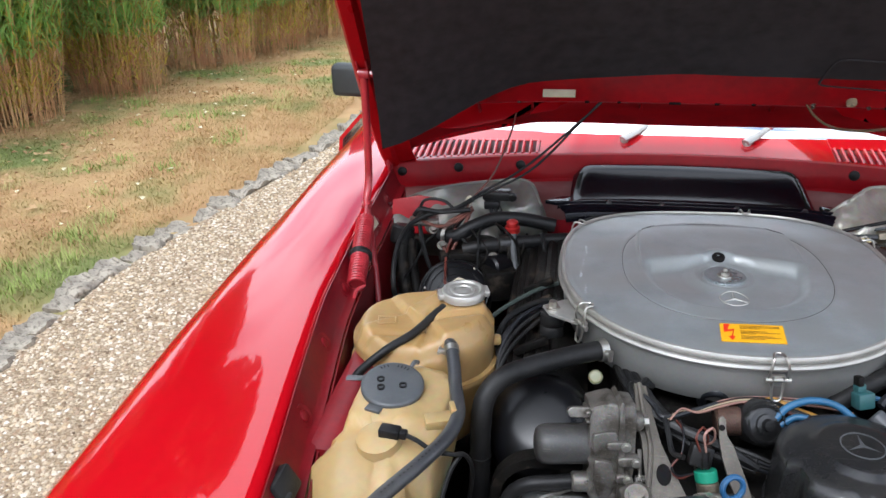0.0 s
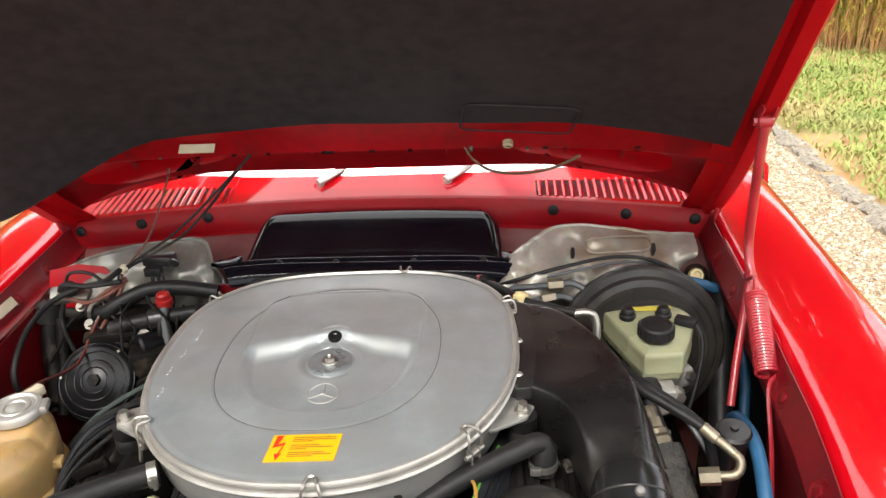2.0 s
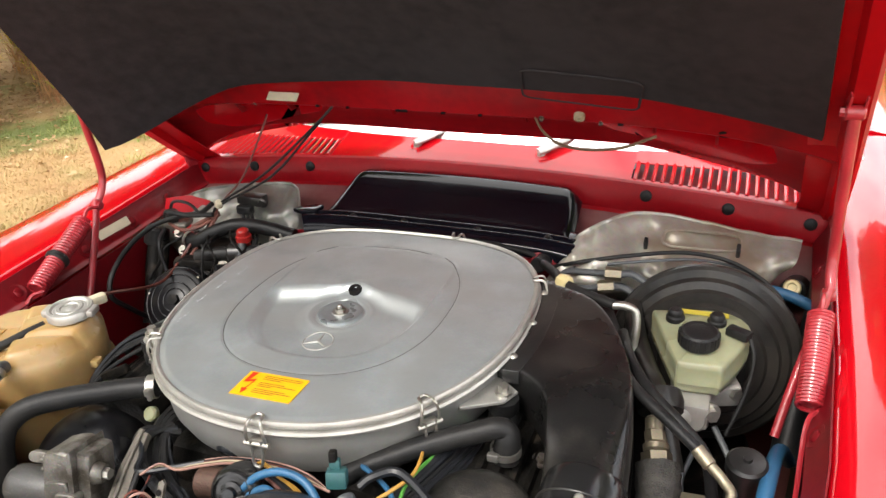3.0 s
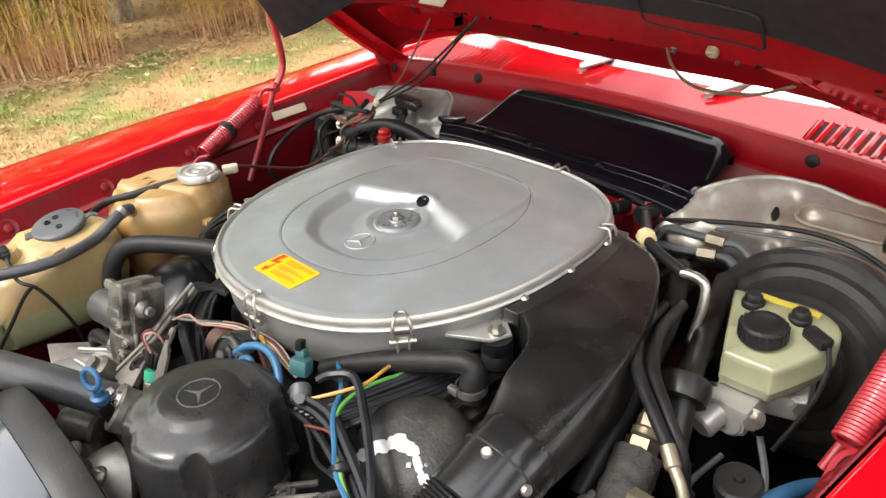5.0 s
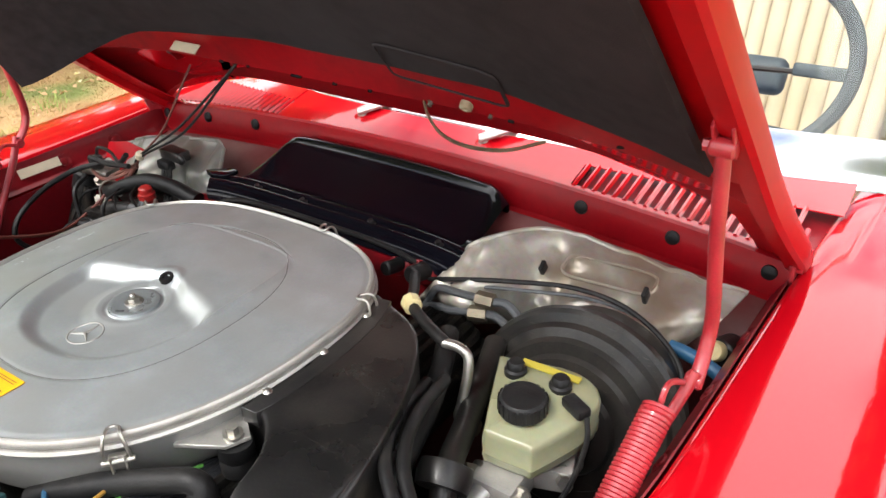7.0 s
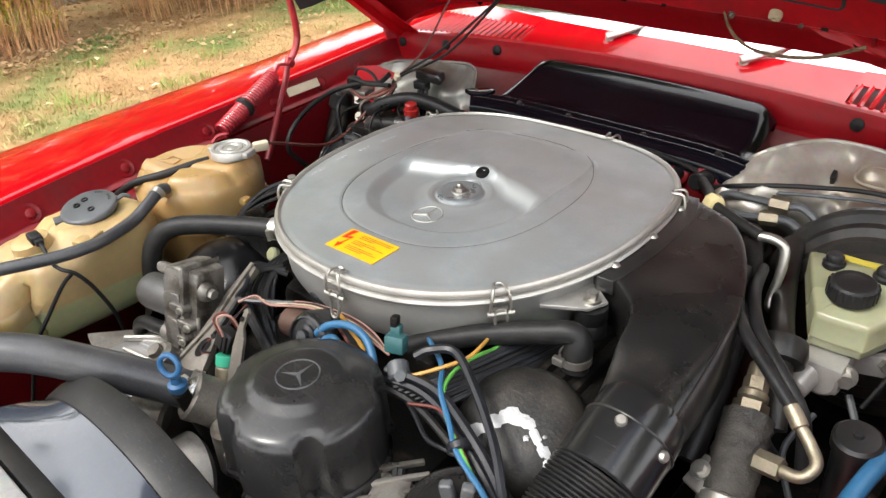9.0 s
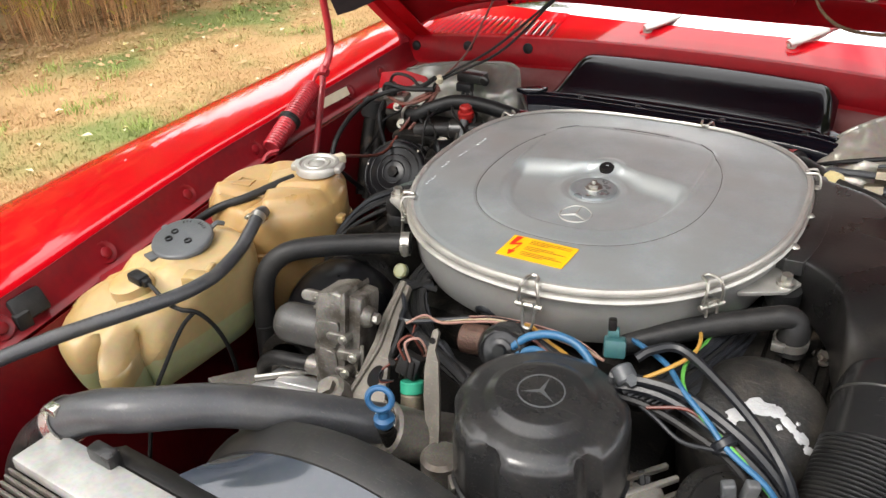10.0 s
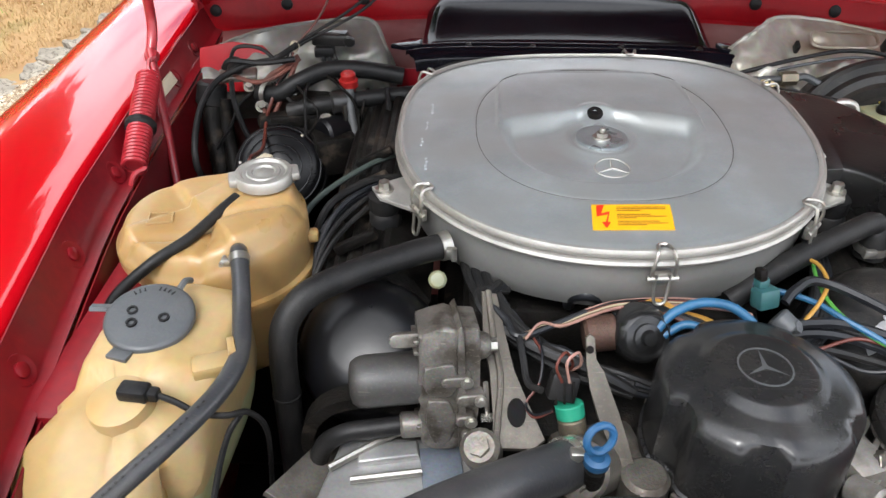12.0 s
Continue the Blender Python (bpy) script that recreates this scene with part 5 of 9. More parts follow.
def flake(c, r, seed, squash=1.0, turn=0.0):
    """A ragged flake of bare metal on the dome."""
    rg = random.Random(seed)
    bm = B()
    pts = []
    for i in range(18):
        a = 2 * math.pi * i / 18
        k = r * (0.75 + 0.5 * rg.random())
        u, w = k * math.cos(a), k * squash * math.sin(a)
        u, w = c[0] + u * math.cos(turn) - w * math.sin(turn), c[1] + u * math.sin(turn) + w * math.cos(turn)
        d = math.hypot(u, w)
        h = float(np.interp(d, [0, 0.030, 0.049, 0.059, 0.0645, 0.066], [0.037, 0.035, 0.030, 0.023, 0.012, 0.0])) + 0.0012
        pts.append(bm.verts.new(Vector((0.248, -0.206, 0.832)) + fr @ Vector((u, w, h))))
    mid = bm.verts.new(sum((p.co for p in pts), Vector()) / 18 + fr @ Vector((0, 0, 0.0012)))
    for i in range(18):
        bm.faces.new((mid, pts[i], pts[(i + 1) % 18]))
    part("paint_flake", bm, WHITEPAINT, dome, "patch of bare grey-white metal")


# flakes lie where the paint has come off along the crown
for k, (u, w, r, q, t) in enumerate(((-0.034, -0.018, 0.011, 0.6, 0.5), (-0.020, -0.006, 0.012, 0.6, 0.4), (-0.004, 0.004, 0.013, 0.6, 0.1), (0.010, 0.002, 0.010, 0.6, -0.3), (0.022, -0.008, 0.008, 0.6, -0.6), (0.032, -0.018, 0.008, 0.6, -0.7), (0.039, -0.027, 0.004, 1.0, 0), (0.014, -0.012, 0.003, 1.0, 0), (0.030, -0.006, 0.002, 1, 0))):
    flake((u, w), r, k, q, t)

# oil filler
of = thing("oil_filler_cap", "round black oil filler cap with a wing grip", "oil cap")
OC = Vector((0.257, -0.313, 0.832))
bm = B()
lathe(bm, [(0, 0.0), (0.036, 0.0), (0.0385, -0.0015), (0.0395, -0.004), (0.043, -0.0045), (0.0475, -0.003), (0.0505, -0.005), (0.0515, -0.009), (0.0515, -0.016), (0.047, -0.018), (0.042, -0.03)], OC, (0, -0.1, 1), 44)
part("cap", bm, PLASTIC, of)
bm = B()
zr = Matrix.Rotation(radians(28), 3, "Z")
for s in (-1, 1):
    part("wing", box(B(), OC + zr @ Vector((s * 0.0085, 0.006, 0.013)), (0.012, 0.010, 0.026), zr @ Matrix.Rotation(radians(s * 9), 3, "Y"), 0.0025, 3), GREYCAP, of)
box(bm, OC + zr @ Vector((0.0, 0.006, 0.003)), (0.030, 0.014, 0.006), zr, 0.002)
part("wing_base", bm, PLASTIC, of)
sr_ = random.Random(9)
for j in range(26):
    a, r = sr_.uniform(3.6, 6.6), sr_.uniform(0.012, 0.037)
    part("scuff", box(B(), OC + Vector((r * math.cos(a), r * math.sin(a), 0.0002 + 0.1 * r * math.sin(a))), (sr_.uniform(0.001, 0.006), sr_.uniform(0.0006, 0.0018), 0.0005), Matrix.Rotation(sr_.uniform(-0.4, 0.5), 3, "Z")), STEEL, of)
part("neck", lathe(B(), [(0.047, -0.018), (0.049, -0.024), (0.045, -0.030), (0.042, -0.09)], OC, (0, -0.1, 1), 32), LIGHTCAST, of, "cast aluminium filler neck")

# distributor under its cover
dc = thing("distributor_cover", "round black plastic distributor cover with an embossed emblem", "distributor")
DP = Vector((0.0845, -0.333, 0.001))
bm = B()
rows = []
for r, z in ((0.0, 0.9046), (0.030, 0.9045), (0.0385, 0.9040), (0.0415, 0.9030), (0.0475, 0.8988), (0.051, 0.8975), (0.062, 0.8950), (0.0705, 0.8920), (0.0755, 0.8880), (0.0785, 0.8815), (0.0795, 0.872), (0.0805, 0.83), (0.0805, 0.818), (0.083, 0.8165), (0.0835, 0.810), (0.080, 0.808)):
    row = []
    for i in range(72):
        a = 2 * math.pi * i / 72
        k = r
        if z < 0.899:
            # two pressed notches in the wall
            for a0 in (-0.62, 0.75, 2.2, 3.6, 4.5):
                dd = abs((a - a0 + math.pi) % (2 * math.pi) - math.pi)
                k -= 0.0085 * smooth(0.17, 0.12, dd) * smooth(0.895, 0.885, z)
        row.append(DP + Vector((max(k, 0.0005) * math.cos(a), max(k, 0.0005) * math.sin(a), z)))
    rows.append(row)
sheet(bm, rows, 0, True)
COVER = mat("satin_black_cover", (0.019, 0.019, 0.0195), 0.25, var=0.2, scale=30, bump=0.03, wear=0.12, rvar=0.06)
dcov = part("cover", bm, COVER, dc, sharp=50)
emblem((0.0845, -0.333), 0.0205, 0.9062, GREYCAP, dcov, wire=0.0007)
bm = B()
lathe(bm, [(0.080, 0), (0.078, -0.012), (0.070, -0.016), (0.066, -0.06), (0.05, -0.10), (0.045, -0.2)], DP + Vector((0, 0, 0.804)), (0, 0, 1), 36)
part("distributor_body", bm, GREASE, dc)
for a in (-1.2, 0.3, 2.4, 3.9):
    o = Vector((math.cos(a), math.sin(a), 0))
    part("spring_clip", box(B(), DP + o * 0.083 + Vector((0, 0, 0.800)), (0.006, 0.018, 0.03), Matrix.Rotation(a, 3, "Z"), 0.002), CAST, dc)

# ---- cast actuator, bracket, pump drum ----
act = thing("throttle_actuator", "grimy cast aluminium actuator with a round motor", "actuator")
am = Matrix.Translation((-0.163, -0.300, 0.851)) @ Matrix.Rotation(radians(8), 4, "Z") @ Matrix.Rotation(radians(-14), 4, "X")
ar = am.to_3x3()
face = am @ Matrix.Rotation(radians(90), 4, "X")


def cast_box(name, c, s, bev=0.003, turn=None):
    return part(name, box(B(), am @ Vector(c), s, ar @ turn if turn else ar, bev, 3), ACTCAST, act)


def cast_plate(name, outline, back, front, bev=0.002):
    """A plate lying across the actuator's front, rounded in outline."""
    pts = spline([(x, z, 0) for x, z in outline + outline[:1]], 3)[:-1]
    return part(name, prism(B(), [(p.x, p.y) for p in pts], back, front, bev, face), ACTCAST, act)


ACTCAST = mat("weathered_zinc_casting", (0.20, 0.185, 0.165), 0.40, 0.5, var=0.4, scale=60, bump=0.25, c2=(0.055, 0.046, 0.036), c2at=(0.46, 0.62), c2scale=48, wear=0.5, dust=(0.30, 0.27, 0.23))
cast_plate("gear_case", [(-0.024, 0.050), (-0.020, 0.054), (0.010, 0.055), (0.012, 0.0), (0.012, -0.052), (0.004, -0.058), (-0.018, -0.056), (-0.025, -0.048), (-0.023, -0.020), (-0.027, 0.0), (-0.024, 0.025)], -0.026, 0.020, 0.004)
cast_plate("case_flange", [(0.007, 0.057), (0.0125, 0.057), (0.0135, 0.0), (0.0125, -0.056), (0.007, -0.056), (0.0075, 0.0)], -0.030, 0.0235, 0.0015)
cast_plate("rear_cover", [(0.012, 0.056), (0.023, 0.055), (0.0275, 0.050), (0.027, 0.020), (0.026, -0.016), (0.022, -0.040), (0.013, -0.048)], -0.024, 0.016, 0.004)
cast_plate("front_pad", [(-0.020, 0.024), (0.004, 0.026), (0.006, 0.004), (0.000, -0.004), (-0.016, -0.002), (-0.022, 0.010)], 0.018, 0.0245, 0.002)
cast_plate("front_pad", [(-0.018, -0.008), (0.000, -0.010), (0.004, -0.030), (0.000, -0.048), (-0.014, -0.050), (-0.020, -0.030)], 0.018, 0.0230, 0.002)
for x, z, w, h in ((0.006, 0.0115, 0.026, 0.010), (0.018, -0.0070, 0.026, 0.011), (0.013, -0.0270, 0.018, 0.010), (0.016, -0.0420, 0.014, 0.010)):
    q = part("lug", prism(B(), [(x + (w - h) / 2 * c + h / 2 * math.cos(a), z + h / 2 * math.sin(a)) for c, a in [(1, b) for b in np.linspace(-1.57, 1.57, 9)] + [(-1, b) for b in np.linspace(1.57, 4.71, 9)]], 0.014, 0.0285, 0.002, face), ACTCAST, act)
    part("screw", bolt(B(), am @ Vector((x + (w - h) / 2, -0.0290, z)), ar @ Vector((0, -1, 0)), 0.0034, 0.003), STEEL, q)
for x0, x1, y, z, r in ((-0.042, -0.020, -0.006, -0.040, 0.0115), (-0.006, 0.020, -0.012, -0.052, 0.0090)):
    part("stub", cyl(B(), am @ Vector((x0, y, z)), am @ Vector((x1, y, z)), r, seg=22, bevel=0.002), ACTCAST, act)
part("top_lug", prism(B(), [((-0.022 if c > 0 else -0.038) + 0.006 * math.cos(a), 0.006 * math.sin(a)) for c, a in [(1, b) for b in np.linspace(-1.57, 1.57, 7)] + [(-1, b) for b in np.linspace(1.57, 4.71, 9)]], -0.004, 0.004, 0.0015, am @ Matrix.Translation((-0.004, -0.008, 0.044)) @ Matrix.Rotation(radians(78), 4, "X")), ACTCAST, act)
for z in (0.046, 0.036, -0.036):
    cast_box("side_rib", (-0.026, -0.004, z), (0.005, 0.030, 0.004), 0.0015)
p, q = Vector((-0.186, -0.301, 0.853)), Vector((-0.246, -0.311, 0.853))
part("motor", lathe(B(), [(0.0215, 0.0), (0.0228, 0.004), (0.0228, 0.046), (0.0215, 0.053), (0.0175, 0.0585), (0.010, 0.0605), (0, 0.061)], p, q - p, 40), mat("dusty_grey_plastic", (0.060, 0.057, 0.054), 0.46, var=0.3, scale=40, bump=0.15, wear=0.35), act, "dusty grey cylindrical motor housing")
p, q = am @ Vector((0.024, -0.004, 0.032)), am @ Vector((0.037, -0.004, 0.032))
part("boss", cyl(B(), p, q, 0.0125, 0.0110, seg=26, bevel=0.003), ACTCAST, act)
part("boss_bolt", cyl(B(), q, am @ Vector((0.043, -0.004, 0.032)), 0.0060, seg=6), STEEL, act)
part("link_rod", cyl(B(), am @ Vector((0.031, -0.018, 0.004)), am @ Vector((0.033, -0.018, -0.030)), 0.0022, seg=8), STEEL, act)
part("link_screw", cyl(B(), am @ Vector((0.027, -0.020, -0.030)), am @ Vector((0.044, -0.020, -0.030)), 0.0042, seg=6), CLAMP, act, "bright link screw")
bm = B()
tube(bm, [(-0.196, -0.318, 0.812), (-0.222, -0.322, 0.810), (-0.252, -0.325, 0.805), (-0.272, -0.325, 0.785), (-0.280, -0.32, 0.74), (-0.28, -0.31, 0.66)], 0.0088, 12)
single("vacuum_hose", bm, RUBBER, "black rubber hose below the actuator", "hose")

brk = thing("engine_bracket", "triangular grey cast bracket with an oval hole", "bracket")
BRKT = mat("dusty_bracket_casting", (0.145, 0.128, 0.105), 0.55, 0.3, var=0.3, scale=50, bump=0.15, c2=(0.07, 0.06, 0.05), c2at=(0.5, 0.75), c2scale=22, wear=0.3, dust=(0.34, 0.30, 0.25))
bmx = Matrix.Translation((0, -0.268, 0.869)) @ Matrix.Rotation(radians(27.5), 4, "X")
web = part("plate", prism(B(), [(-0.134, 0.045), (-0.120, 0.042), (-0.113, 0.005), (-0.106, -0.030), (-0.096, -0.052), (-0.080, -0.088), (-0.090, -0.096), (-0.125, -0.096), (-0.122, -0.072), (-0.126, -0.030), (-0.132, 0.0)], -0.006, 0.002, 0.001, bmx), BRKT, brk)
part("oval_hole", prism(B(), [(-0.1035 + 0.0080 * math.cos(a), -0.066 + 0.0125 * math.sin(a)) for a in np.linspace(0, 2 * math.pi, 21)[:-1]], 0.0015, 0.0026, 0, bmx), DARK, web, "dark oval hole")
part("edge_rib", tube(B(), [bmx @ Vector(q) for q in ((-0.128, 0.044, 0.003), (-0.123, 0.0, 0.003), (-0.117, -0.035, 0.003), (-0.119, -0.070, 0.003), (-0.121, -0.094, 0.003))], 0.0030, 8), BRKT, web)
part("foot_bolt", cyl(B(), (-0.130, -0.352, 0.815), (-0.135, -0.366, 0.842), 0.0165, seg=20, bevel=0.004), CAST, brk)
part("bolt_head", cyl(B(), (-0.135, -0.366, 0.842), (-0.136, -0.369, 0.848), 0.009, seg=6), CAST, brk)
bk2 = thing("lifting_eye", "grey steel lifting strap with an eye beside the distributor", "bracket")
part("strap", prism(B(), [(-0.007, 0.006), (-0.003, 0.009), (0.001, 0.005), (0.001, -0.012), (0.008, -0.020), (0.013, -0.034), (0.021, -0.055), (0.029, -0.080), (0.038, -0.110), (0.022, -0.110), (0.014, -0.080), (0.004, -0.060), (-0.003, -0.035), (-0.006, -0.016)], -0.0018, 0.0018, 0.0008, Matrix.Translation((-0.042, -0.300, 0.894)) @ Matrix.Rotation(radians(52), 4, "X")), BRKT, bk2)
part("eye", lathe(B(), [(0, 0.0004), (0.0030, 0.0004), (0.0033, 0), (0, 0)], (-0.0455, -0.3045, 0.8925), (0, -0.79, 0.62), 14), DARK, bk2, "dark bolt hole")

drum = thing("air_pump", "round black air pump housing", "pump")
part("housing", lathe(B(), [(0, 0.045), (0.03, 0.045), (0.052, 0.040), (0.066, 0.026), (0.072, 0.0), (0.072, -0.06), (0.06, -0.08)], (-0.240, -0.215, 0.800), (-0.05, -0.55, 0.75), 44), DULLBLACK, drum)
part("belt_wheel", lathe(B(), [(0.05, 0), (0.062, 0), (0.062, 0.02), (0.05, 0.02)], (-0.235, -0.285, 0.765), (0, -1, 0), 32), GREASE, drum)

# thermostat housing, dipstick and sensors
th = thing("thermostat_housing", "grimy aluminium water outlet in the engine's front", "housing")
bm = B()
cyl(bm, (-0.035, -0.345, 0.80), (-0.058, -0.378, 0.832), 0.026, seg=24, bevel=0.003)
box(bm, (-0.03, -0.33, 0.78), (0.08, 0.06, 0.05), Matrix.Rotation(radians(15), 3, "Z"), 0.012)
cyl(bm, (0.0, -0.37, 0.76), (0.0, -0.37, 0.82), 0.02, seg=18, bevel=0.004)
part("casting", bm, CAST, th)
bm = B()
cyl(bm, (-0.050, -0.345, 0.800), (-0.058, -0.328, 0.838), 0.0120, seg=20, bevel=0.002)
part("sensor_body", bm, BRASS, th, "tan temperature sensor")
part("sensor_band", cyl(B(), (-0.058, -0.328, 0.838), (-0.0605, -0.323, 0.849), 0.0123, seg=20, bevel=0.001), mat("emerald_plastic", (0.02, 0.25, 0.15), 0.4, var=0.1, scale=50, bump=0.05), th, "emerald green sensor collar")
plug = part("sensor_plug", box(B(), (-0.066, -0.316, 0.862), (0.024, 0.016, 0.024), Matrix.Rotation(radians(12), 3, "Y") @ Matrix.Rotation(radians(-24), 3, "X"), 0.003), RUBBER, th, "black sensor plug")
for k in range(3):
    part("plug_rib", box(B(), (-0.072 + 0.007 * k, -0.3245, 0.860 + 0.0015 * k), (0.0022, 0.003, 0.018), Matrix.Rotation(radians(-24), 3, "X"), 0.0006), GREASE, plug)
for k in range(2):
    part("plug_wire", tube(B(), [(-0.068 + 0.006 * k, -0.322, 0.872), (-0.074 + 0.008 * k, -0.322, 0.890 + 0.004 * k), (-0.066 + 0.010 * k, -0.312, 0.896), (-0.058 + 0.006 * k, -0.306, 0.876), (-0.062, -0.300, 0.862)], 0.0013, 6), PINKWIRE if k else REDWIRE, plug)
dip = thing("dipstick", "oil dipstick with a blue ring handle", "dipstick")
DK = Vector((-0.048, -0.392, 0.880))
part("ring", ringtube(B(), DK + Vector((0, 0, 0.006)), 0.0112, 0.0031, (0.35, -0.85, 0.25), 28), BLUE, dip)
bm = B()
lathe(bm, [(0, 0.012), (0.005, 0.012), (0.006, 0.006), (0.0100, 0.004), (0.0100, -0.002), (0.007, -0.006), (0, -0.006)], DK + Vector((0.001, 0.002, -0.022)), (0, 0, 1), 20)
part("stopper", bm, BLUE, dip)
part("tube", cyl(B(), DK + Vector((0.001, 0.002, -0.03)), DK + Vector((0.01, 0.03, -0.16)), 0.008, seg=14), GREASE, dip)

# valves and plugs behind the distributor
vv = thing("idle_valve", "round black valve with a brown cap ring", "valve")
bm = B()
lathe(bm, [(0, 0.006), (0.006, 0.006), (0.0075, 0.001), (0.012, 0.0), (0.0125, -0.003), (0.019, -0.004), (0.0195, -0.001), (0.0225, -0.003), (0.0262, -0.010), (0.0265, -0.040)], (0.011, -0.270, 0.876), (0.15, -0.8, 0.45), 32)
part("body", bm, SATINBLACK, vv, sharp=30)
part("ring", cyl(B(), (-0.012, -0.250, 0.865), (-0.042, -0.252, 0.862), 0.0165, seg=24, bevel=0.003), mat("rusty_metal", (0.11, 0.06, 0.042), 0.6, 0.4, var=0.4, scale=60, bump=0.4), vv, "rust brown metal body")
tl = thing("teal_connector", "teal plastic plug connector under the air cleaner", "connector")
tm = Matrix.Rotation(radians(20), 3, "Z") @ Matrix.Rotation(radians(-15), 3, "X")
bm = B()
box(bm, (0.116, -0.236, 0.897), (0.021, 0.016, 0.019), tm, 0.003)
box(bm, (0.112, -0.230, 0.909), (0.011, 0.010, 0.010), tm, 0.002)
part("shell", bm, TEAL, tl)
part("lock_tab", box(B(), (0.110, -0.229, 0.917), (0.008, 0.010, 0.012), tm, 0.002), GREASE, tl)
bm = B()
cyl(bm, (0.126, -0.246, 0.884), (0.138, -0.256, 0.876), 0.011, seg=16, bevel=0.002)
cyl(bm, (0.138, -0.256, 0.880), (0.142, -0.259, 0.884), 0.006, seg=6)
part("terminal", bm, GREYCAP, tl)
part("plug_button", lathe(B(), [(0, 0.003), (0.007, 0.0025), (0.0092, 0), (0.0092, -0.006)], (-0.176, -0.172, 0.858), (0.0, -0.8, 0.6), 20), RESERVOIR, engine, "pale round plug")

# ---- ignition leads and wiring ----
def cable(pts, r, m, label, cat="cable", seg=7, group="engine wiring"):
    return single("cable" if cat == "cable" else "hose", tube(B(), pts, r, seg, 7), m, label, cat, group)


LEAD = mat("grey_ignition_lead", (0.014, 0.015, 0.018), 0.34, spec=0.32, var=0.25, scale=60, bump=0.1)
wr_ = random.Random(12)
for k in range(9):
    o, j = 0.0105 * k, wr_.uniform(-0.003, 0.003)
    cable([(0.135 + 0.4 * o, -0.262 + 0.2 * o, 0.868 - 0.3 * o), (0.165 + 0.3 * o, -0.225 + j, 0.876 - 0.2 * o), (0.188 + 0.35 * o, -0.165 + 0.3 * o, 0.880 - 0.25 * o + j), (0.200 + 0.4 * o, -0.115 + 0.6 * o, 0.874 - 0.2 * o), (0.212 + 0.3 * o, -0.05 + o, 0.858)], 0.0034, LEAD if k % 3 else RUBBER, "dark ignition lead over the valve cover")
for m_, r_, pts, lab in (
    (LEAD, 0.0046, [(0.137, -0.232, 0.888), (0.148, -0.222, 0.895), (0.172, -0.211, 0.897), (0.215, -0.234, 0.890), (0.260, -0.265, 0.876), (0.290, -0.291, 0.855), (0.305, -0.30, 0.81)], "grey lead arching before the valve cover"),
    (LEAD, 0.0050, [(0.120, -0.256, 0.878), (0.154, -0.250, 0.880), (0.187, -0.251, 0.880), (0.231, -0.266, 0.874), (0.267, -0.279, 0.860), (0.297, -0.292, 0.835), (0.308, -0.30, 0.80)], "thick grey lead of the bundle"),
    (LEAD, 0.0046, [(0.122, -0.260, 0.870), (0.156, -0.254, 0.872), (0.189, -0.257, 0.870), (0.233, -0.272, 0.862), (0.268, -0.284, 0.848), (0.295, -0.294, 0.825)], "thick grey lead of the bundle"),
    (RUBBER, 0.0040, [(0.125, -0.264, 0.864), (0.160, -0.262, 0.862), (0.200, -0.270, 0.858), (0.240, -0.282, 0.850), (0.285, -0.298, 0.82)], "black lead of the bundle"),
    (BLUEHOSE, 0.0028, [(0.112, -0.190, 0.878), (0.161, -0.221, 0.884), (0.186, -0.250, 0.884), (0.214, -0.271, 0.877), (0.238, -0.288, 0.868), (0.274, -0.298, 0.852), (0.296, -0.300, 0.82)], "blue wire down to the filler neck"),
    (GREEN, 0.0021, [(0.209, -0.092, 0.872), (0.182, -0.188, 0.884), (0.182, -0.236, 0.884), (0.206, -0.266, 0.878), (0.246, -0.288, 0.866), (0.278, -0.298, 0.845)], "green wire with the lead bundle"),
    (YELLOW, 0.0020, [(0.148, -0.252, 0.882), (0.169, -0.230, 0.889), (0.183, -0.206, 0.893), (0.182, -0.178, 0.894), (0.170, -0.150, 0.882)], "yellow wire across the ignition leads"),
    (REDWIRE, 0.0016, [(0.160, -0.268, 0.866), (0.195, -0.262, 0.874), (0.225, -0.276, 0.872), (0.250, -0.288, 0.864)], "thin brown wire with the bundle"),
    (LEAD, 0.0022, [(0.150, -0.262, 0.862), (0.172, -0.272, 0.860), (0.198, -0.284, 0.856), (0.230, -0.288, 0.864), (0.245, -0.288, 0.866)], "thin pale wire looping to the bundle"),
):
    cable(pts, r_, m_, lab)
single("cable_tie", cyl(B(), (0.229, -0.276, 0.866), (0.236, -0.281, 0.862), 0.0125, seg=14, bevel=0.002), LEAD, "black tie round the lead bundle", "cable tie")
cable([(0.018, -0.262, 0.876), (0.034, -0.252, 0.890), (0.058, -0.246, 0.897), (0.084, -0.248, 0.895), (0.104, -0.258, 0.883), (0.112, -0.270, 0.868)], 0.0043, BLUEHOSE, "bright blue hose from the idle valve", "hose", 10)
cable([(0.026, -0.262, 0.872), (0.044, -0.258, 0.882), (0.062, -0.264, 0.880), (0.070, -0.275, 0.870)], 0.0038, BLUEHOSE, "bright blue hose from the idle valve", "hose", 10)
for k, m in enumerate((PINKWIRE, RUBBER, REDWIRE, ROPE2, ROPE, PINKWIRE)):
    cable([(-0.101 + 0.001 * k, -0.272 - 0.001 * k, 0.877), (-0.082, -0.262, 0.878 + 0.001 * k), (-0.063, -0.252 - 0.0015 * k, 0.878), (-0.036, -0.238 - 0.002 * k, 0.881), (-0.009, -0.228 - 0.002 * k, 0.882 + 0.001 * (k % 2)), (0.035, -0.220 - 0.002 * k, 0.880), (0.075, -0.228 - 0.002 * k, 0.884), (0.108, -0.24, 0.88)], 0.0013, m, "thin coloured wire of the loom", seg=5)
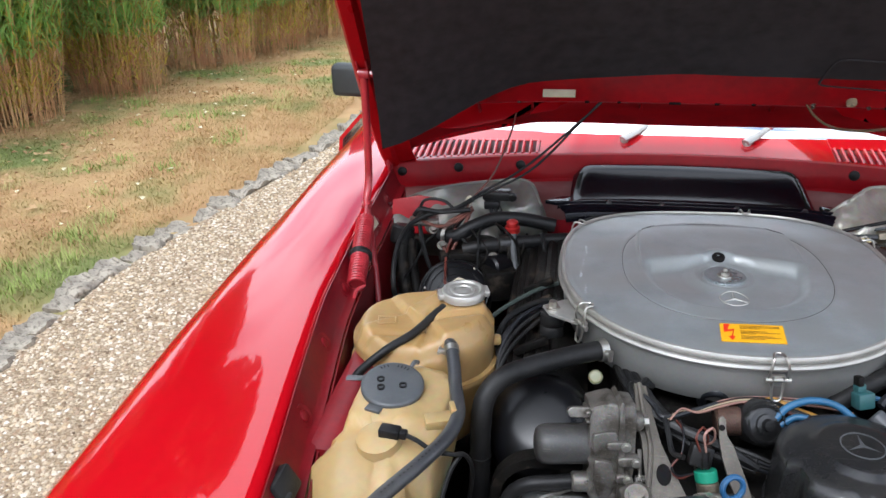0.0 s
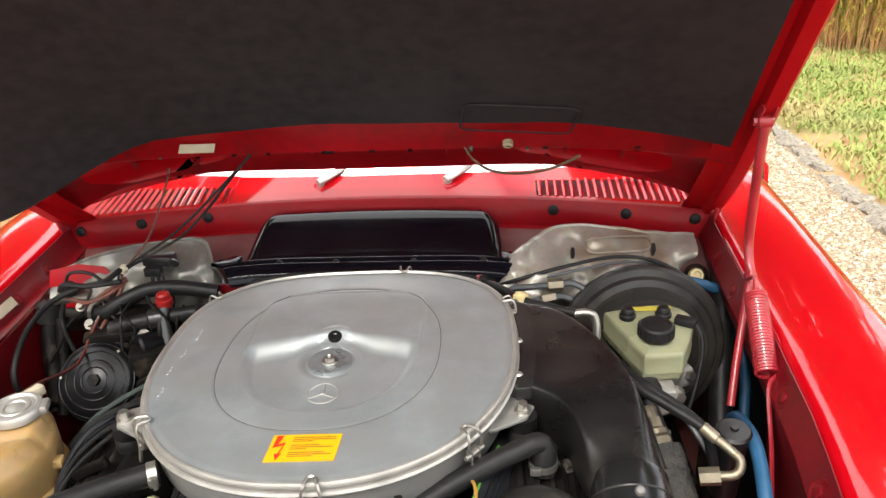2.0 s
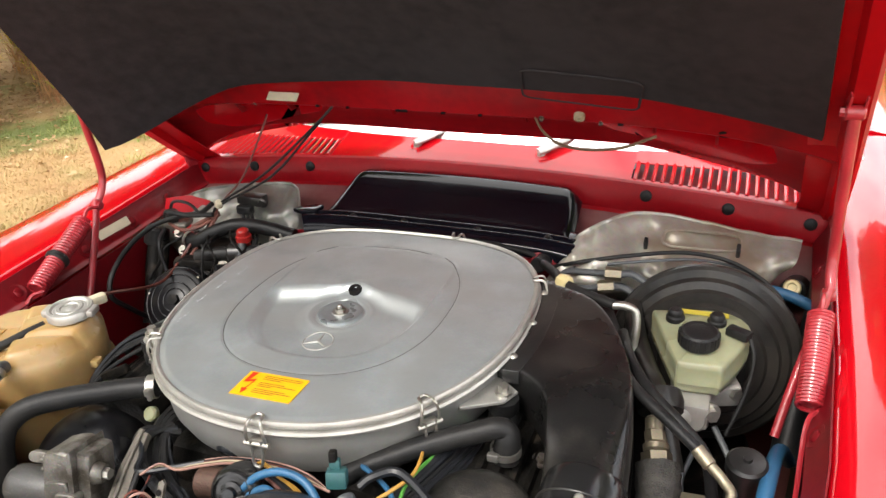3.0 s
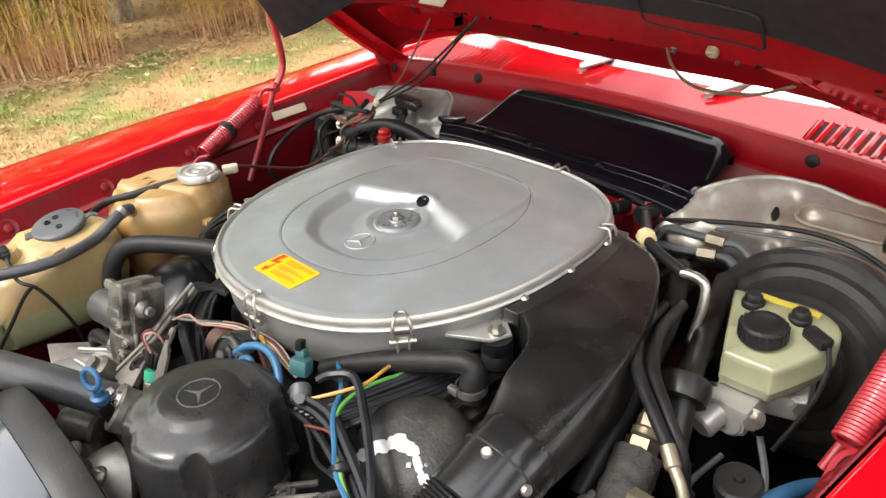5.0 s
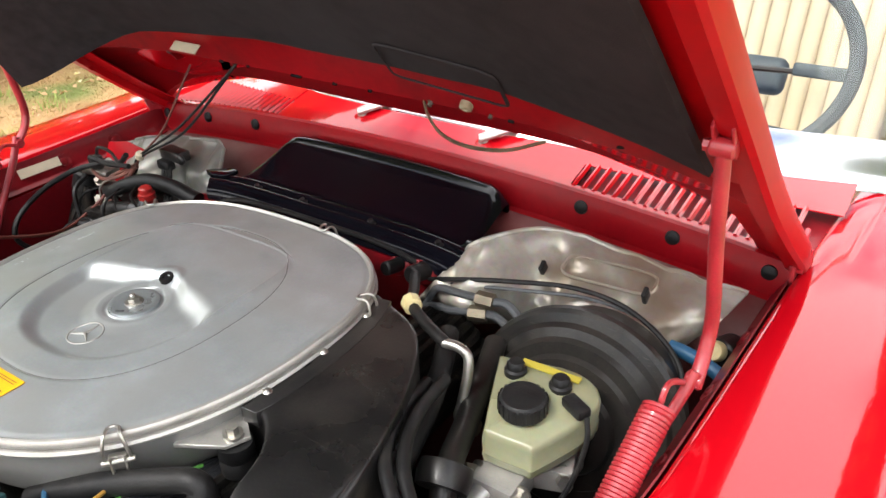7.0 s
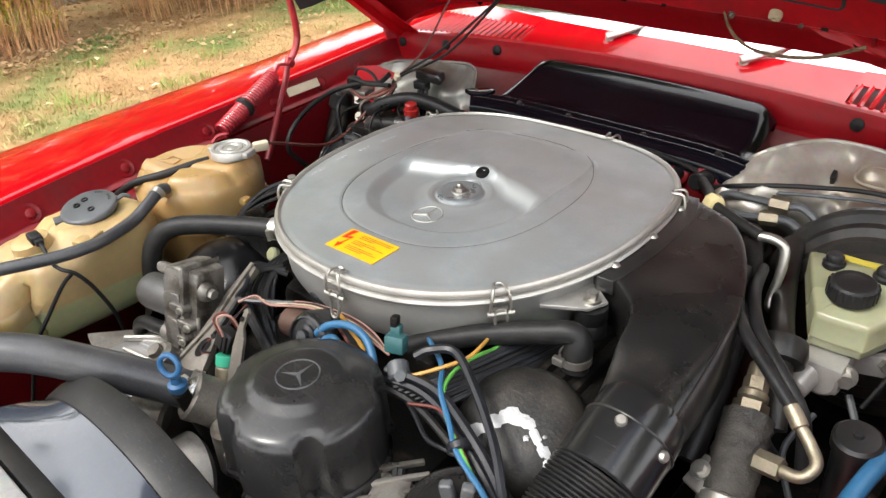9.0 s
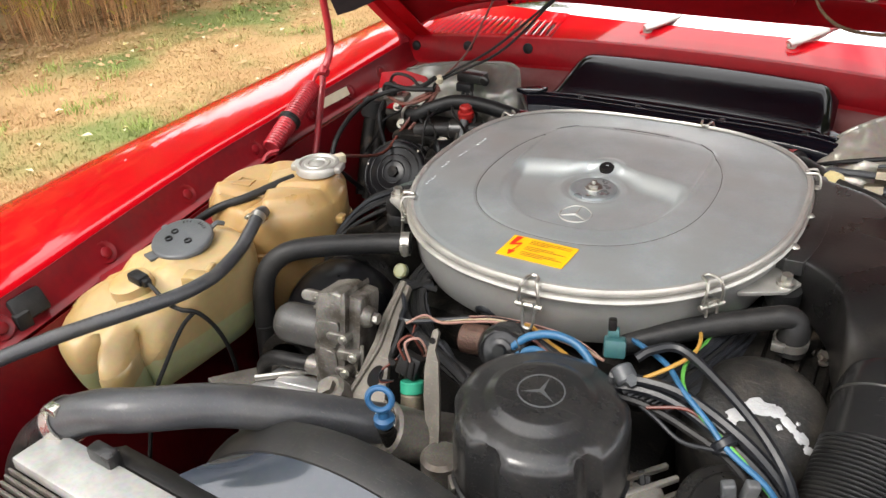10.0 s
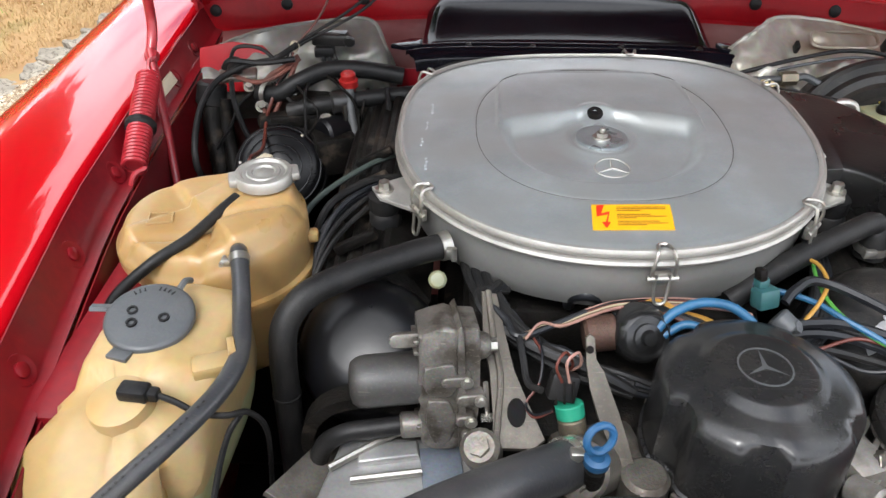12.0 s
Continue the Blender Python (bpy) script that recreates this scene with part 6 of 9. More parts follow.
cable([(-0.128, -0.235, 0.884), (-0.112, -0.255, 0.880), (-0.101, -0.273, 0.877), (-0.063, -0.254, 0.878), (-0.040, -0.242, 0.880)], 0.0030, LEAD, "grey sleeved loom under the air cleaner")
cable([(-0.101, -0.273, 0.877), (-0.098, -0.290, 0.868), (-0.094, -0.310, 0.858), (-0.084, -0.322, 0.862)], 0.0032, RUBBER, "black loom down to the sensor plug")
for k, m in enumerate((REDWIRE, LEAD)):
    cable([(-0.088 + 0.004 * k, -0.272, 0.874), (-0.082, -0.290 - 0.004 * k, 0.872), (-0.085, -0.312, 0.860), (-0.096, -0.325, 0.850), (-0.090, -0.337, 0.846 + 0.003 * k), (-0.075, -0.335, 0.852)], 0.0012, m, "thin looped sensor wire", seg=5)
for k in range(4):
    jx, jz = wr_.uniform(-0.012, 0.012), wr_.uniform(-0.01, 0.008)
    cable([(-0.118 + 0.004 * k, -0.205 - 0.006 * k, 0.872 - 0.003 * k), (-0.105 + 0.006 * k + jx, -0.240 - 0.004 * k, 0.862 - 0.003 * k + jz), (-0.060 + 0.004 * k - jx, -0.272 + jx, 0.852 - 0.003 * k - jz), (-0.015, -0.286 - 0.002 * k, 0.850 - 0.004 * k), (0.02, -0.295, 0.842 - 0.004 * k)], 0.0031, LEAD if k % 2 else RUBBER, "dark ignition lead to the distributor")
for x in (-0.035, 0.008):
    cable([(x - 0.012, -0.19, 0.845), (x - 0.012, -0.205, 0.868), (x, -0.212, 0.876), (x + 0.012, -0.208, 0.868), (x + 0.014, -0.195, 0.845)], 0.0062, LEAD, "grey rubber bend under the air cleaner", "hose", 9)
for k in range(3):
    cable([(-0.150 + 0.010 * k, -0.155, 0.865), (-0.140 + 0.008 * k, -0.20, 0.868 + 0.002 * k), (-0.115 + 0.011 * k, -0.245, 0.858), (-0.06 + 0.012 * k, -0.275, 0.840), (0.0, -0.295, 0.832 + 0.006 * k)], 0.0048, RUBBER, "black ignition lead under the air cleaner")
for k in range(3):
    cable([(-0.215 + 0.01 * k, -0.03 + 0.02 * k, 0.878), (-0.248 + 0.004 * k, -0.055, 0.895 - 0.006 * k), (-0.285, -0.09 - 0.012 * k, 0.885 - 0.010 * k), (-0.305, -0.135 - 0.01 * k, 0.850 - 0.008 * k), (-0.300, -0.16, 0.80)], 0.0028, RUBBER if k else LEAD, "black lead looping to the far cylinder bank")

# ---- rear left corner: heater valve and air conditioning compressor ----
hv = thing("heater_hose", "black rubber heater hose with a metal clamp", "hose", "heater hoses")
part("hose", tube(B(), [(-0.455, 0.262, 0.858), (-0.425, 0.250, 0.862), (-0.395, 0.258, 0.878), (-0.355, 0.275, 0.890), (-0.30, 0.283, 0.888), (-0.245, 0.285, 0.878)], 0.0128, 14), RUBBER, hv)
part("clamp", lathe(B(), [(0.0168, -0.004), (0.0182, -0.004), (0.0182, 0.004), (0.0168, 0.004)], (-0.440, 0.256, 0.860), (0.9, -0.4, 0.1), 22), STEEL, hv)
hv2 = thing("heater_hose", "black rubber heater hose to the bulkhead", "hose", "heater hoses")
part("hose", tube(B(), [(-0.405, 0.222, 0.848), (-0.37, 0.225, 0.856), (-0.335, 0.235, 0.858), (-0.28, 0.25, 0.860), (-0.22, 0.262, 0.862)], 0.0125, 14), RUBBER, hv2)
part("coupling", cyl(B(), (-0.345, 0.232, 0.858), (-0.312, 0.241, 0.859), 0.0175, seg=20, bevel=0.003), PLASTIC, hv2)
rv = thing("heater_valve", "red plastic heater valve with a grey stem hose", "valve")
part("cap", lathe(B(), [(0, 0.024), (0.008, 0.024), (0.0108, 0.0215), (0.0108, 0.014), (0.0138, 0.0125), (0.0138, 0.003), (0.010, 0.0), (0.008, -0.015)], (-0.320, 0.246, 0.876), (0, -0.05, 1), 12), REDPLASTIC, rv)
part("stem_hose", tube(B(), [(-0.318, 0.236, 0.878), (-0.316, 0.222, 0.850), (-0.308, 0.205, 0.815), (-0.295, 0.19, 0.78)], 0.007, 10), GREYCAP, rv)
ac = thing("compressor", "black belt-driven compressor with a riveted clutch plate", "compressor")
AX = Vector((-0.412, 0.165, 0.788))
part("clutch", lathe(B(), [(0, 0.02), (0.028, 0.02), (0.034, 0.016), (0.050, 0.016), (0.056, 0.012), (0.062, 0.004), (0.064, -0.02), (0.064, -0.045)], AX, (0.1, -0.78, 0.62), 40), DULLBLACK, ac)
frx = frame_of((0.1, -0.78, 0.62))
for k in range(3):
    a = 2 * math.pi * k / 3 + 0.9
    part("rivet", lathe(B(), [(0, 0.003), (0.002, 0.0025), (0.0032, 0), (0, 0)], AX + frx @ Vector((0.054 * math.cos(a), 0.054 * math.sin(a), 0.0125)), (0.1, -0.78, 0.62), 10), CAST, ac)
bm = B()
cyl(bm, AX + Vector((0, 0.03, -0.02)), AX + Vector((0.02, 0.20, -0.06)), 0.068, seg=28, bevel=0.01)
box(bm, (-0.40, 0.28, 0.80), (0.09, 0.12, 0.07), None, 0.015)
part("body", bm, GREASE, ac)
for (x, y, z), (sx, sy, sz) in (((-0.36, 0.24, 0.82), (0.05, 0.05, 0.05)), ((-0.42, 0.22, 0.836), (0.06, 0.03, 0.02)), ((-0.34, 0.20, 0.80), (0.06, 0.05, 0.06))):
    part("casting", box(B(), (x, y, z), (sx, sy, sz), Matrix.Rotation(radians(20), 3, "Z"), 0.008), GREASE, ac)
# black chosen here to put the corner's shade into the colour
part("manifold", cyl(B(), (-0.355, 0.195, 0.825), (-0.325, 0.225, 0.82), 0.024, seg=20, bevel=0.004), DULLBLACK, ac)
# relay and wiring on the bulkhead
rb = thing("relay_block", "black relay block with a loom on the heat shield", "relay")
part("body", box(B(), (-0.358, 0.338, 0.915), (0.052, 0.026, 0.018), Matrix.Rotation(radians(-4), 3, "Z"), 0.003), PLASTIC, rb)
part("knob", cyl(B(), (-0.328, 0.330, 0.915), (-0.328, 0.322, 0.914), 0.009, seg=16, bevel=0.002), PLASTIC, rb)
part("socket", box(B(), (-0.365, 0.322, 0.900), (0.030, 0.016, 0.016), None, 0.003), RUBBER, rb)
for k in range(3):
    cable([(-0.368 + 0.008 * k, 0.320, 0.898), (-0.362 + 0.010 * k, 0.308, 0.880), (-0.345 + 0.008 * k, 0.295, 0.862), (-0.33, 0.28, 0.84)], 0.0032, RUBBER, "black relay lead down the heat shield")
vb = thing("vacuum_valve", "small grey valve block among vacuum lines", "valve")
part("plate", box(B(), (-0.487, 0.275, 0.880), (0.055, 0.034, 0.010), Matrix.Rotation(radians(12), 3, "Z"), 0.003), CAST, vb)
part("solenoid", cyl(B(), (-0.490, 0.272, 0.884), (-0.488, 0.272, 0.906), 0.011, seg=16, bevel=0.002), PLASTIC, vb)
part("canister", cyl(B(), (-0.525, 0.270, 0.872), (-0.530, 0.262, 0.838), 0.021, 0.023, seg=24, bevel=0.004), RUBBER, vb)
cable([(-0.395, 0.272, 0.928), (-0.43, 0.278, 0.905), (-0.47, 0.268, 0.898), (-0.505, 0.235, 0.888), (-0.516, 0.180, 0.870), (-0.514, 0.130, 0.842), (-0.510, 0.115, 0.810), (-0.505, 0.140, 0.775), (-0.50, 0.17, 0.74)], 0.0046, RUBBER, "black vacuum line looping along the inner wing", "hose", 9)
cable([(-0.40, 0.275, 0.906), (-0.45, 0.268, 0.902), (-0.49, 0.265, 0.906), (-0.505, 0.272, 0.892)], 0.0045, RUBBER, "black vacuum line over the valve block", "hose", 8)
cable([(-0.500, 0.28, 0.89), (-0.485, 0.278, 0.920), (-0.45, 0.278, 0.920), (-0.425, 0.275, 0.90)], 0.0028, RUBBER, "thin looped vacuum line", "hose")
cable([(-0.525, 0.262, 0.850), (-0.525, 0.24, 0.81), (-0.512, 0.21, 0.77), (-0.505, 0.18, 0.72)], 0.015, GREASE, "thick black loom down the inner wing", "hose", 12)
cable([(-0.505, 0.258, 0.85), (-0.505, 0.24, 0.81), (-0.49, 0.20, 0.77), (-0.49, 0.17, 0.72)], 0.010, GREASE, "black loom down the inner wing", "hose", 10)
BRAID = mat("red_brown_braided_sleeve", (0.16, 0.045, 0.028), 0.6, var=0.4, scale=120, bump=0.4, wear=0.2)
for pts in ([(-0.398, 0.290, 0.905), (-0.420, 0.275, 0.893), (-0.442, 0.262, 0.880), (-0.448, 0.245, 0.858), (-0.440, 0.228, 0.838), (-0.434, 0.21, 0.815)], [(-0.400, 0.286, 0.900), (-0.412, 0.262, 0.872), (-0.428, 0.230, 0.842), (-0.444, 0.195, 0.815), (-0.452, 0.165, 0.800)], [(-0.396, 0.288, 0.902), (-0.425, 0.268, 0.884), (-0.455, 0.255, 0.878), (-0.490, 0.262, 0.884)]):
    cable(pts, 0.0034, BRAID, "red-brown braided wire to the compressor", seg=8)
cable([(-0.425, 0.255, 0.875), (-0.435, 0.215, 0.845), (-0.425, 0.14, 0.835), (-0.405, 0.02, 0.885), (-0.392, -0.03, 0.905)], 0.0026, REDWIRE, "thin brown wire to the coolant tank")
# twin cables from the bonnet to the corner
for k, (a, b) in enumerate((((-0.174, 0.344, 1.094), (-0.21, 0.336, 1.06)), ((-0.328, 0.380, 1.062), (-0.335, 0.360, 1.03)), ((-0.178, 0.345, 1.092), (-0.215, 0.338, 1.052)))):
    a, b = Vector(a), Vector(b)
    e = Vector((-0.406 + 0.003 * k, 0.303, 0.914))
    cable([a, b, b.lerp(e, 0.5) + Vector((0.006 * k, -0.004, -0.012)), e, e + Vector((-0.010, -0.010, -0.025)), e + Vector((-0.03, -0.02, -0.05))], 0.0022 if k != 1 else 0.0018, RUBBER if k != 1 else REDWIRE, "thin cable from the bonnet to the bulkhead")
single("cable_tie", cyl(B(), (-0.402, 0.302, 0.920), (-0.409, 0.304, 0.908), 0.0072, seg=12, bevel=0.002), CREAMLABEL, "cream tape round the bonnet cables", "cable tie")
single("wire_connector", box(B(), (-0.377, -0.028, 0.905), (0.014, 0.024, 0.014), Matrix.Rotation(radians(-25), 3, "Z"), 0.003), CREAMLABEL, "cream wire connector behind the coolant tank", "connector")
part("level_sensor", box(B(), (-0.318, -0.115, 0.868), (0.030, 0.016, 0.012), Matrix.Rotation(radians(10), 3, "Z"), 0.004), TANK_TAN, tank, "tan sensor lug")

# ribs of the compressor clutch and fins of its body
for k in range(5):
    part("pulley_groove", ringtube(B(), AX + frx @ Vector((0, 0, -0.008 - 0.007 * k)), 0.0635, 0.0022, (0.1, -0.78, 0.62), 36), PLASTIC, ac)
part("hub_nut", cyl(B(), AX + frx @ Vector((0, 0, 0.018)), AX + frx @ Vector((0, 0, 0.027)), 0.010, seg=6), GREASE, ac)
for rr, hh in ((0.0575, 0.0105), (0.045, 0.0165), (0.031, 0.0185), (0.020, 0.0205)):
    part("face_ring", ringtube(B(), AX + frx @ Vector((0, 0, hh)), rr, 0.0013, (0.1, -0.78, 0.62), 44), SATINBLACK, ac)
cr = random.Random(21)
for k in range(9):
    a = Vector((-0.49 + 0.028 * k, 0.262 + cr.uniform(-0.02, 0.02), 0.872 + cr.uniform(-0.02, 0.02)))
    b = a + Vector((cr.uniform(-0.03, 0.05), cr.uniform(-0.06, -0.02), cr.uniform(-0.06, -0.02)))
    c = b + Vector((cr.uniform(-0.04, 0.04), cr.uniform(-0.05, 0.0), -0.05))
    cable([a, a.lerp(b, 0.5) + Vector((0, -0.012, 0.012)), b, c], cr.choice((0.0022, 0.003, 0.004)), cr.choice((RUBBER, RUBBER, LEAD, GREASE)), "dark lead among the compressor lines")
for x, y, z, r in ((-0.405, 0.255, 0.868, 0.007), (-0.448, 0.240, 0.846, 0.006), (-0.352, 0.218, 0.838, 0.006), (-0.468, 0.258, 0.868, 0.005)):
    part("fitting", bolt(B(), (x, y, z), (0.2, -0.6, 0.7), r, 0.008), CAST, ac)
# oily black in place of bare casting paints the shade of this corner
part("bracket", box(B(), (-0.395, 0.215, 0.838), (0.070, 0.012, 0.018), Matrix.Rotation(radians(12), 3, "Z"), 0.003), GREASE, ac, "bracket over the compressor, darkened for shade")
TEALGREY = mat("grey_green_hose", (0.05, 0.065, 0.058), 0.45, var=0.2, scale=50, bump=0.05)
# thin leads between the tank and the cylinder bank
for pts, r, m_, lab in (
    ([(-0.232, 0.062, 0.872), (-0.27, 0.035, 0.868), (-0.32, -0.005, 0.85), (-0.35, -0.03, 0.82)], 0.0036, TEALGREY, "grey-green hose from under the air cleaner"),
    ([(-0.228, -0.01, 0.880), (-0.262, -0.030, 0.884), (-0.300, -0.062, 0.872), (-0.318, -0.095, 0.84)], 0.0046, RUBBER, "black lead to the far cylinder bank"),
    ([(-0.225, -0.03, 0.872), (-0.268, -0.060, 0.880), (-0.302, -0.100, 0.862), (-0.31, -0.13, 0.82)], 0.0046, LEAD, "grey lead to the far cylinder bank"),
):
    cable(pts, r, m_, lab)
# plug sockets along the far valve cover
for k in range(4):
    y = -0.13 + 0.06 * k
    part("plug_rib", box(B(), (-0.262, y, 0.872), (0.050, 0.010, 0.012), Matrix.Rotation(radians(-28), 3, "Y"), 0.003), GREASE, engine)
# ribs and bolts on the near valve cover
for k in range(5):
    part("cover_bolt", bolt(B(), (0.285 + 0.004 * (k % 2), -0.10 + 0.05 * k, 0.848), (0.45, 0, 0.9), 0.006, 0.006), CAST, engine)

for k in range(3):
    cable([(-0.108 - 0.004 * k, -0.198, 0.868 + 0.004 * k), (-0.136 + 0.004 * k, -0.220 - 0.003 * k, 0.882 - 0.002 * k), (-0.128 + 0.008 * k, -0.247 - 0.004 * k, 0.876 - 0.002 * k), (-0.090 + 0.008 * k, -0.272 - 0.002 * k, 0.864), (-0.040 + 0.004 * k, -0.290, 0.855), (0.0, -0.30, 0.84)], 0.0043, LEAD if k % 2 else RUBBER, "black ignition lead looping beside the bracket")
for k in range(4):
    cable([(-0.020 + 0.008 * k, -0.225, 0.868), (-0.004 + 0.009 * k, -0.240 + 0.004 * k, 0.883), (0.022 + 0.008 * k, -0.236, 0.878), (0.050 + 0.008 * k, -0.244, 0.872), (0.075, -0.255, 0.860)], 0.0026, (REDWIRE, LEAD, RUBBER, YELLOW)[k], "thin wire behind the distributor", seg=6)
wp = thing("water_pump", "grimy cast water pump with a rusty pulley", "pump")
part("casting", cyl(B(), (-0.04, -0.40, 0.74), (-0.045, -0.435, 0.755), 0.050, 0.042, seg=26, bevel=0.008), LIGHTCAST, wp)
part("pulley", lathe(B(), [(0, 0.012), (0.03, 0.012), (0.034, 0.004), (0.060, 0.004), (0.064, 0.0), (0.060, -0.006), (0.064, -0.012), (0.05, -0.014)], (-0.02, -0.448, 0.735), (0, -1, 0.15), 36), mat("rust_brown_pulley", (0.16, 0.085, 0.05), 0.55, 0.3, var=0.4, scale=40, bump=0.3, wear=0.3), wp, "rust brown pulley")
part("outlet", cyl(B(), (-0.09, -0.395, 0.79), (-0.125, -0.42, 0.80), 0.019, seg=18, bevel=0.004), CAST, wp)
for x, y, z in ((-0.075, -0.428, 0.79), (-0.01, -0.425, 0.795), (0.02, -0.425, 0.765)):
    part("bolt", bolt(B(), (x, y, z), (0, -0.6, 0.8), 0.007, 0.009), STEEL, wp)

# ---- right side: brake servo, master cylinder, reservoir ----
bs = thing("brake_servo", "large round black brake servo on the bulkhead", "brake servo")
BC, BA = Vector((0.437, 0.215, 0.800)), Vector((0.02, -1, 0.20))
part("shell", lathe(B(), [(0, 0.012), (0.045, 0.012), (0.056, 0.009), (0.060, 0.003), (0.080, 0.002), (0.084, -0.004), (0.098, -0.004), (0.102, -0.010), (0.112, -0.013), (0.116, -0.020), (0.126, -0.022), (0.1305, -0.026), (0.1315, -0.034), (0.128, -0.040), (0.120, -0.044), (0.114, -0.09), (0.09, -0.12), (0, -0.12)], BC, BA, 72), SERVO, bs, sharp=25)
mc = thing("master_cylinder", "bare aluminium brake master cylinder in front of the servo", "master cylinder")
bm = B()
cyl(bm, (0.437, 0.215, 0.805), (0.432, 0.065, 0.812), 0.020, seg=24, bevel=0.004)
box(bm, (0.437, 0.185, 0.795), (0.075, 0.018, 0.045), None, 0.006)
box(bm, (0.428, 0.10, 0.815), (0.05, 0.07, 0.035), None, 0.006)
box(bm, (0.458, 0.14, 0.815), (0.05, 0.05, 0.030), Matrix.Rotation(radians(20), 3, "Z"), 0.006)
cyl(bm, (0.420, 0.075, 0.815), (0.414, 0.045, 0.805), 0.015, seg=16, bevel=0.003)
part("casting", bm, ALU_RIM, mc, sharp=30)
for p, a in (((0.474, 0.13, 0.818), (0.6, -0.7, 0.2)), ((0.452, 0.082, 0.818), (0.3, -0.9, 0.2)), ((0.405, 0.085, 0.82), (-0.6, -0.6, 0.4))):
    part("fitting", bolt(B(), p, a, 0.008, 0.012), STEEL, mc)
rs = thing("brake_fluid_reservoir", "translucent pale plastic brake fluid reservoir with black screw cap", "reservoir")
RT = [(0.366, 0.188), (0.455, 0.205), (0.493, 0.172), (0.466, 0.096), (0.452, 0.088), (0.412, 0.086), (0.404, 0.094)]
RT = [(p.x, p.y) for p in spline([(x, y, 0) for x, y in RT + RT[:1]], 4)[:-1]]
rc = Vector((0.43, 0.145, 0))


def rs_row(k, z, slope=0.0):
    return [rc + (Vector((x, y, 0)) - rc) * k + Vector((0, 0, z + slope * (y - 0.145))) for x, y in RT]


bm = B()
sheet(bm, [rs_row(0.84, 0.838, 0.07), rs_row(0.92, 0.839, 0.07), rs_row(0.95, 0.843, 0.08), rs_row(0.965, 0.850, 0.08)], 0, True)
bm.faces.new([bm.verts[i] for i in range(len(RT))]) if bm.verts.ensure_lookup_table() is None else None
part("lower_shell", bm, RESERVOIR, rs, sharp=60)
bm = B()
sheet(bm, [rs_row(0.965, 0.850, 0.08), rs_row(0.985, 0.851, 0.08), rs_row(0.985, 0.854, 0.08), rs_row(0.97, 0.855, 0.08), rs_row(0.985, 0.876, 0.10), rs_row(0.97, 0.882, 0.1), rs_row(0.92, 0.885, 0.1), rs_row(0.4, 0.887, 0.1), rs_row(0.02, 0.887, 0.1)], 0, True)
part("upper_shell", bm, RESERVOIR, rs, sharp=60)
bm = B()
prof = [(0, 0.0185), (0.014, 0.0185), (0.017, 0.0175), (0.0205, 0.0185), (0.0225, 0.017), (0.0240, 0.014), (0.0240, 0.0), (0, 0)]
lathe(bm, prof, (0.430, 0.126, 0.886), (0, -0.05, 1), 48)
rcap = part("screw_cap", bm, RUBBER, rs, "ribbed black screw cap")
for k in range(22):
    a = 2 * math.pi * k / 22
    part("grip_rib", box(B(), (0.430 + 0.0238 * math.cos(a), 0.126 + 0.0238 * math.sin(a), 0.894), (0.003, 0.0035, 0.014), Matrix.Rotation(a, 3, "Z")), RUBBER, rcap)
for x, y in ((0.398, 0.168), (0.449, 0.170)):
    part("filler_bung", lathe(B(), [(0, 0.016), (0.007, 0.016), (0.0095, 0.013), (0.0095, 0.008), (0.012, 0.006), (0.012, 0.0), (0, 0)], (x, y, 0.889), (0, 0, 1), 24), RUBBER, rs, "black rubber bung")
part("yellow_strip", box(B(), (0.430, 0.186, 0.8935), (0.066, 0.009, 0.002), Matrix.Rotation(radians(2), 3, "Z")), BRIGHTYELLOW, rs, "yellow printed strip")
part("level_plug", box(B(), (0.476, 0.150, 0.893), (0.030, 0.016, 0.012), Matrix.Rotation(radians(-28), 3, "Z"), 0.003), RUBBER, rs, "black level sensor plug")
cable([(0.490, 0.145, 0.890), (0.497, 0.132, 0.870), (0.492, 0.115, 0.830), (0.475, 0.09, 0.78)], 0.0028, RUBBER, "thin black cable of the brake fluid sensor")

# ---- pipes and fittings behind the intake elbow ----
fp = thing("fuel_pipe", "black hose with a bent steel end and a yellow collar", "pipe")
part("hose", tube(B(), [(0.20, 0.262, 0.897), (0.225, 0.225, 0.904), (0.247, 0.192, 0.907), (0.285, 0.168, 0.908), (0.322, 0.150, 0.908)], 0.0068, 12), RUBBER, fp)
part("steel_end", tube(B(), [(0.318, 0.150, 0.908), (0.337, 0.152, 0.908), (0.349, 0.152, 0.900), (0.352, 0.146, 0.878), (0.350, 0.138, 0.850), (0.352, 0.128, 0.836), (0.364, 0.126, 0.833)], 0.0056, 12), STEEL, fp)
part("nut", cyl(B(), (0.362, 0.126, 0.833), (0.378, 0.128, 0.832), 0.009, seg=6), BRASS, fp)
part("collar", lathe(B(), [(0.006, -0.009), (0.0110, -0.008), (0.0122, -0.003), (0.0122, 0.003), (0.0110, 0.008), (0.006, 0.009)], (0.246, 0.192, 0.9085), (0.75, -0.6, 0.05), 8), PALEYELLOW, fp, "pale yellow hexagonal collar")
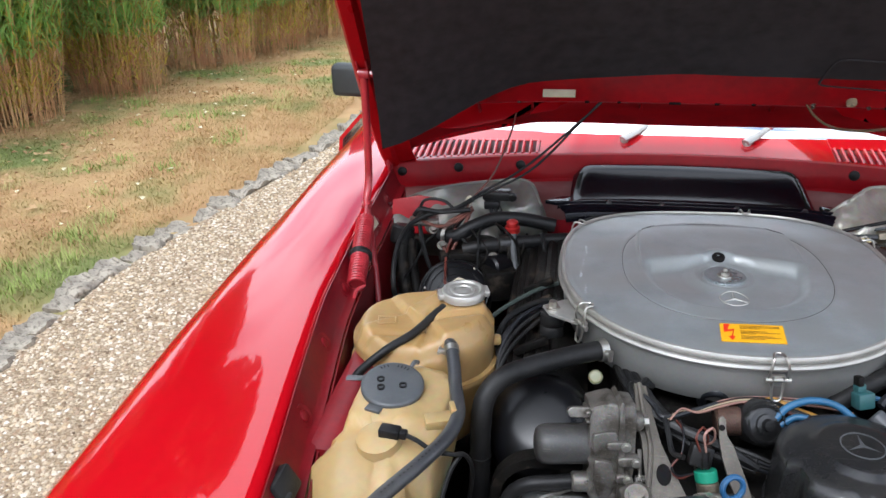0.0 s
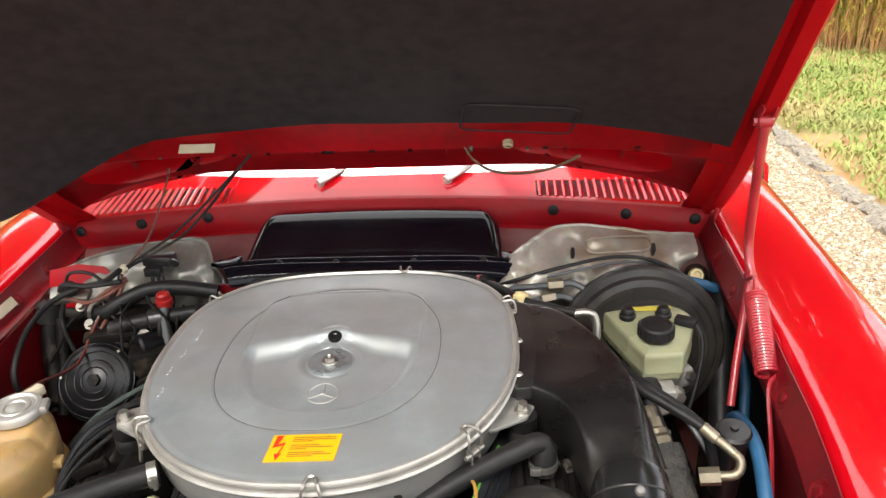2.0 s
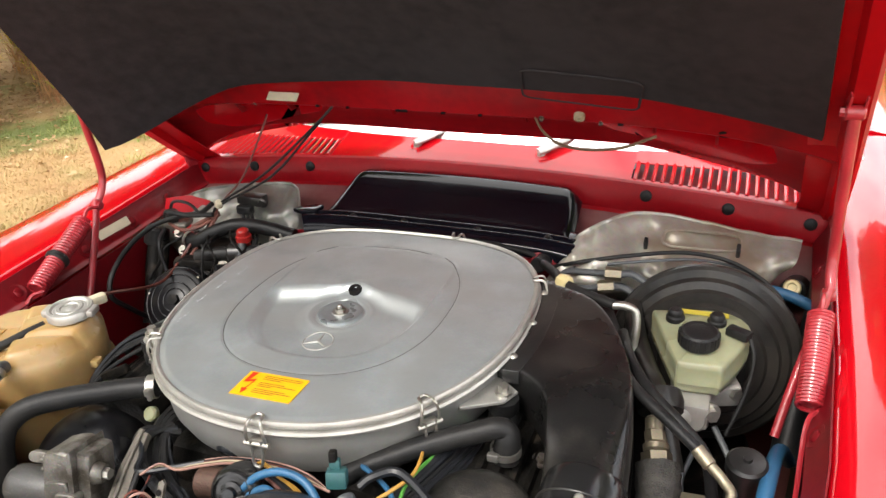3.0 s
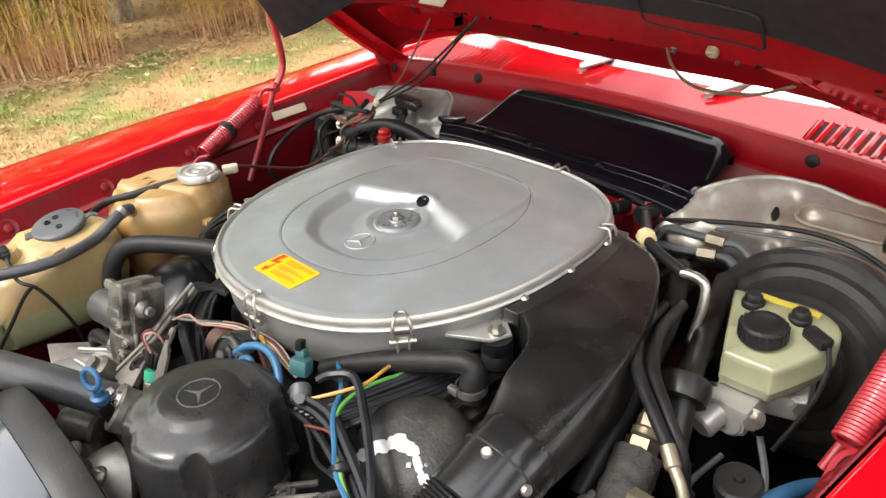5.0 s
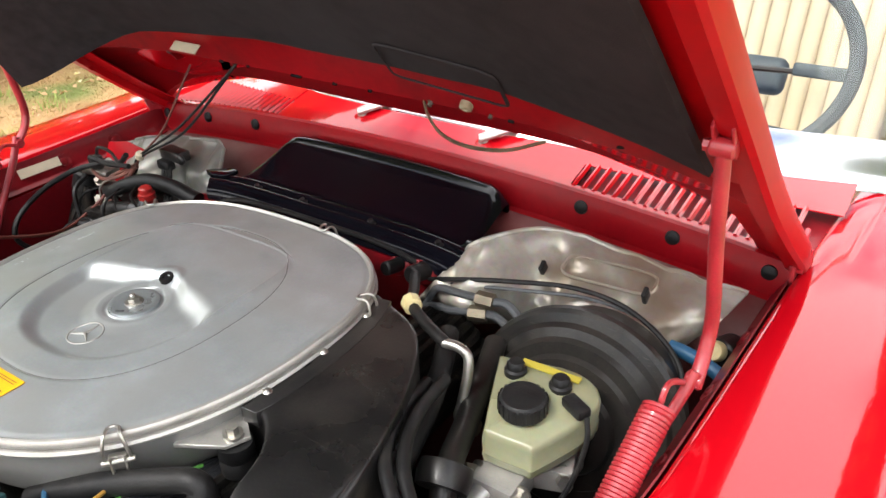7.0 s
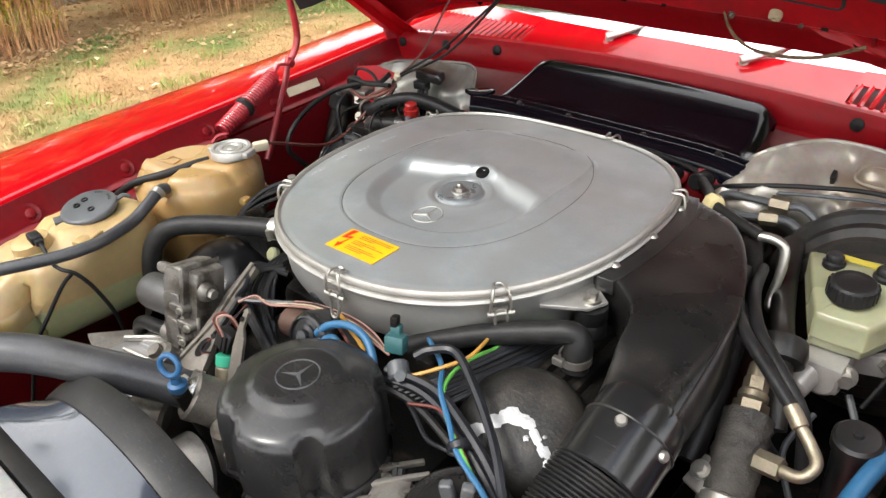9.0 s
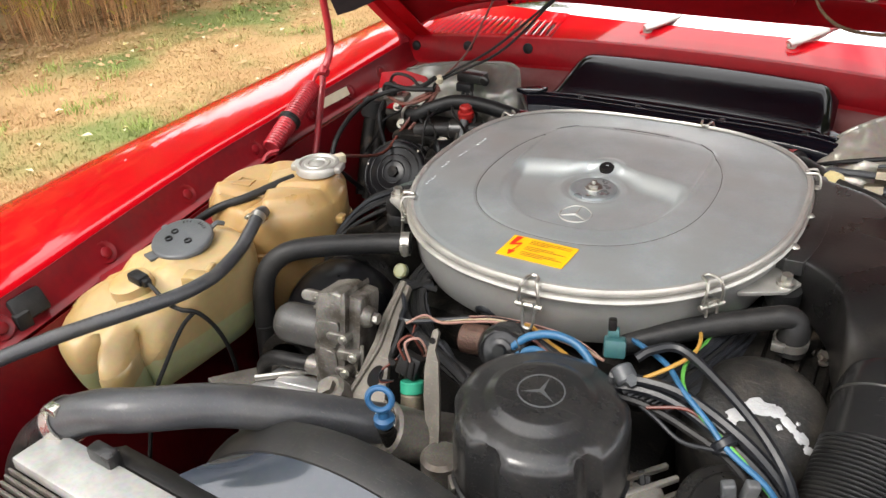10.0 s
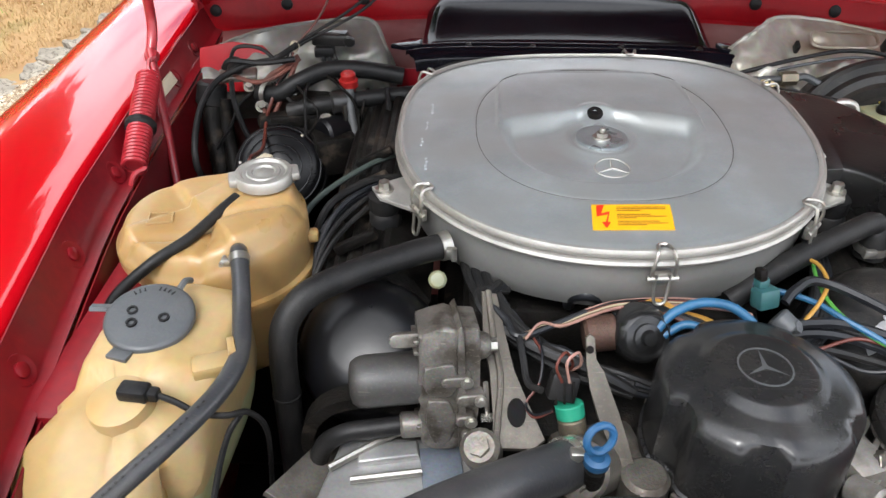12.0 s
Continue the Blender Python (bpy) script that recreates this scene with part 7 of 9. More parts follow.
for k, (p, q) in enumerate((((0.262, 0.262, 0.892), (0.296, 0.264, 0.893)), ((0.255, 0.255, 0.868), (0.285, 0.263, 0.870)))):
    pp = thing("brake_pipe", "steel pipe with a hexagonal union", "pipe", "bulkhead pipes")
    p, q = Vector(p), Vector(q)
    part("line", tube(B(), [p + Vector((-0.05, 0.0, -0.04)), p + Vector((-0.03, 0, -0.005)), p, q], 0.005, 8), GREYCAP, pp)
    part("union", cyl(B(), q - (q - p) * 0.15, q + (q - p).normalized() * 0.018, 0.010, seg=6), BRASS, pp)
    part("tail", tube(B(), [q + (q - p).normalized() * 0.014, q + Vector((0.035, 0.005, 0.0)), q + Vector((0.065, -0.004, -0.018)), q + Vector((0.075, -0.01, -0.05))], 0.0055, 8), GREYCAP, pp)
cable([(0.205, 0.285, 0.880), (0.25, 0.275, 0.900), (0.32, 0.285, 0.915), (0.40, 0.31, 0.918), (0.47, 0.315, 0.905), (0.53, 0.30, 0.868), (0.55, 0.26, 0.82)], 0.0032, RUBBER, "black line across the heat shield", "hose", 8)
cable([(0.21, 0.290, 0.874), (0.26, 0.280, 0.892), (0.34, 0.290, 0.906), (0.42, 0.318, 0.905), (0.49, 0.322, 0.890), (0.53, 0.31, 0.85)], 0.0024, GREYCAP, "grey line across the heat shield", "hose", 8)
for x, y, z in ((0.337, 0.345, 0.908), (0.468, 0.348, 0.912)):
    single("line_clip", box(B(), (x, y, z), (0.006, 0.014, 0.020), Matrix.Rotation(radians(30), 3, "X"), 0.002), RUBBER, "black rubber clip on the heat shield", "clip", "line clips")
for x, y, z, r in ((0.150, 0.296, 0.880, 0.013), (0.193, 0.294, 0.885, 0.016)):
    g = thing("bulkhead_grommet", "black hose stub in a red bulkhead collar", "grommet", "bulkhead grommets")
    part("collar", lathe(B(), [(r * 0.8, 0.006), (r * 1.15, 0.004), (r * 1.25, 0.0), (0, 0)], (x, y, z), (0.1, -0.9, 0.45), 26), RED_DULL, g, "red painted collar")
    part("stub", cyl(B(), (x, y, z), (x - 0.004, y - 0.030, z + 0.006), r * 0.75, seg=20, bevel=0.002), RUBBER, g)
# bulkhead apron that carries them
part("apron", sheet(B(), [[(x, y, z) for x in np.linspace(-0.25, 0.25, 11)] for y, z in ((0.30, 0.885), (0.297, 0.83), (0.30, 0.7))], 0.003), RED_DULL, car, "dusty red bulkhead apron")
cable([(0.295, 0.195, 0.885), (0.312, 0.16, 0.878), (0.335, 0.10, 0.868), (0.352, 0.03, 0.855), (0.365, -0.04, 0.83), (0.37, -0.10, 0.79)], 0.0125, RUBBER, "thick black hose beside the intake elbow", "hose", 14)
cable([(0.335, 0.235, 0.862), (0.350, 0.18, 0.848), (0.372, 0.11, 0.846), (0.396, 0.040, 0.850), (0.42, -0.02, 0.80)], 0.0135, SERVO, "grey steering shaft sleeve", "hose", 14)
single("steering_coupling", lathe(B(), [(0.008, -0.012), (0.026, -0.012), (0.028, 0.0), (0.026, 0.012), (0.008, 0.012)], (0.396, 0.036, 0.852), (0.2, -0.75, -0.5), 28), SERVO, "round grey steering coupling with drilled holes", "coupling")
h = thing("power_steering_hose", "black printed hose ending in a bent brass pipe", "hose", "steering hoses")
part("hose", tube(B(), [(0.325, 0.11, 0.885), (0.345, 0.035, 0.903), (0.372, -0.020, 0.907), (0.412, -0.055, 0.898), (0.445, -0.078, 0.886)], 0.0064, 12), RUBBER, h)
part("ferrule", cyl(B(), (0.442, -0.076, 0.887), (0.457, -0.088, 0.878), 0.0074, seg=14, bevel=0.001), BRASS, h)
part("pipe_end", tube(B(), [(0.455, -0.086, 0.879), (0.470, -0.096, 0.870), (0.479, -0.108, 0.864), (0.472, -0.119, 0.855), (0.452, -0.116, 0.849)], 0.0056, 10), BRASS, h)
h = thing("power_steering_hose", "black rubber hose beside the printed one", "hose", "steering hoses")
part("hose", tube(B(), [(0.338, 0.125, 0.884), (0.357, 0.048, 0.900), (0.385, -0.010, 0.902), (0.424, -0.046, 0.890), (0.452, -0.064, 0.868), (0.464, -0.074, 0.82)], 0.0066, 12), RUBBER, h)
vp = thing("pressure_valve", "brass and steel valve on a rough black hose", "valve")
bm = B()
cyl(bm, (0.394, -0.012, 0.866), (0.397, -0.028, 0.857), 0.010, seg=14, bevel=0.002)
cyl(bm, (0.397, -0.026, 0.858), (0.400, -0.036, 0.851), 0.012, seg=6)
cyl(bm, (0.400, -0.036, 0.851), (0.402, -0.046, 0.845), 0.0145, seg=12, bevel=0.003)
cyl(bm, (0.402, -0.046, 0.845), (0.405, -0.058, 0.836), 0.017, seg=6)
part("valve_body", bm, BRASS, vp)
bm = B()
tube(bm, [Vector((0.405, -0.056, 0.837)).lerp(Vector((0.418, -0.125, 0.795)), f / 40) for f in range(41)], 0.0235, 40, raw=True)
for v in bm.verts:
    v.co += Vector((noise.noise(v.co * 160), 0, noise.noise(v.co * 130 + Vector((5, 0, 0))))) * 0.0022
part("rough_hose", bm, mat("cracked_dusty_rubber", (0.045, 0.041, 0.036), 0.7, var=0.5, scale=60, bump=0.8, wear=0.5, dust=(0.13, 0.115, 0.095)), vp, "cracked dusty rubber sleeve")
part("end_sleeve", cyl(B(), (0.418, -0.125, 0.795), (0.43, -0.19, 0.755), 0.0245, seg=28, bevel=0.003), LIGHTCAST, vp)
part("strap", box(B(), (0.396, -0.124, 0.808), (0.026, 0.034, 0.008), Matrix.Rotation(radians(-20), 3, "Z") @ Matrix.Rotation(radians(35), 3, "X"), 0.003), LIGHTCAST, vp)
part("strap_bolt", bolt(B(), (0.392, -0.124, 0.813), (-0.2, -0.5, 0.8), 0.006, 0.006), STEEL, vp)
part("side_nut", cyl(B(), (0.434, -0.113, 0.846), (0.456, -0.116, 0.850), 0.0105, seg=6), BRASS, vp)
sc = thing("screw_cap_reservoir", "small black reservoir with a round screw cap low beside the wing", "reservoir")
part("body", cyl(B(), (0.495, -0.022, 0.74), (0.494, -0.036, 0.841), 0.0185, seg=24, bevel=0.004), PLASTIC, sc)
part("cap", lathe(B(), [(0, 0.013), (0.004, 0.013), (0.005, 0.010), (0.0185, 0.009), (0.0215, 0.006), (0.0215, -0.006), (0, -0.006)], (0.494, -0.036, 0.843), (0.0, -0.15, 1), 30), PLASTIC, sc)
cable([(0.505, 0.345, 0.856), (0.530, 0.342, 0.855), (0.560, 0.338, 0.848), (0.588, 0.332, 0.833), (0.602, 0.300, 0.800), (0.604, 0.24, 0.74), (0.59, 0.18, 0.68)], 0.0085, BLUEHOSE, "blue hose from the check valve into the wheel housing", "hose", 12)
cable([(0.560, 0.16, 0.70), (0.545, 0.11, 0.755), (0.530, 0.04, 0.806), (0.516, -0.05, 0.840), (0.506, -0.12, 0.83), (0.50, -0.17, 0.79)], 0.0085, BLUEHOSE, "blue hose rising beside the small reservoir", "hose", 12)
part("yellow_cap", lathe(B(), [(0, 0.010), (0.006, 0.010), (0.007, 0.014), (0.0105, 0.0145), (0.0128, 0.011), (0.0128, -0.004), (0, -0.004)], (0.550, 0.378, 0.846), (-0.1, -0.8, 0.5), 26), PALEYELLOW, bs, "pale yellow check valve cap")
part("check_valve", cyl(B(), (0.552, 0.385, 0.836), (0.562, 0.42, 0.828), 0.02, seg=18, bevel=0.003), PLASTIC, bs)
single("wing_duct", tube(B(), [(0.592, 0.385, 0.868), (0.588, 0.355, 0.845), (0.578, 0.30, 0.795), (0.566, 0.24, 0.74), (0.555, 0.18, 0.68)], 0.0185, 16), RUBBER, "black ribbed duct beside the brake servo", "duct")
for pts, r in (([(0.414, 0.035, 0.76), (0.405, 0.03, 0.74), (0.415, 0.05, 0.70)], 0.004), ([(0.46, 0.09, 0.79), (0.485, 0.06, 0.76), (0.50, 0.0, 0.745), (0.48, -0.03, 0.78)], 0.004), ([(0.44, 0.05, 0.78), (0.43, 0.0, 0.76), (0.46, -0.05, 0.74)], 0.0035)):
    cable(pts, r, GREYCAP, "thin brake line under the master cylinder", "pipe")
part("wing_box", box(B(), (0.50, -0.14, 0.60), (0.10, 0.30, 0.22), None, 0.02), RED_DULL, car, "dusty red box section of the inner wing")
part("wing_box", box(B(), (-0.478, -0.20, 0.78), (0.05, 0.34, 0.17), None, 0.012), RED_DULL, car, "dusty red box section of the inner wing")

# ---- radiator, fan shroud, top hose ----
rad = thing("radiator", "radiator with a worn pale metal top tank and dark fins", "radiator")
part("top_plate", box(B(), (0.02, -0.576, 0.866), (0.64, 0.044, 0.014), Matrix.Rotation(radians(-4), 3, "X"), 0.003), WHITEWASH, rad)
part("core", box(B(), (0.02, -0.590, 0.64), (0.62, 0.03, 0.44)), GREASE, rad)
for k in range(5):
    part("fin_strip", box(B(), (0.02, -0.602 - 0.005 * k, 0.862 - 0.003 * k), (0.64, 0.003, 0.008), None, 0.001), CAST, rad)
part("rubber_seal", tube(B(), [(-0.30, -0.631, 0.853), (0.0, -0.634, 0.853), (0.32, -0.631, 0.853)], 0.007, 10), RUBBER, rad, "black rubber seal strip")
for x in (-0.155, -0.105, -0.1, 0.0, 0.1, 0.2):
    part("slot", box(B(), (x, -0.572, 0.8735), (0.008, 0.004, 0.0016)), DARK, rad)
part("clip", box(B(), (-0.225, -0.556, 0.874), (0.030, 0.014, 0.022), None, 0.003), PLASTIC, rad, "black plastic retaining clip")
fs = thing("fan_shroud", "dark plastic fan shroud behind the radiator", "fan shroud")
FC = Vector((-0.025, 0, 0.655))
bm = B()
rows = []
for y, r in ((-0.480, 0.2265), (-0.479, 0.2300), (-0.474, 0.2325), (-0.462, 0.2355), (-0.450, 0.2362), (-0.444, 0.2350), (-0.442, 0.230), (-0.442, 0.21)):
    rows.append([FC + Vector((r * math.cos(a), y, r * math.sin(a))) for a in np.linspace(-0.1, math.pi + 0.1, 65)])
sheet(bm, rows, 0.003)
part("ring", bm, SHROUDBAND, fs, "broad matt black shroud band")
bm = B()
rows = []
for f in np.linspace(0, 1, 9):
    row = []
    for a in np.linspace(1.02, math.pi - 1.02, 57):
        arc = FC + Vector((0.2285 * math.cos(a), -0.480, 0.2285 * math.sin(a)))
        flat = Vector((FC.x + 0.275 * math.cos(a), -0.531, 0.8580 - 0.006 * max(0, abs(math.cos(a)) - 0.4)))
        row.append(flat.lerp(arc, f) + Vector((0, 0, 0.002 * math.sin(math.pi * f))))
    rows.append(row)
panel = part("throat_panel", sheet(bm, rows, 0.003), SHROUD, fs, "smooth dark throat panel towards the radiator")
bm = B()
sheet(bm, [[(x, y, z) for x in np.linspace(-0.24, 0.32, 15)] for y, z in ((-0.5535, 0.858), (-0.550, 0.866), (-0.543, 0.866), (-0.536, 0.861), (-0.528, 0.856), (-0.523, 0.846), (-0.520, 0.60))], 0.003)
part("front_lip", bm, SHROUDBAND, panel, "matt black front lip")
part("fan_boss", cyl(B(), (0.03, -0.50, 0.60), (0.03, -0.44, 0.60), 0.06, seg=28, bevel=0.008), GREASE, fs)
rh = thing("radiator_hose", "thick black rubber top radiator hose", "hose")
part("hose", tube(B(), [(-0.306, -0.547, 0.867), (-0.295, -0.5425, 0.875), (-0.278, -0.536, 0.884), (-0.255, -0.527, 0.891), (-0.225, -0.512, 0.893), (-0.178, -0.470, 0.885), (-0.130, -0.427, 0.863), (-0.090, -0.390, 0.840), (-0.050, -0.360, 0.822)], 0.0204, 22), DUSTYHOSE, rh)
for p, a, r in (((-0.297, -0.5435, 0.8735), (0.76, 0.30, 0.58), 0.0220), ((-0.062, -0.369, 0.827), (0.75, 0.6, -0.35), 0.0222)):
    bm = B()
    lathe(bm, [(r - 0.001, -0.006), (r + 0.0012, -0.006), (r + 0.0012, 0.006), (r - 0.001, 0.006)], p, a, 30)
    box(bm, Vector(p) + Vector((0.004, -0.008, r)), (0.014, 0.010, 0.010), None, 0.002)
    part("hose_clamp", bm, CLAMP, rh, "bright worm-drive hose clamp")
part("radiator_neck", tube(B(), [(-0.300, -0.545, 0.871), (-0.318, -0.552, 0.857), (-0.335, -0.562, 0.838), (-0.350, -0.575, 0.80), (-0.352, -0.585, 0.74)], 0.0195, 20), PLASTIC, rh, "black radiator neck")
# accessories low in front of the block
lo = thing("alternator", "grimy alternator and pulleys low in the engine bay", "alternator")
bm = B()
cyl(bm, (-0.20, -0.40, 0.72), (-0.20, -0.28, 0.72), 0.065, seg=30, bevel=0.01)
part("case", bm, CAST, lo)
bm = B()
prism(bm, [(-0.275, -0.405), (-0.15, -0.40), (-0.125, -0.340), (-0.150, -0.312), (-0.255, -0.308)], 0.770, 0.785, 0.004)
part("top_bracket", bm, BAREALU, lo, "bare aluminium alternator top")
part("tie_rod", tube(B(), [(-0.262, -0.350, 0.790), (-0.225, -0.325, 0.793), (-0.190, -0.305, 0.797)], 0.0036, 8), STEEL, lo, "threaded steel rod")
# bluish reflection on the bare casting, put in as a coloured plate
part("reflection_band", box(B(), (-0.165, -0.347, 0.786), (0.036, 0.05, 0.006), Matrix.Rotation(radians(8), 3, "Z"), 0.002), mat("grey_blue_reflection", (0.22, 0.25, 0.30), 0.3, 0.4, var=0.3, scale=40, wear=0.4), lo, "grey-blue reflection painted as a band")
part("cast_step", prism(B(), [(-0.238, -0.345), (-0.185, -0.335), (-0.188, -0.318), (-0.240, -0.322)], 0.783, 0.792, 0.003), BAREALU, lo)
part("long_bolt", cyl(B(), (-0.242, -0.362, 0.790), (-0.182, -0.352, 0.791), 0.0035, seg=8), STEEL, lo)
part("side_plate", prism(B(), [(-0.035, -0.03), (0.02, -0.045), (0.03, 0.05), (0.012, 0.058)], -0.003, 0.003, 0.001, Matrix.Translation((-0.282, -0.345, 0.770)) @ Matrix.Rotation(radians(28), 4, "Y")), CAST, lo)
part("pulley_nut", cyl(B(), (-0.122, -0.372, 0.79), (-0.122, -0.372, 0.82), 0.016, seg=18, bevel=0.004), CAST, lo)
for k in range(3):
    part("drive_belt", tube(B(), [(0.17 + 0.006 * k, -0.30, 0.82 - 0.004 * k), (0.20 + 0.006 * k, -0.35, 0.76), (0.215 + 0.006 * k, -0.40, 0.68)], 0.004, 6), RUBBER, lo)
bm = B()
box(bm, (0.185, -0.33, 0.79), (0.04, 0.06, 0.05), Matrix.Rotation(radians(20), 3, "Z"), 0.012)
box(bm, (0.14, -0.42, 0.77), (0.05, 0.04, 0.05), Matrix.Rotation(radians(-20), 3, "Z"), 0.012)
cyl(bm, (0.17, -0.36, 0.80), (0.185, -0.385, 0.81), 0.012, seg=14, bevel=0.003)
part("front_casting", bm, LIGHTCAST, lo)
fc = random.Random(5)
for k in range(14):
    x, y, z = fc.uniform(0.12, 0.24), fc.uniform(-0.43, -0.30), fc.uniform(0.76, 0.81)
    part("front_lug", cyl(B(), (x, y, z), (x + fc.uniform(-0.01, 0.01), y - 0.012, z + 0.014), fc.uniform(0.005, 0.011), seg=fc.choice((6, 14)), bevel=0.001), fc.choice((CAST, CAST, GREASE)), lo)
for k in range(5):
    part("rib_line", box(B(), (0.165 + 0.012 * k, -0.31 - 0.006 * k, 0.818 - 0.004 * k), (0.005, 0.075, 0.006), Matrix.Rotation(radians(-40), 3, "Z"), 0.001), LIGHTCAST if k % 2 else CAST, lo)
# plain dark boxes added to fill the depth of the bay, not real parts
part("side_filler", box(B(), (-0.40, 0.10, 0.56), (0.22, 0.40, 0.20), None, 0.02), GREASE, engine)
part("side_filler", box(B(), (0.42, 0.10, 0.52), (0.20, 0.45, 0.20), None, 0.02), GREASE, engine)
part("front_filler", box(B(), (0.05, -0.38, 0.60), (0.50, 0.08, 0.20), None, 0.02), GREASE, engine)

# ---- windscreen, wipers, mirrors, cabin ----
ws = new("windscreen")
ws.parent = car
bm = B()
rows = []
for t in np.linspace(0, 1, 6):
    rows.append([(x * (1 - 0.10 * t), cowl_back(x) + 0.020 + 0.50 * t, cowl_z(x) + 0.026 + 0.37 * t - 0.01 * abs(x)) for x in np.linspace(-0.66, 0.66, 33)])
gl = part("glass", sheet(bm, rows, 0.005), GLASS, ws)
gl.visible_shadow = False
bm = B()
sheet(bm, [[(x * (1 - 0.10 * t), cowl_back(x) + 0.004 + 0.50 * t, cowl_z(x) + 0.020 + 0.37 * t - 0.01 * abs(x) + dz) for x in np.linspace(-0.66, 0.66, 41)] for t, dz in ((0.0, 0.0), (0.012, 0.008), (0.03, 0.011), (0.10, 0.012), (0.125, 0.010), (0.13, 0.0))], 0.002)
part("trim_strip", bm, FILMCHROME, ws, "broad bright trim along the glass's lower edge")
for t, r in ((1.0, 0.013),):
    part("chrome_strip", tube(B(), [(x * (1 - 0.10 * t), cowl_back(x) + 0.016 + 0.50 * t, cowl_z(x) + 0.026 + 0.37 * t - 0.01 * abs(x)) for x in np.linspace(-0.66, 0.66, 25)], r, 8, raw=True, flat=0.7), CHROME, ws, "bright chrome windscreen surround")
for s in (-1, 1):
    part("pillar", tube(B(), [(s * 0.66, cowl_back(0.66) + 0.018, cowl_z(0.66)), (s * 0.60, cowl_back(0.66) + 0.52, cowl_z(0.66) + 0.39)], 0.016, 10), CHROME, ws)
for x in (-0.117, 0.124):
    w = new("wiper")
    w.parent = car
    bm = B()
    lathe(bm, [(0.022, 0), (0.020, 0.004), (0.012, 0.008), (0, 0.009)], (x, 0.552, 0.958), (0, -0.2, 1), 22)
    part("spindle_boss", bm, RED, w)
    bm = B()
    cyl(bm, (x, 0.548, 0.953), (x, 0.548, 0.972), 0.0085, 0.0075, seg=16, bevel=0.002)
    tube(bm, [(x - 0.004, 0.543, 0.971), (x + 0.012, 0.556, 0.977), (x + 0.030, 0.572, 0.983), (x + 0.044, 0.586, 0.989)], 0.0095, 12, radius=lambda f: 0.75 + 0.35 * math.sin(math.pi * min(1, f + 0.25)), flat=0.62)
    part("spindle_cap", bm, ALU_RIM, w, "pale grey wiper spindle cap")
    part("arm", tube(B(), [(x + 0.04, 0.582, 0.987), (x + 0.07, 0.612, 0.999), (x + 0.11, 0.67, 1.025), (x + 0.15, 0.73, 1.06)], 0.0040, 8), RED_SPRING, w)
    part("blade", tube(B(), [(x + 0.13, 0.72, 1.062), (x + 0.24, 0.74, 1.075), (x + 0.38, 0.77, 1.075)], 0.004, 6), RUBBER, w)
for s in (-1, 1):
    mr = new("door_mirror")
    mr.parent = car
    bm = B()
    box(bm, (s * 0.832, 1.0, 0.990), (0.10, 0.05, 0.088), Matrix.Rotation(radians(s * 8), 3, "Z"), 0.016, 4)
    part("shell", bm, CHROME if s > 0 else DASH, mr)
    part("foot", tube(B(), [(s * 0.79, 1.03, 0.965), (s * 0.77, 1.05, 0.935), (s * 0.76, 1.06, 0.915)], 0.018, 12), CHROME, mr)
bm = B()
sheet(bm, [[(x, y, z - 0.02 * (x / 0.6) ** 2) for x in np.linspace(-0.63, 0.63, 17)] for y, z in ((0.70, 0.90), (0.82, 0.90), (1.0, 0.90), (1.10, 0.885), (1.12, 0.80), (1.08, 0.6))], 0.004)
part("dashboard", bm, DASH, car, "dark dashboard behind the windscreen")
part("cabin_floor", box(B(), (0, 1.75, 0.35), (1.35, 1.4, 0.02)), LEATHER, car)
part("cabin_back", box(B(), (0, 2.35, 0.72), (1.35, 0.05, 0.72), None, 0.02), LEATHER, car, "cream trimmed panel behind the seats")
for s in (-1, 1):
    rows = []
    for y in np.linspace(0.95, 2.42, 9):
        rows.append([(s * 0.66, y, 0.915), (s * 0.70, y, 0.925), (s * 0.80, y, 0.905), (s * 0.86, y, 0.84), (s * 0.875, y, 0.70), (s * 0.85, y, 0.45), (s * 0.82, y, 0.27)])
    part("door", sheet(B(), rows, 0.01), RED, car)
    part("door_trim", box(B(), (s * 0.66, 1.70, 0.63), (0.02, 1.4, 0.55), None, 0.004), LEATHER, car)


def seat(x):
    st = thing("seat", "cream pleated leather car seat with a headrest", "seat", "front seats")
    for i in range(9):
        bm = B()
        u = -0.20 + 0.05 * i
        box(bm, (x + u, 1.95, 0.76), (0.052, 0.09, 0.56), Matrix.Rotation(radians(-14), 3, "X"), 0.020, 3)
        part("back_pleat", bm, LEATHER, st)
    part("cushion", box(B(), (x, 1.68, 0.50), (0.48, 0.50, 0.14), None, 0.04, 3), LEATHER, st)
    part("headrest", box(B(), (x, 2.03, 1.13), (0.30, 0.09, 0.19), Matrix.Rotation(radians(-10), 3, "X"), 0.03, 3), LEATHER, st)


seat(0.34)
seat(-0.34)
sw = new("steering_wheel")
sw.parent = car
sw["label"] = "dark padded steering wheel with a wide centre pad"
part("rim", ringtube(B(), (0.34, 1.32, 0.93), 0.19, 0.016, (0, -0.9, 0.42), 48), DASH, sw)
part("pad", box(B(), (0.34, 1.34, 0.90), (0.12, 0.05, 0.08), Matrix.Rotation(radians(-25), 3, "X"), 0.02, 3), DASH, sw)
for s in (-1, 1):
    part("spoke", box(B(), (0.34 + s * 0.13, 1.33, 0.925), (0.12, 0.015, 0.028), Matrix.Rotation(radians(-25), 3, "X"), 0.006), DASH, sw)

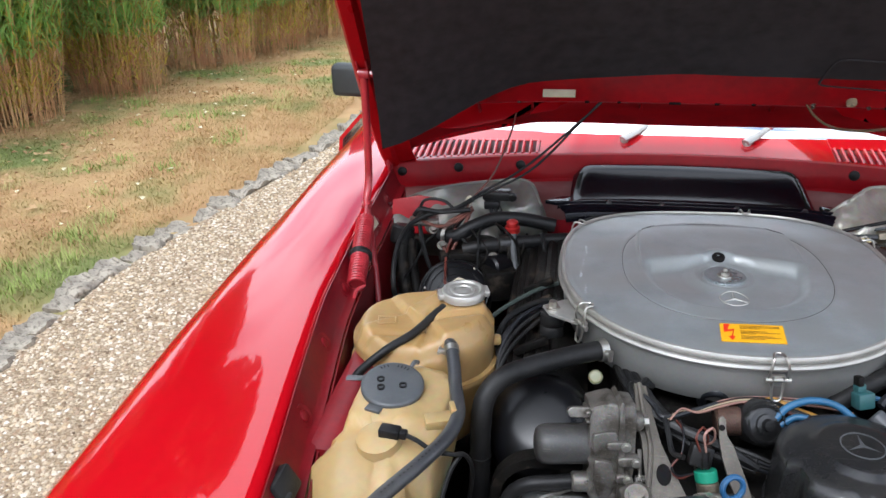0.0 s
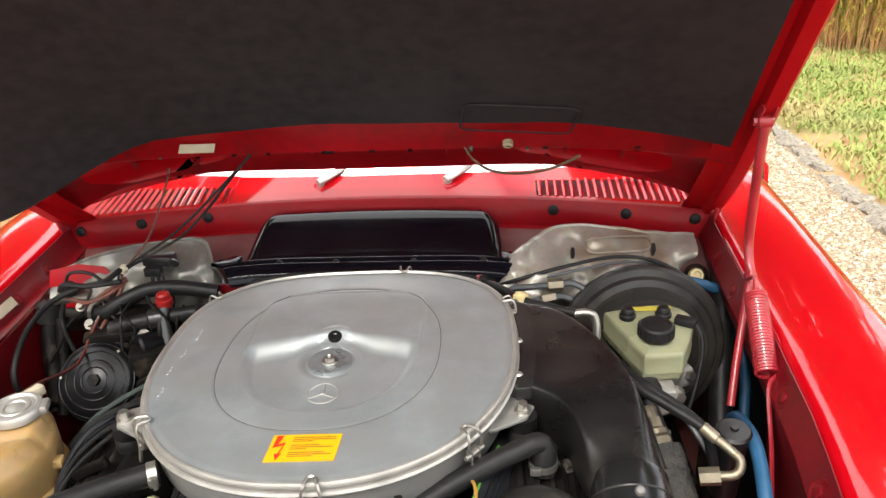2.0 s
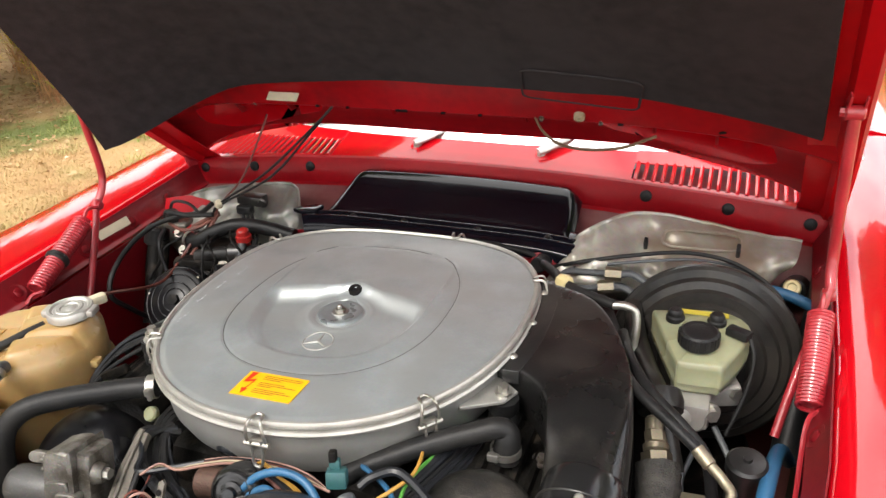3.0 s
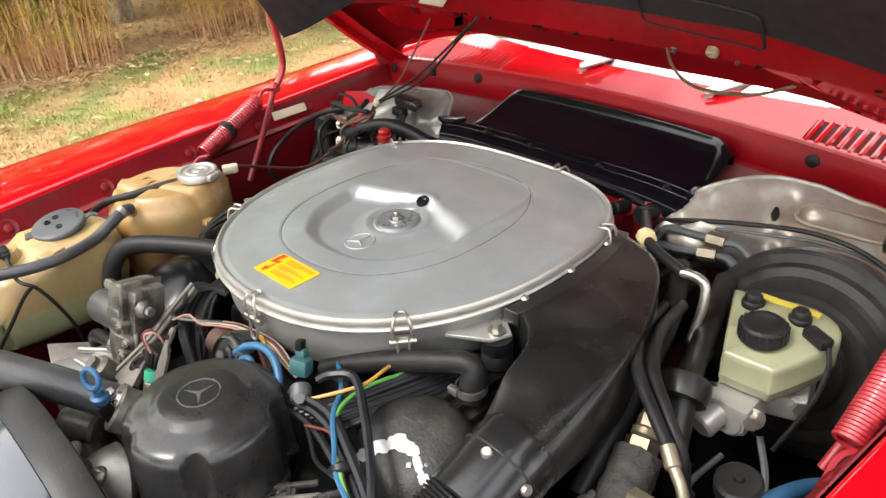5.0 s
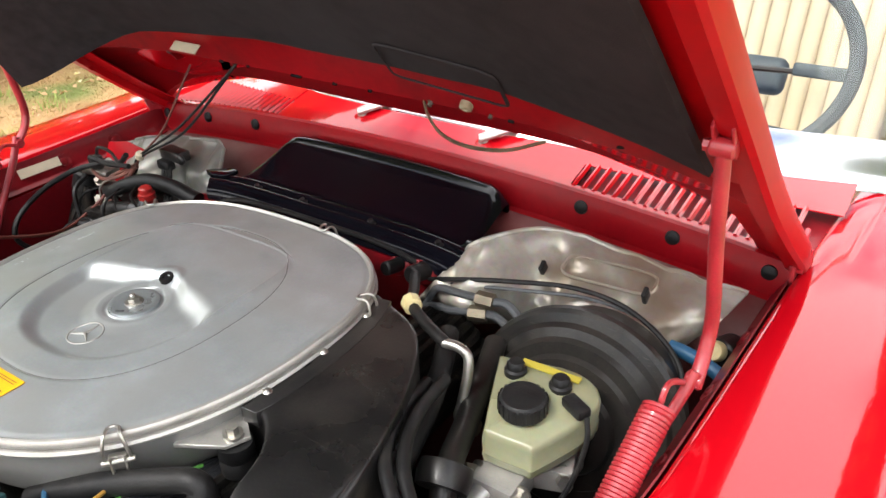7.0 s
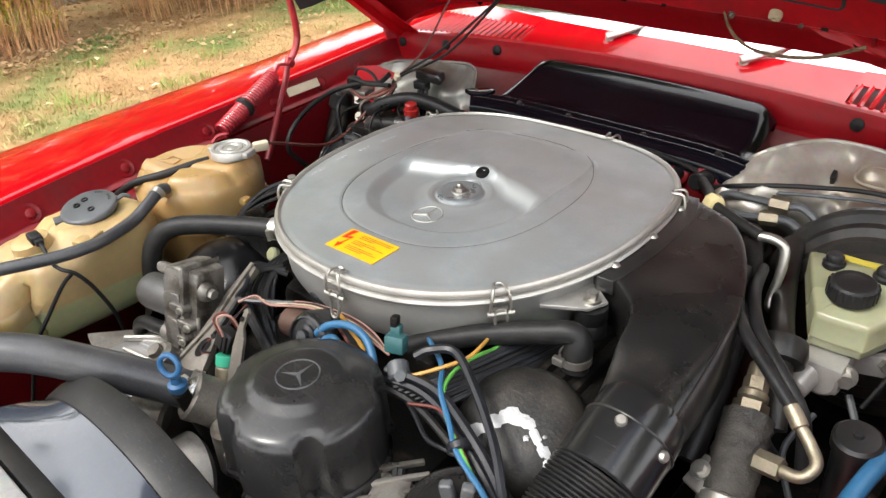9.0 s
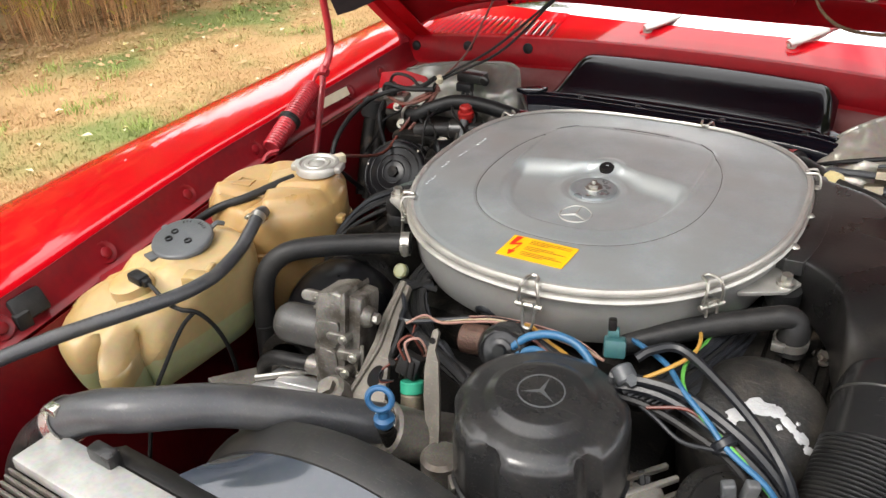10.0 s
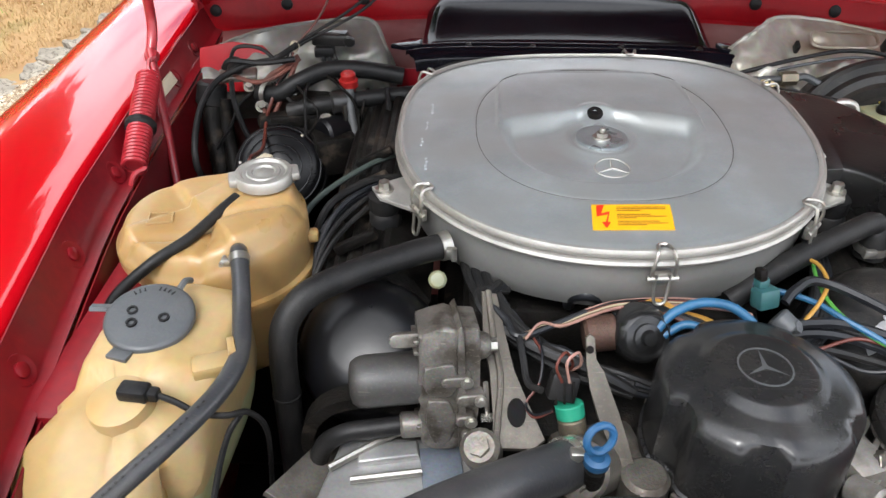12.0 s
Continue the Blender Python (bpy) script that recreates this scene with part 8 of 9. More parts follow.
# ---- garden: ground, kerbs, gravel, grass, plants ----
def ground_mat(name, cols, scales, bump=0.5, rough=0.95):
    """Ground in two or three colours mixed by noise at several sizes."""
    m = bpy.data.materials.new(name)
    m.use_nodes = True
    n, l = m.node_tree.nodes, m.node_tree.links
    p = n["Principled BSDF"]
    tc = n.new("ShaderNodeTexCoord")
    last = None
    for k, (c, (sc, lo, hi)) in enumerate(zip(cols[1:], scales)):
        t = n.new("ShaderNodeTexNoise")
        t.inputs["Scale"].default_value, t.inputs["Detail"].default_value = sc, 8
        l.new(tc.outputs["Object"], t.inputs["Vector"])
        r = n.new("ShaderNodeValToRGB")
        r.color_ramp.elements[0].position, r.color_ramp.elements[1].position = lo, hi
        l.new(t.outputs["Fac"], r.inputs["Fac"])
        x = n.new("ShaderNodeMix")
        x.data_type = "RGBA"
        l.new(r.outputs["Color"], x.inputs["Factor"])
        if last:
            l.new(last, x.inputs["A"])
        else:
            x.inputs["A"].default_value = (*cols[0], 1)
        x.inputs["B"].default_value = (*c, 1)
        last = x.outputs["Result"]
    l.new(last, p.inputs["Base Color"])
    p.inputs["Roughness"].default_value = rough
    p.inputs["Specular IOR Level"].default_value = 0.2
    t = n.new("ShaderNodeTexNoise")
    t.inputs["Scale"].default_value, t.inputs["Detail"].default_value = 60, 6
    l.new(tc.outputs["Object"], t.inputs["Vector"])
    b = n.new("ShaderNodeBump")
    b.inputs["Strength"].default_value, b.inputs["Distance"].default_value = bump, 0.01
    l.new(t.outputs["Fac"], b.inputs["Height"])
    l.new(b.outputs["Normal"], p.inputs["Normal"])
    return m


DRYLAWN = ground_mat("dry_lawn_soil", ((0.46, 0.305, 0.15), (0.385, 0.235, 0.115), (0.21, 0.23, 0.085)), ((3.0, 0.4, 0.65), (1.1, 0.48, 0.62)))
GRAVELBED = ground_mat("gravel_bed", ((0.26, 0.19, 0.12), (0.40, 0.32, 0.22), (0.12, 0.09, 0.06)), ((90, 0.45, 0.55), (140, 0.55, 0.65)))
STRAW = ground_mat("grass_blades", ((0.50, 0.35, 0.170), (0.42, 0.27, 0.125), (0.20, 0.245, 0.075)), ((6, 0.4, 0.65), (1.1, 0.48, 0.61)), 0.0, 0.8)
GREENLAWN = ground_mat("fresh_lawn_blades", ((0.26, 0.34, 0.09), (0.36, 0.40, 0.13), (0.48, 0.40, 0.18)), ((5, 0.4, 0.65), (0.7, 0.52, 0.64)), 0.0, 0.8)
LITTER = ground_mat("dead_leaf_litter", ((0.40, 0.25, 0.13), (0.50, 0.34, 0.18), (0.24, 0.13, 0.07)), ((12, 0.4, 0.6), (50, 0.55, 0.7)))
KERB = ground_mat("lichened_kerb_stone", ((0.28, 0.25, 0.205), (0.42, 0.375, 0.30), (0.14, 0.12, 0.095)), ((9, 0.4, 0.6), (34, 0.48, 0.66)), 0.8)
CANE = ground_mat("dry_brown_cane", ((0.54, 0.28, 0.14), (0.64, 0.42, 0.20), (0.42, 0.19, 0.10)), ((3, 0.4, 0.6), (9, 0.5, 0.7)), 0.0, 0.7)
REEDGREEN = ground_mat("reed_leaf_green", ((0.34, 0.54, 0.15), (0.44, 0.62, 0.20), (0.24, 0.44, 0.12)), ((4, 0.4, 0.6), (11, 0.5, 0.7)), 0.0, 0.6)
REEDYELLOW = ground_mat("reed_leaf_yellowing", ((0.72, 0.58, 0.12), (0.40, 0.46, 0.10), (0.60, 0.34, 0.10)), ((7, 0.4, 0.6), (12, 0.5, 0.7)), 0.0, 0.65)
for leaf in (REEDGREEN, REEDYELLOW):
    # thin leaves let part of the light through
    ln, ll = leaf.node_tree.nodes, leaf.node_tree.links
    pb = ln["Principled BSDF"]
    tr, mx = ln.new("ShaderNodeBsdfTranslucent"), ln.new("ShaderNodeMixShader")
    ll.new(pb.inputs["Base Color"].links[0].from_socket, tr.inputs["Color"])
    mx.inputs["Fac"].default_value = 0.5
    ll.new(pb.outputs["BSDF"], mx.inputs[1])
    ll.new(tr.outputs["BSDF"], mx.inputs[2])
    ll.new(mx.outputs["Shader"], ln["Material Output"].inputs["Surface"])
BARK = ground_mat("pale_bark", ((0.40, 0.34, 0.28), (0.26, 0.21, 0.17), (0.50, 0.46, 0.40)), ((12, 0.4, 0.6), (30, 0.5, 0.65)), 0.6)
STONEWALL = ground_mat("pale_stone_wall", ((0.46, 0.43, 0.38), (0.58, 0.55, 0.50), (0.34, 0.30, 0.25)), ((4, 0.4, 0.6), (14, 0.5, 0.7)), 0.8)
FARLEAF = ground_mat("hedge_leaves", ((0.09, 0.15, 0.035), (0.15, 0.20, 0.05), (0.24, 0.22, 0.07)), ((2, 0.4, 0.6), (9, 0.5, 0.7)), 0.0, 0.7)

bm = B()
n = 40
xs = sorted(set([-400, -120, -40, -20] + list(np.linspace(-12, 12, 33)) + [20, 40, 120, 400]))
ys = sorted(set([-400, -100, -30, -12] + list(np.linspace(-6, 20, 33)) + [40, 120, 400]))
sheet(bm, [[(x, y, -0.004 + 0.012 * noise.noise(Vector((x * 0.6, y * 0.6, 3))) if abs(x) > 2.25 and abs(x) < 12 else -0.02) for x in xs] for y in ys])
single("ground", bm, DRYLAWN, "dry straw-coloured lawn with green patches", "lawn", kind="structure")


def kerb_x(s, y):
    return lerp([(-8, -2.3), (0, -2.22), (1.1, -2.20), (1.6, -2.22), (2.2, -2.13), (2.85, -1.99), (3.5, -1.89), (4.3, -1.82), (9, -1.5), (30, -0.6)], y) if s < 0 else 2.02 + 0.01 * (y - 3)


bm = B()
ys = np.linspace(-8, 30, 60)
sheet(bm, [[(kerb_x(-1, y) + 0.05, y, -0.008), (0, y, -0.008), (kerb_x(1, y) - 0.05, y, -0.008)] for y in ys])
drive = single("road", bm, GRAVELBED, "pale gravel drive between stone kerbs", "gravel drive", kind="structure")

rg = np.random.RandomState(7)


def merged(name, verts, faces, material, label, category, kind="stuff", smooth_faces=False, parent=None):
    me = bpy.data.meshes.new(name)
    me.from_pydata(verts, [], faces)
    me.materials.append(material)
    me.update()
    ob = new(name, me)
    if smooth_faces:
        me.polygons.foreach_set("use_smooth", np.ones(len(me.polygons), bool))
    ob.parent = parent
    if label:
        tagged(ob, label, category, "", kind)
    return ob


def gravel_mat():
    m = bpy.data.materials.new("gravel_stone")
    m.use_nodes = True
    n, l = m.node_tree.nodes, m.node_tree.links
    g = n.new("ShaderNodeNewGeometry")
    r = n.new("ShaderNodeValToRGB")
    for pos, c in ((0.0, (0.13, 0.085, 0.05)), (0.2, (0.52, 0.40, 0.25)), (0.45, (0.60, 0.52, 0.39)), (0.58, (0.30, 0.20, 0.12)), (0.8, (0.54, 0.46, 0.34)), (1.0, (0.74, 0.69, 0.60))):
        e = r.color_ramp.elements[0] if pos == 0 else (r.color_ramp.elements[-1] if pos == 1 else r.color_ramp.elements.new(pos))
        e.position, e.color = pos, (*c, 1)
    l.new(g.outputs["Random Per Island"], r.inputs["Fac"])
    l.new(r.outputs["Color"], n["Principled BSDF"].inputs["Base Color"])
    n["Principled BSDF"].inputs["Roughness"].default_value = 0.85
    return m


base = np.array([(-1, -0.7, 0), (0.2, -1, 0), (1, -0.2, 0), (0.6, 0.9, 0), (-0.6, 0.8, 0), (-0.5, -0.3, 0.8), (0.5, -0.2, 0.9), (0.1, 0.5, 0.75)])
bf = [(0, 1, 6, 5), (1, 2, 6), (2, 3, 7, 6), (3, 4, 7), (4, 0, 5), (4, 5, 7), (5, 6, 7)]
V, F = [], []
for x0, x1, y0, y1, cnt, size in ((-2.05, -0.75, -0.6, 3.0, 26000, 0.0088), (-2.05, -0.75, 3.0, 7.0, 9000, 0.012), (0.85, 2.0, 1.0, 4.0, 14000, 0.0095), (0.85, 2.0, 4.0, 7.5, 5000, 0.014), (-2.05, 2.0, -5.0, -0.6, 15000, 0.013), (-0.75, 0.85, -0.6, 5.0, 4000, 0.013), (0.85, 2.0, -0.6, 1.0, 3500, 0.012), (-2.05, 2.0, 7.0, 13.0, 9000, 0.016)):
    for _ in range(cnt):
        y = rg.uniform(y0, y1)
        x = rg.uniform(kerb_x(-1, y) + 0.06 if x0 < -1 else x0, kerb_x(1, y) - 0.08 if x1 > 1 else x1)
        s = size * rg.uniform(0.5, 1.25)
        a = rg.uniform(0, 6.28)
        c, d = math.cos(a), math.sin(a)
        q = base * (s, s * rg.uniform(0.6, 1), s * rg.uniform(0.5, 0.9))
        q = np.stack([q[:, 0] * c - q[:, 1] * d + x, q[:, 0] * d + q[:, 1] * c + y, q[:, 2] - 0.009], 1)
        k = len(V)
        V.extend(q.tolist())
        F.extend([tuple(k + i for i in f) for f in bf])
merged("gravel", V, F, gravel_mat(), "pale buff gravel stones spread over the drive", "gravel")

# kerb stones, each a piece
kerbs = thing("kerb", "row of rough grey lichened kerb stones", "kerb", kind="structure")
stones = []
for k in range(5):
    bm = B()
    box(bm, (0, 0, 0), (0.17, 0.26, 0.09))
    bmesh.ops.subdivide_edges(bm, edges=bm.edges[:], cuts=5, use_grid_fill=True)
    for v in bm.verts:
        k4 = (abs(v.co.x / 0.085) ** 4 + abs(v.co.y / 0.13) ** 4) ** 0.25
        v.co *= 1 / max(1, k4 ** 1.0)
        v.co.z -= 0.02 * max(0, k4 - 0.7)
    for v in bm.verts:
        v.co += Vector((noise.noise(v.co * 9 + Vector((k, 0, 0))), noise.noise(v.co * 9 + Vector((0, k, 5))), noise.noise(v.co * 9 + Vector((3, 0, k))))) * 0.030 + Vector((noise.noise(v.co * 31), noise.noise(v.co * 31 + Vector((7, 0, 0))), noise.noise(v.co * 31 + Vector((0, 7, k))))) * 0.014
    o = part("stone", bm, KERB, kerbs, sharp=50)
    stones.append(o.data)
    o.location = (kerb_x(-1, -5.3 - 0.27 * k), -5.3 - 0.27 * k, -0.036)
for s, y0, y1 in ((-1, -5.2, 10.0), (1, -5.2, 10.0)):
    y = y0
    while y < y1:
        o = new("stone", stones[rg.randint(5)])
        o.parent = kerbs
        k = rg.uniform(0.36, 0.78)
        o.location = (kerb_x(s, y) + rg.uniform(-0.02, 0.02), y, -0.036 + rg.uniform(-0.012, 0.010))
        o.rotation_euler = (rg.uniform(-0.06, 0.06), rg.uniform(-0.06, 0.06), -0.12 * (s < 0) * (y > 1.6) + rg.uniform(-0.12, 0.12))
        o.scale = (rg.uniform(0.55, 0.95), k, 1)
        y += 0.25 * k + rg.uniform(-0.01, 0.02)

# grass blades
def blades(x0, x1, y0, y1, cnt, h0, h1, lean, width=0.004):
    V, F = [], []
    for _ in range(cnt):
        y = rg.uniform(y0, y1)
        x = rg.uniform(x0, x1)
        if x < 0 and x > kerb_x(-1, y) - 0.09 or x > 0 and x < kerb_x(1, y) + 0.09:
            continue
        dens = noise.noise(Vector((x * 1.7, y * 1.7, 9)))
        if dens < rg.uniform(-0.9, 0.1):
            continue
        h = rg.uniform(h0, h1) * (0.8 + 0.5 * max(0, dens))
        a = rg.uniform(0, 6.28)
        dx, dy = math.cos(a), math.sin(a)
        e = rg.uniform(0.3, lean) * h
        w = width * rg.uniform(0.7, 1.3)
        k = len(V)
        V += [(x - dy * w, y + dx * w, -0.01), (x + dy * w, y - dx * w, -0.01), (x + dx * e * 0.5 + dy * w * 0.7, y + dy * e * 0.5 - dx * w * 0.7, h * 0.6), (x + dx * e * 0.5 - dy * w * 0.7, y + dy * e * 0.5 + dx * w * 0.7, h * 0.6), (x + dx * e * 1.3, y + dy * e * 1.3, h)]
        F += [(k, k + 1, k + 2, k + 3), (k + 3, k + 2, k + 4)]
    return V, F


V, F = blades(-4.6, -2.0, -0.5, 5.0, 80000, 0.006, 0.016, 3.0, 0.0022)
V2, F2 = blades(-4.6, -1.9, 5.0, 11.0, 24000, 0.010, 0.024, 2.4, 0.0045)
F += [tuple(i + len(V) for i in f) for f in F2]
V += V2
merged("grass", V, F, STRAW, "short dry grass with green tufts", "grass")
V, F = blades(1.9, 6.5, 1.5, 9.0, 70000, 0.025, 0.05, 2.2, 0.006)
merged("grass", V, F, GREENLAWN, "short greener grass beside the drive", "grass")
# scattered fallen leaves
V, F = [], []
for _ in range(9000):
    y = rg.uniform(-2.5, 7)
    x = -4.30 - abs(rg.normal(0, 1.2)) + 1.6 * (rg.rand() < 0.22) * rg.rand()
    if x > kerb_x(-1, y) - 0.05:
        continue
    s, a, z = rg.uniform(0.012, 0.032), rg.uniform(0, 6.28), rg.uniform(0.004, 0.03)
    c, d = math.cos(a) * s, math.sin(a) * s
    k = len(V)
    V += [(x - c, y - d, z), (x + d * 0.5, y - c * 0.5, z + rg.uniform(0, 0.02)), (x + c, y + d, z + rg.uniform(0, 0.015)), (x - d * 0.5, y + c * 0.5, z + rg.uniform(0, 0.02))]
    F += [(k, k + 1, k + 2), (k, k + 2, k + 3)]
merged("leaf_litter", V, F, LITTER, "fallen brown leaves under the reeds", "leaves")
bm = B()
sheet(bm, [[(x + 0.45 * noise.noise(Vector((x, y * 1.4, 1))), y, -0.004 + 0.02 * noise.noise(Vector((x * 2, y * 2, 0)))) for x in np.linspace(-8.5, -4.55, 12)] for y in np.linspace(-6, 14, 50)])
single("flower_bed", bm, LITTER, "bare brown leaf-strewn soil under the reeds", "soil", kind="structure")


def reed(seed, stems, leaves, height, spread, brown):
    """A clump of tall reed: brown canes below, drooping leaves above."""
    r = np.random.RandomState(seed)
    V, F = [], []
    tops = []
    for _ in range(stems):
        a, d = r.uniform(0, 6.28), spread * math.sqrt(r.rand())
        x, y = d * math.cos(a) * 0.75, d * math.sin(a)
        lx, ly = x * r.uniform(0.1, 0.7) + r.normal(0, 0.14), y * r.uniform(0.1, 0.7) + r.normal(0, 0.14)
        h = height * r.uniform(0.75, 1.05)
        k = len(V)
        for f, w in ((0, 0.0026), (0.5, 0.0022), (1.0, 0.0010)):
            for j in range(3):
                V.append((x + lx * f ** 1.3 + w * math.cos(2.1 * j), y + ly * f ** 1.3 + w * math.sin(2.1 * j), h * f))
        for f in range(2):
            for j in range(3):
                F.append((k + 3 * f + j, k + 3 * f + (j + 1) % 3, k + 3 * f + 3 + (j + 1) % 3, k + 3 * f + 3 + j))
        tops.append((x, y, lx, ly, h))
    out = [(V, F, CANE, "cane", "brown dry canes")]
    for which, share, mat_, lab in (("yellow", 0.30, REEDYELLOW, "yellowing lower leaves"), ("green", 0.74, REEDGREEN, "long green arching leaves")):
        V, F = [], []
        for _ in range(int(leaves * share)):
            x, y, lx, ly, h = tops[r.randint(len(tops))]
            f = brown * 0.15 + (brown + 0.08) * r.rand() ** 0.7 if which == "yellow" else brown * 0.9 + (1.0 - brown) * r.rand() ** 1.9
            x, y, z = x + lx * f ** 1.3, y + ly * f ** 1.3, h * f
            a = r.uniform(0, 6.28)
            L, w = r.uniform(0.16, 0.34) * (0.6 if which == "yellow" else 1), r.uniform(0.0045, 0.0085)
            dx, dy = math.cos(a), math.sin(a)
            rise, droop = r.uniform(0.6, 1.3), r.uniform(0.3, 0.9)
            k = len(V)
            for t in (0, 0.33, 0.66, 1.0):
                px, py = x + dx * L * t * 0.7, y + dy * L * t * 0.7
                pz = z + L * (rise * t - droop * t * t)
                ww = w * (1 - t) ** 0.6 + 0.0005
                V += [(px - dy * ww, py + dx * ww, pz), (px + dy * ww, py - dx * ww, pz)]
            for t in range(3):
                F.append((k + 2 * t, k + 2 * t + 1, k + 2 * t + 3, k + 2 * t + 2))
        out.append((V, F, mat_, which + "_foliage", lab))
    return out


def clump(seed, stems, leaves, height, spread, brown, label):
    t = thing("reed_clump", label, "reed", "reeds beside the drive")
    for V, F, m_, nm, lab in reed(seed, stems, leaves, height, spread, brown):
        o = merged(nm, V, F, m_, "", "", parent=t)
        o["label"], o["kind"] = lab, "stuff"
    return t


tall = [clump(3, 300, 9500, 2.30, 0.50, 0.30, "tall reed clump, green above and brown below"), clump(5, 270, 9000, 2.15, 0.46, 0.32, "tall reed clump, green above and brown below"), clump(8, 260, 15000, 2.2, 0.62, 0.42, "tall reed clump with many drooping yellowing leaves")]
spots = [(-4.45, 4.0, 1), (-4.25, 5.2, 0), (-3.98, 6.4, 1), (-3.70, 7.4, 0), (-3.5, 8.5, 1), (-3.4, 9.8, 0), (-4.75, 2.55, 2), (-5.6, 4.7, 1), (-5.2, 6.2, 1), (-5.0, 1.05, 0), (-5.1, 0.0, 1), (-3.5, 11.2, 1), (-5.2, -1.2, 0), (3.6, 6.6, 0), (4.4, 7.2, 1), (3.2, 8.2, 1), (5.3, 6.8, 0), (3.0, 9.8, 0), (-6.7, -2.2, 0)]
used = set()
for i, (x, y, k) in enumerate(spots):
    m_ = pose(x, y, 0, 0, 0, 57 * i)
    if k in used:
        copy_thing(tall[k], m_)
    else:
        tall[k].matrix_basis = m_
        used.add(k)

# pale stone garden wall and trees behind the reeds, plus unseen trees that block sky
wall = thing("garden_wall", "weathered pale stone garden wall behind the reeds", "wall", kind="structure")
part("core", box(B(), (-8.6, 4.0, 0.85), (0.35, 22, 1.7)), STONEWALL, wall)
stonem = []
for k in range(4):
    bm = B()
    box(bm, (0, 0, 0), (0.10, 0.42, 0.20), None, 0.03, 2)
    for v in bm.verts:
        v.co += Vector((noise.noise(v.co * 7 + Vector((k, 9, 0))), noise.noise(v.co * 7 + Vector((0, k, 5))), noise.noise(v.co * 7 + Vector((3, 9, k))))) * 0.03
    stonem.append(bm)
meshes = []
for k, bm in enumerate(stonem):
    o = part("stone", bm, STONEWALL, wall)
    o.location = (-8.42, -3 + 0.45 * k, 0.1)
    meshes.append(o.data)
for r_ in range(8):
    for c_ in range(30):
        o = new("stone", meshes[rg.randint(4)])
        o.parent = wall
        o.location = (-8.42 + rg.uniform(-0.02, 0.02), -1.0 + 0.44 * c_ + 0.2 * (r_ % 2), 0.1 + 0.215 * r_)
        o.rotation_euler = (rg.uniform(-0.06, 0.06), 0, rg.uniform(-0.05, 0.05))
        o.scale = (1, rg.uniform(0.85, 1.05), rg.uniform(0.9, 1.05))


def tree(seed, height, trunk_r, crown_z, crown_r, leaves, label, stems=1):
    r = np.random.RandomState(seed)
    t = thing("tree", label, "tree", "garden trees")
    tips = []
    bm = B()
    for s in range(stems):
        a = 6.28 * s / max(1, stems) + r.rand()
        o = Vector((0.16 * math.cos(a), 0.16 * math.sin(a), 0)) if stems > 1 else Vector()
        lean = Vector((math.cos(a), math.sin(a), 0)) * (0.18 * height if stems > 1 else 0.05 * height)
        pts = [o + lean * f ** 1.4 + Vector((r.normal(0, 0.03), r.normal(0, 0.03), height * 0.8 * f - 0.05)) for f in np.linspace(0, 1, 6)]
        tube(bm, pts, trunk_r, 9, 4, radius=lambda f: 1.25 - 1.05 * f)
        for _ in range(7):
            f = r.uniform(0.35, 0.95)
            p = pts[0].lerp(pts[-1], f)
            b = r.uniform(0, 6.28)
            q = p + Vector((math.cos(b), math.sin(b), r.uniform(0.3, 0.9))) * crown_r * r.uniform(0.4, 0.8)
            tube(bm, [p, p.lerp(q, 0.5) + Vector((0, 0, 0.08)), q], trunk_r * 0.35, 6, 4, radius=lambda f: 1.1 - 0.9 * f)
            tips.append(q)
        tips.append(pts[-1])
    part("trunk", bm, BARK, t)
    V, F = [], []
    for _ in range(leaves):
        c = tips[r.randint(len(tips))]
        d = r.normal(0, 1, 3)
        d *= crown_r * 0.42 * r.rand() ** 0.4 / np.linalg.norm(d)
        p = np.array(c) + d
        u, w = r.normal(0, 1, 3), r.normal(0, 1, 3)
        u, w = 0.20 * u / np.linalg.norm(u), 0.13 * w / np.linalg.norm(w)
        k = len(V)
        V += [tuple(p - u), tuple(p + w), tuple(p + u), tuple(p - w)]
        F.append((k, k + 1, k + 2, k + 3))
    o = merged("crown", V, F, FARLEAF, "", "", parent=t)
    o["label"] = "loose crown of small leaves"
    return t


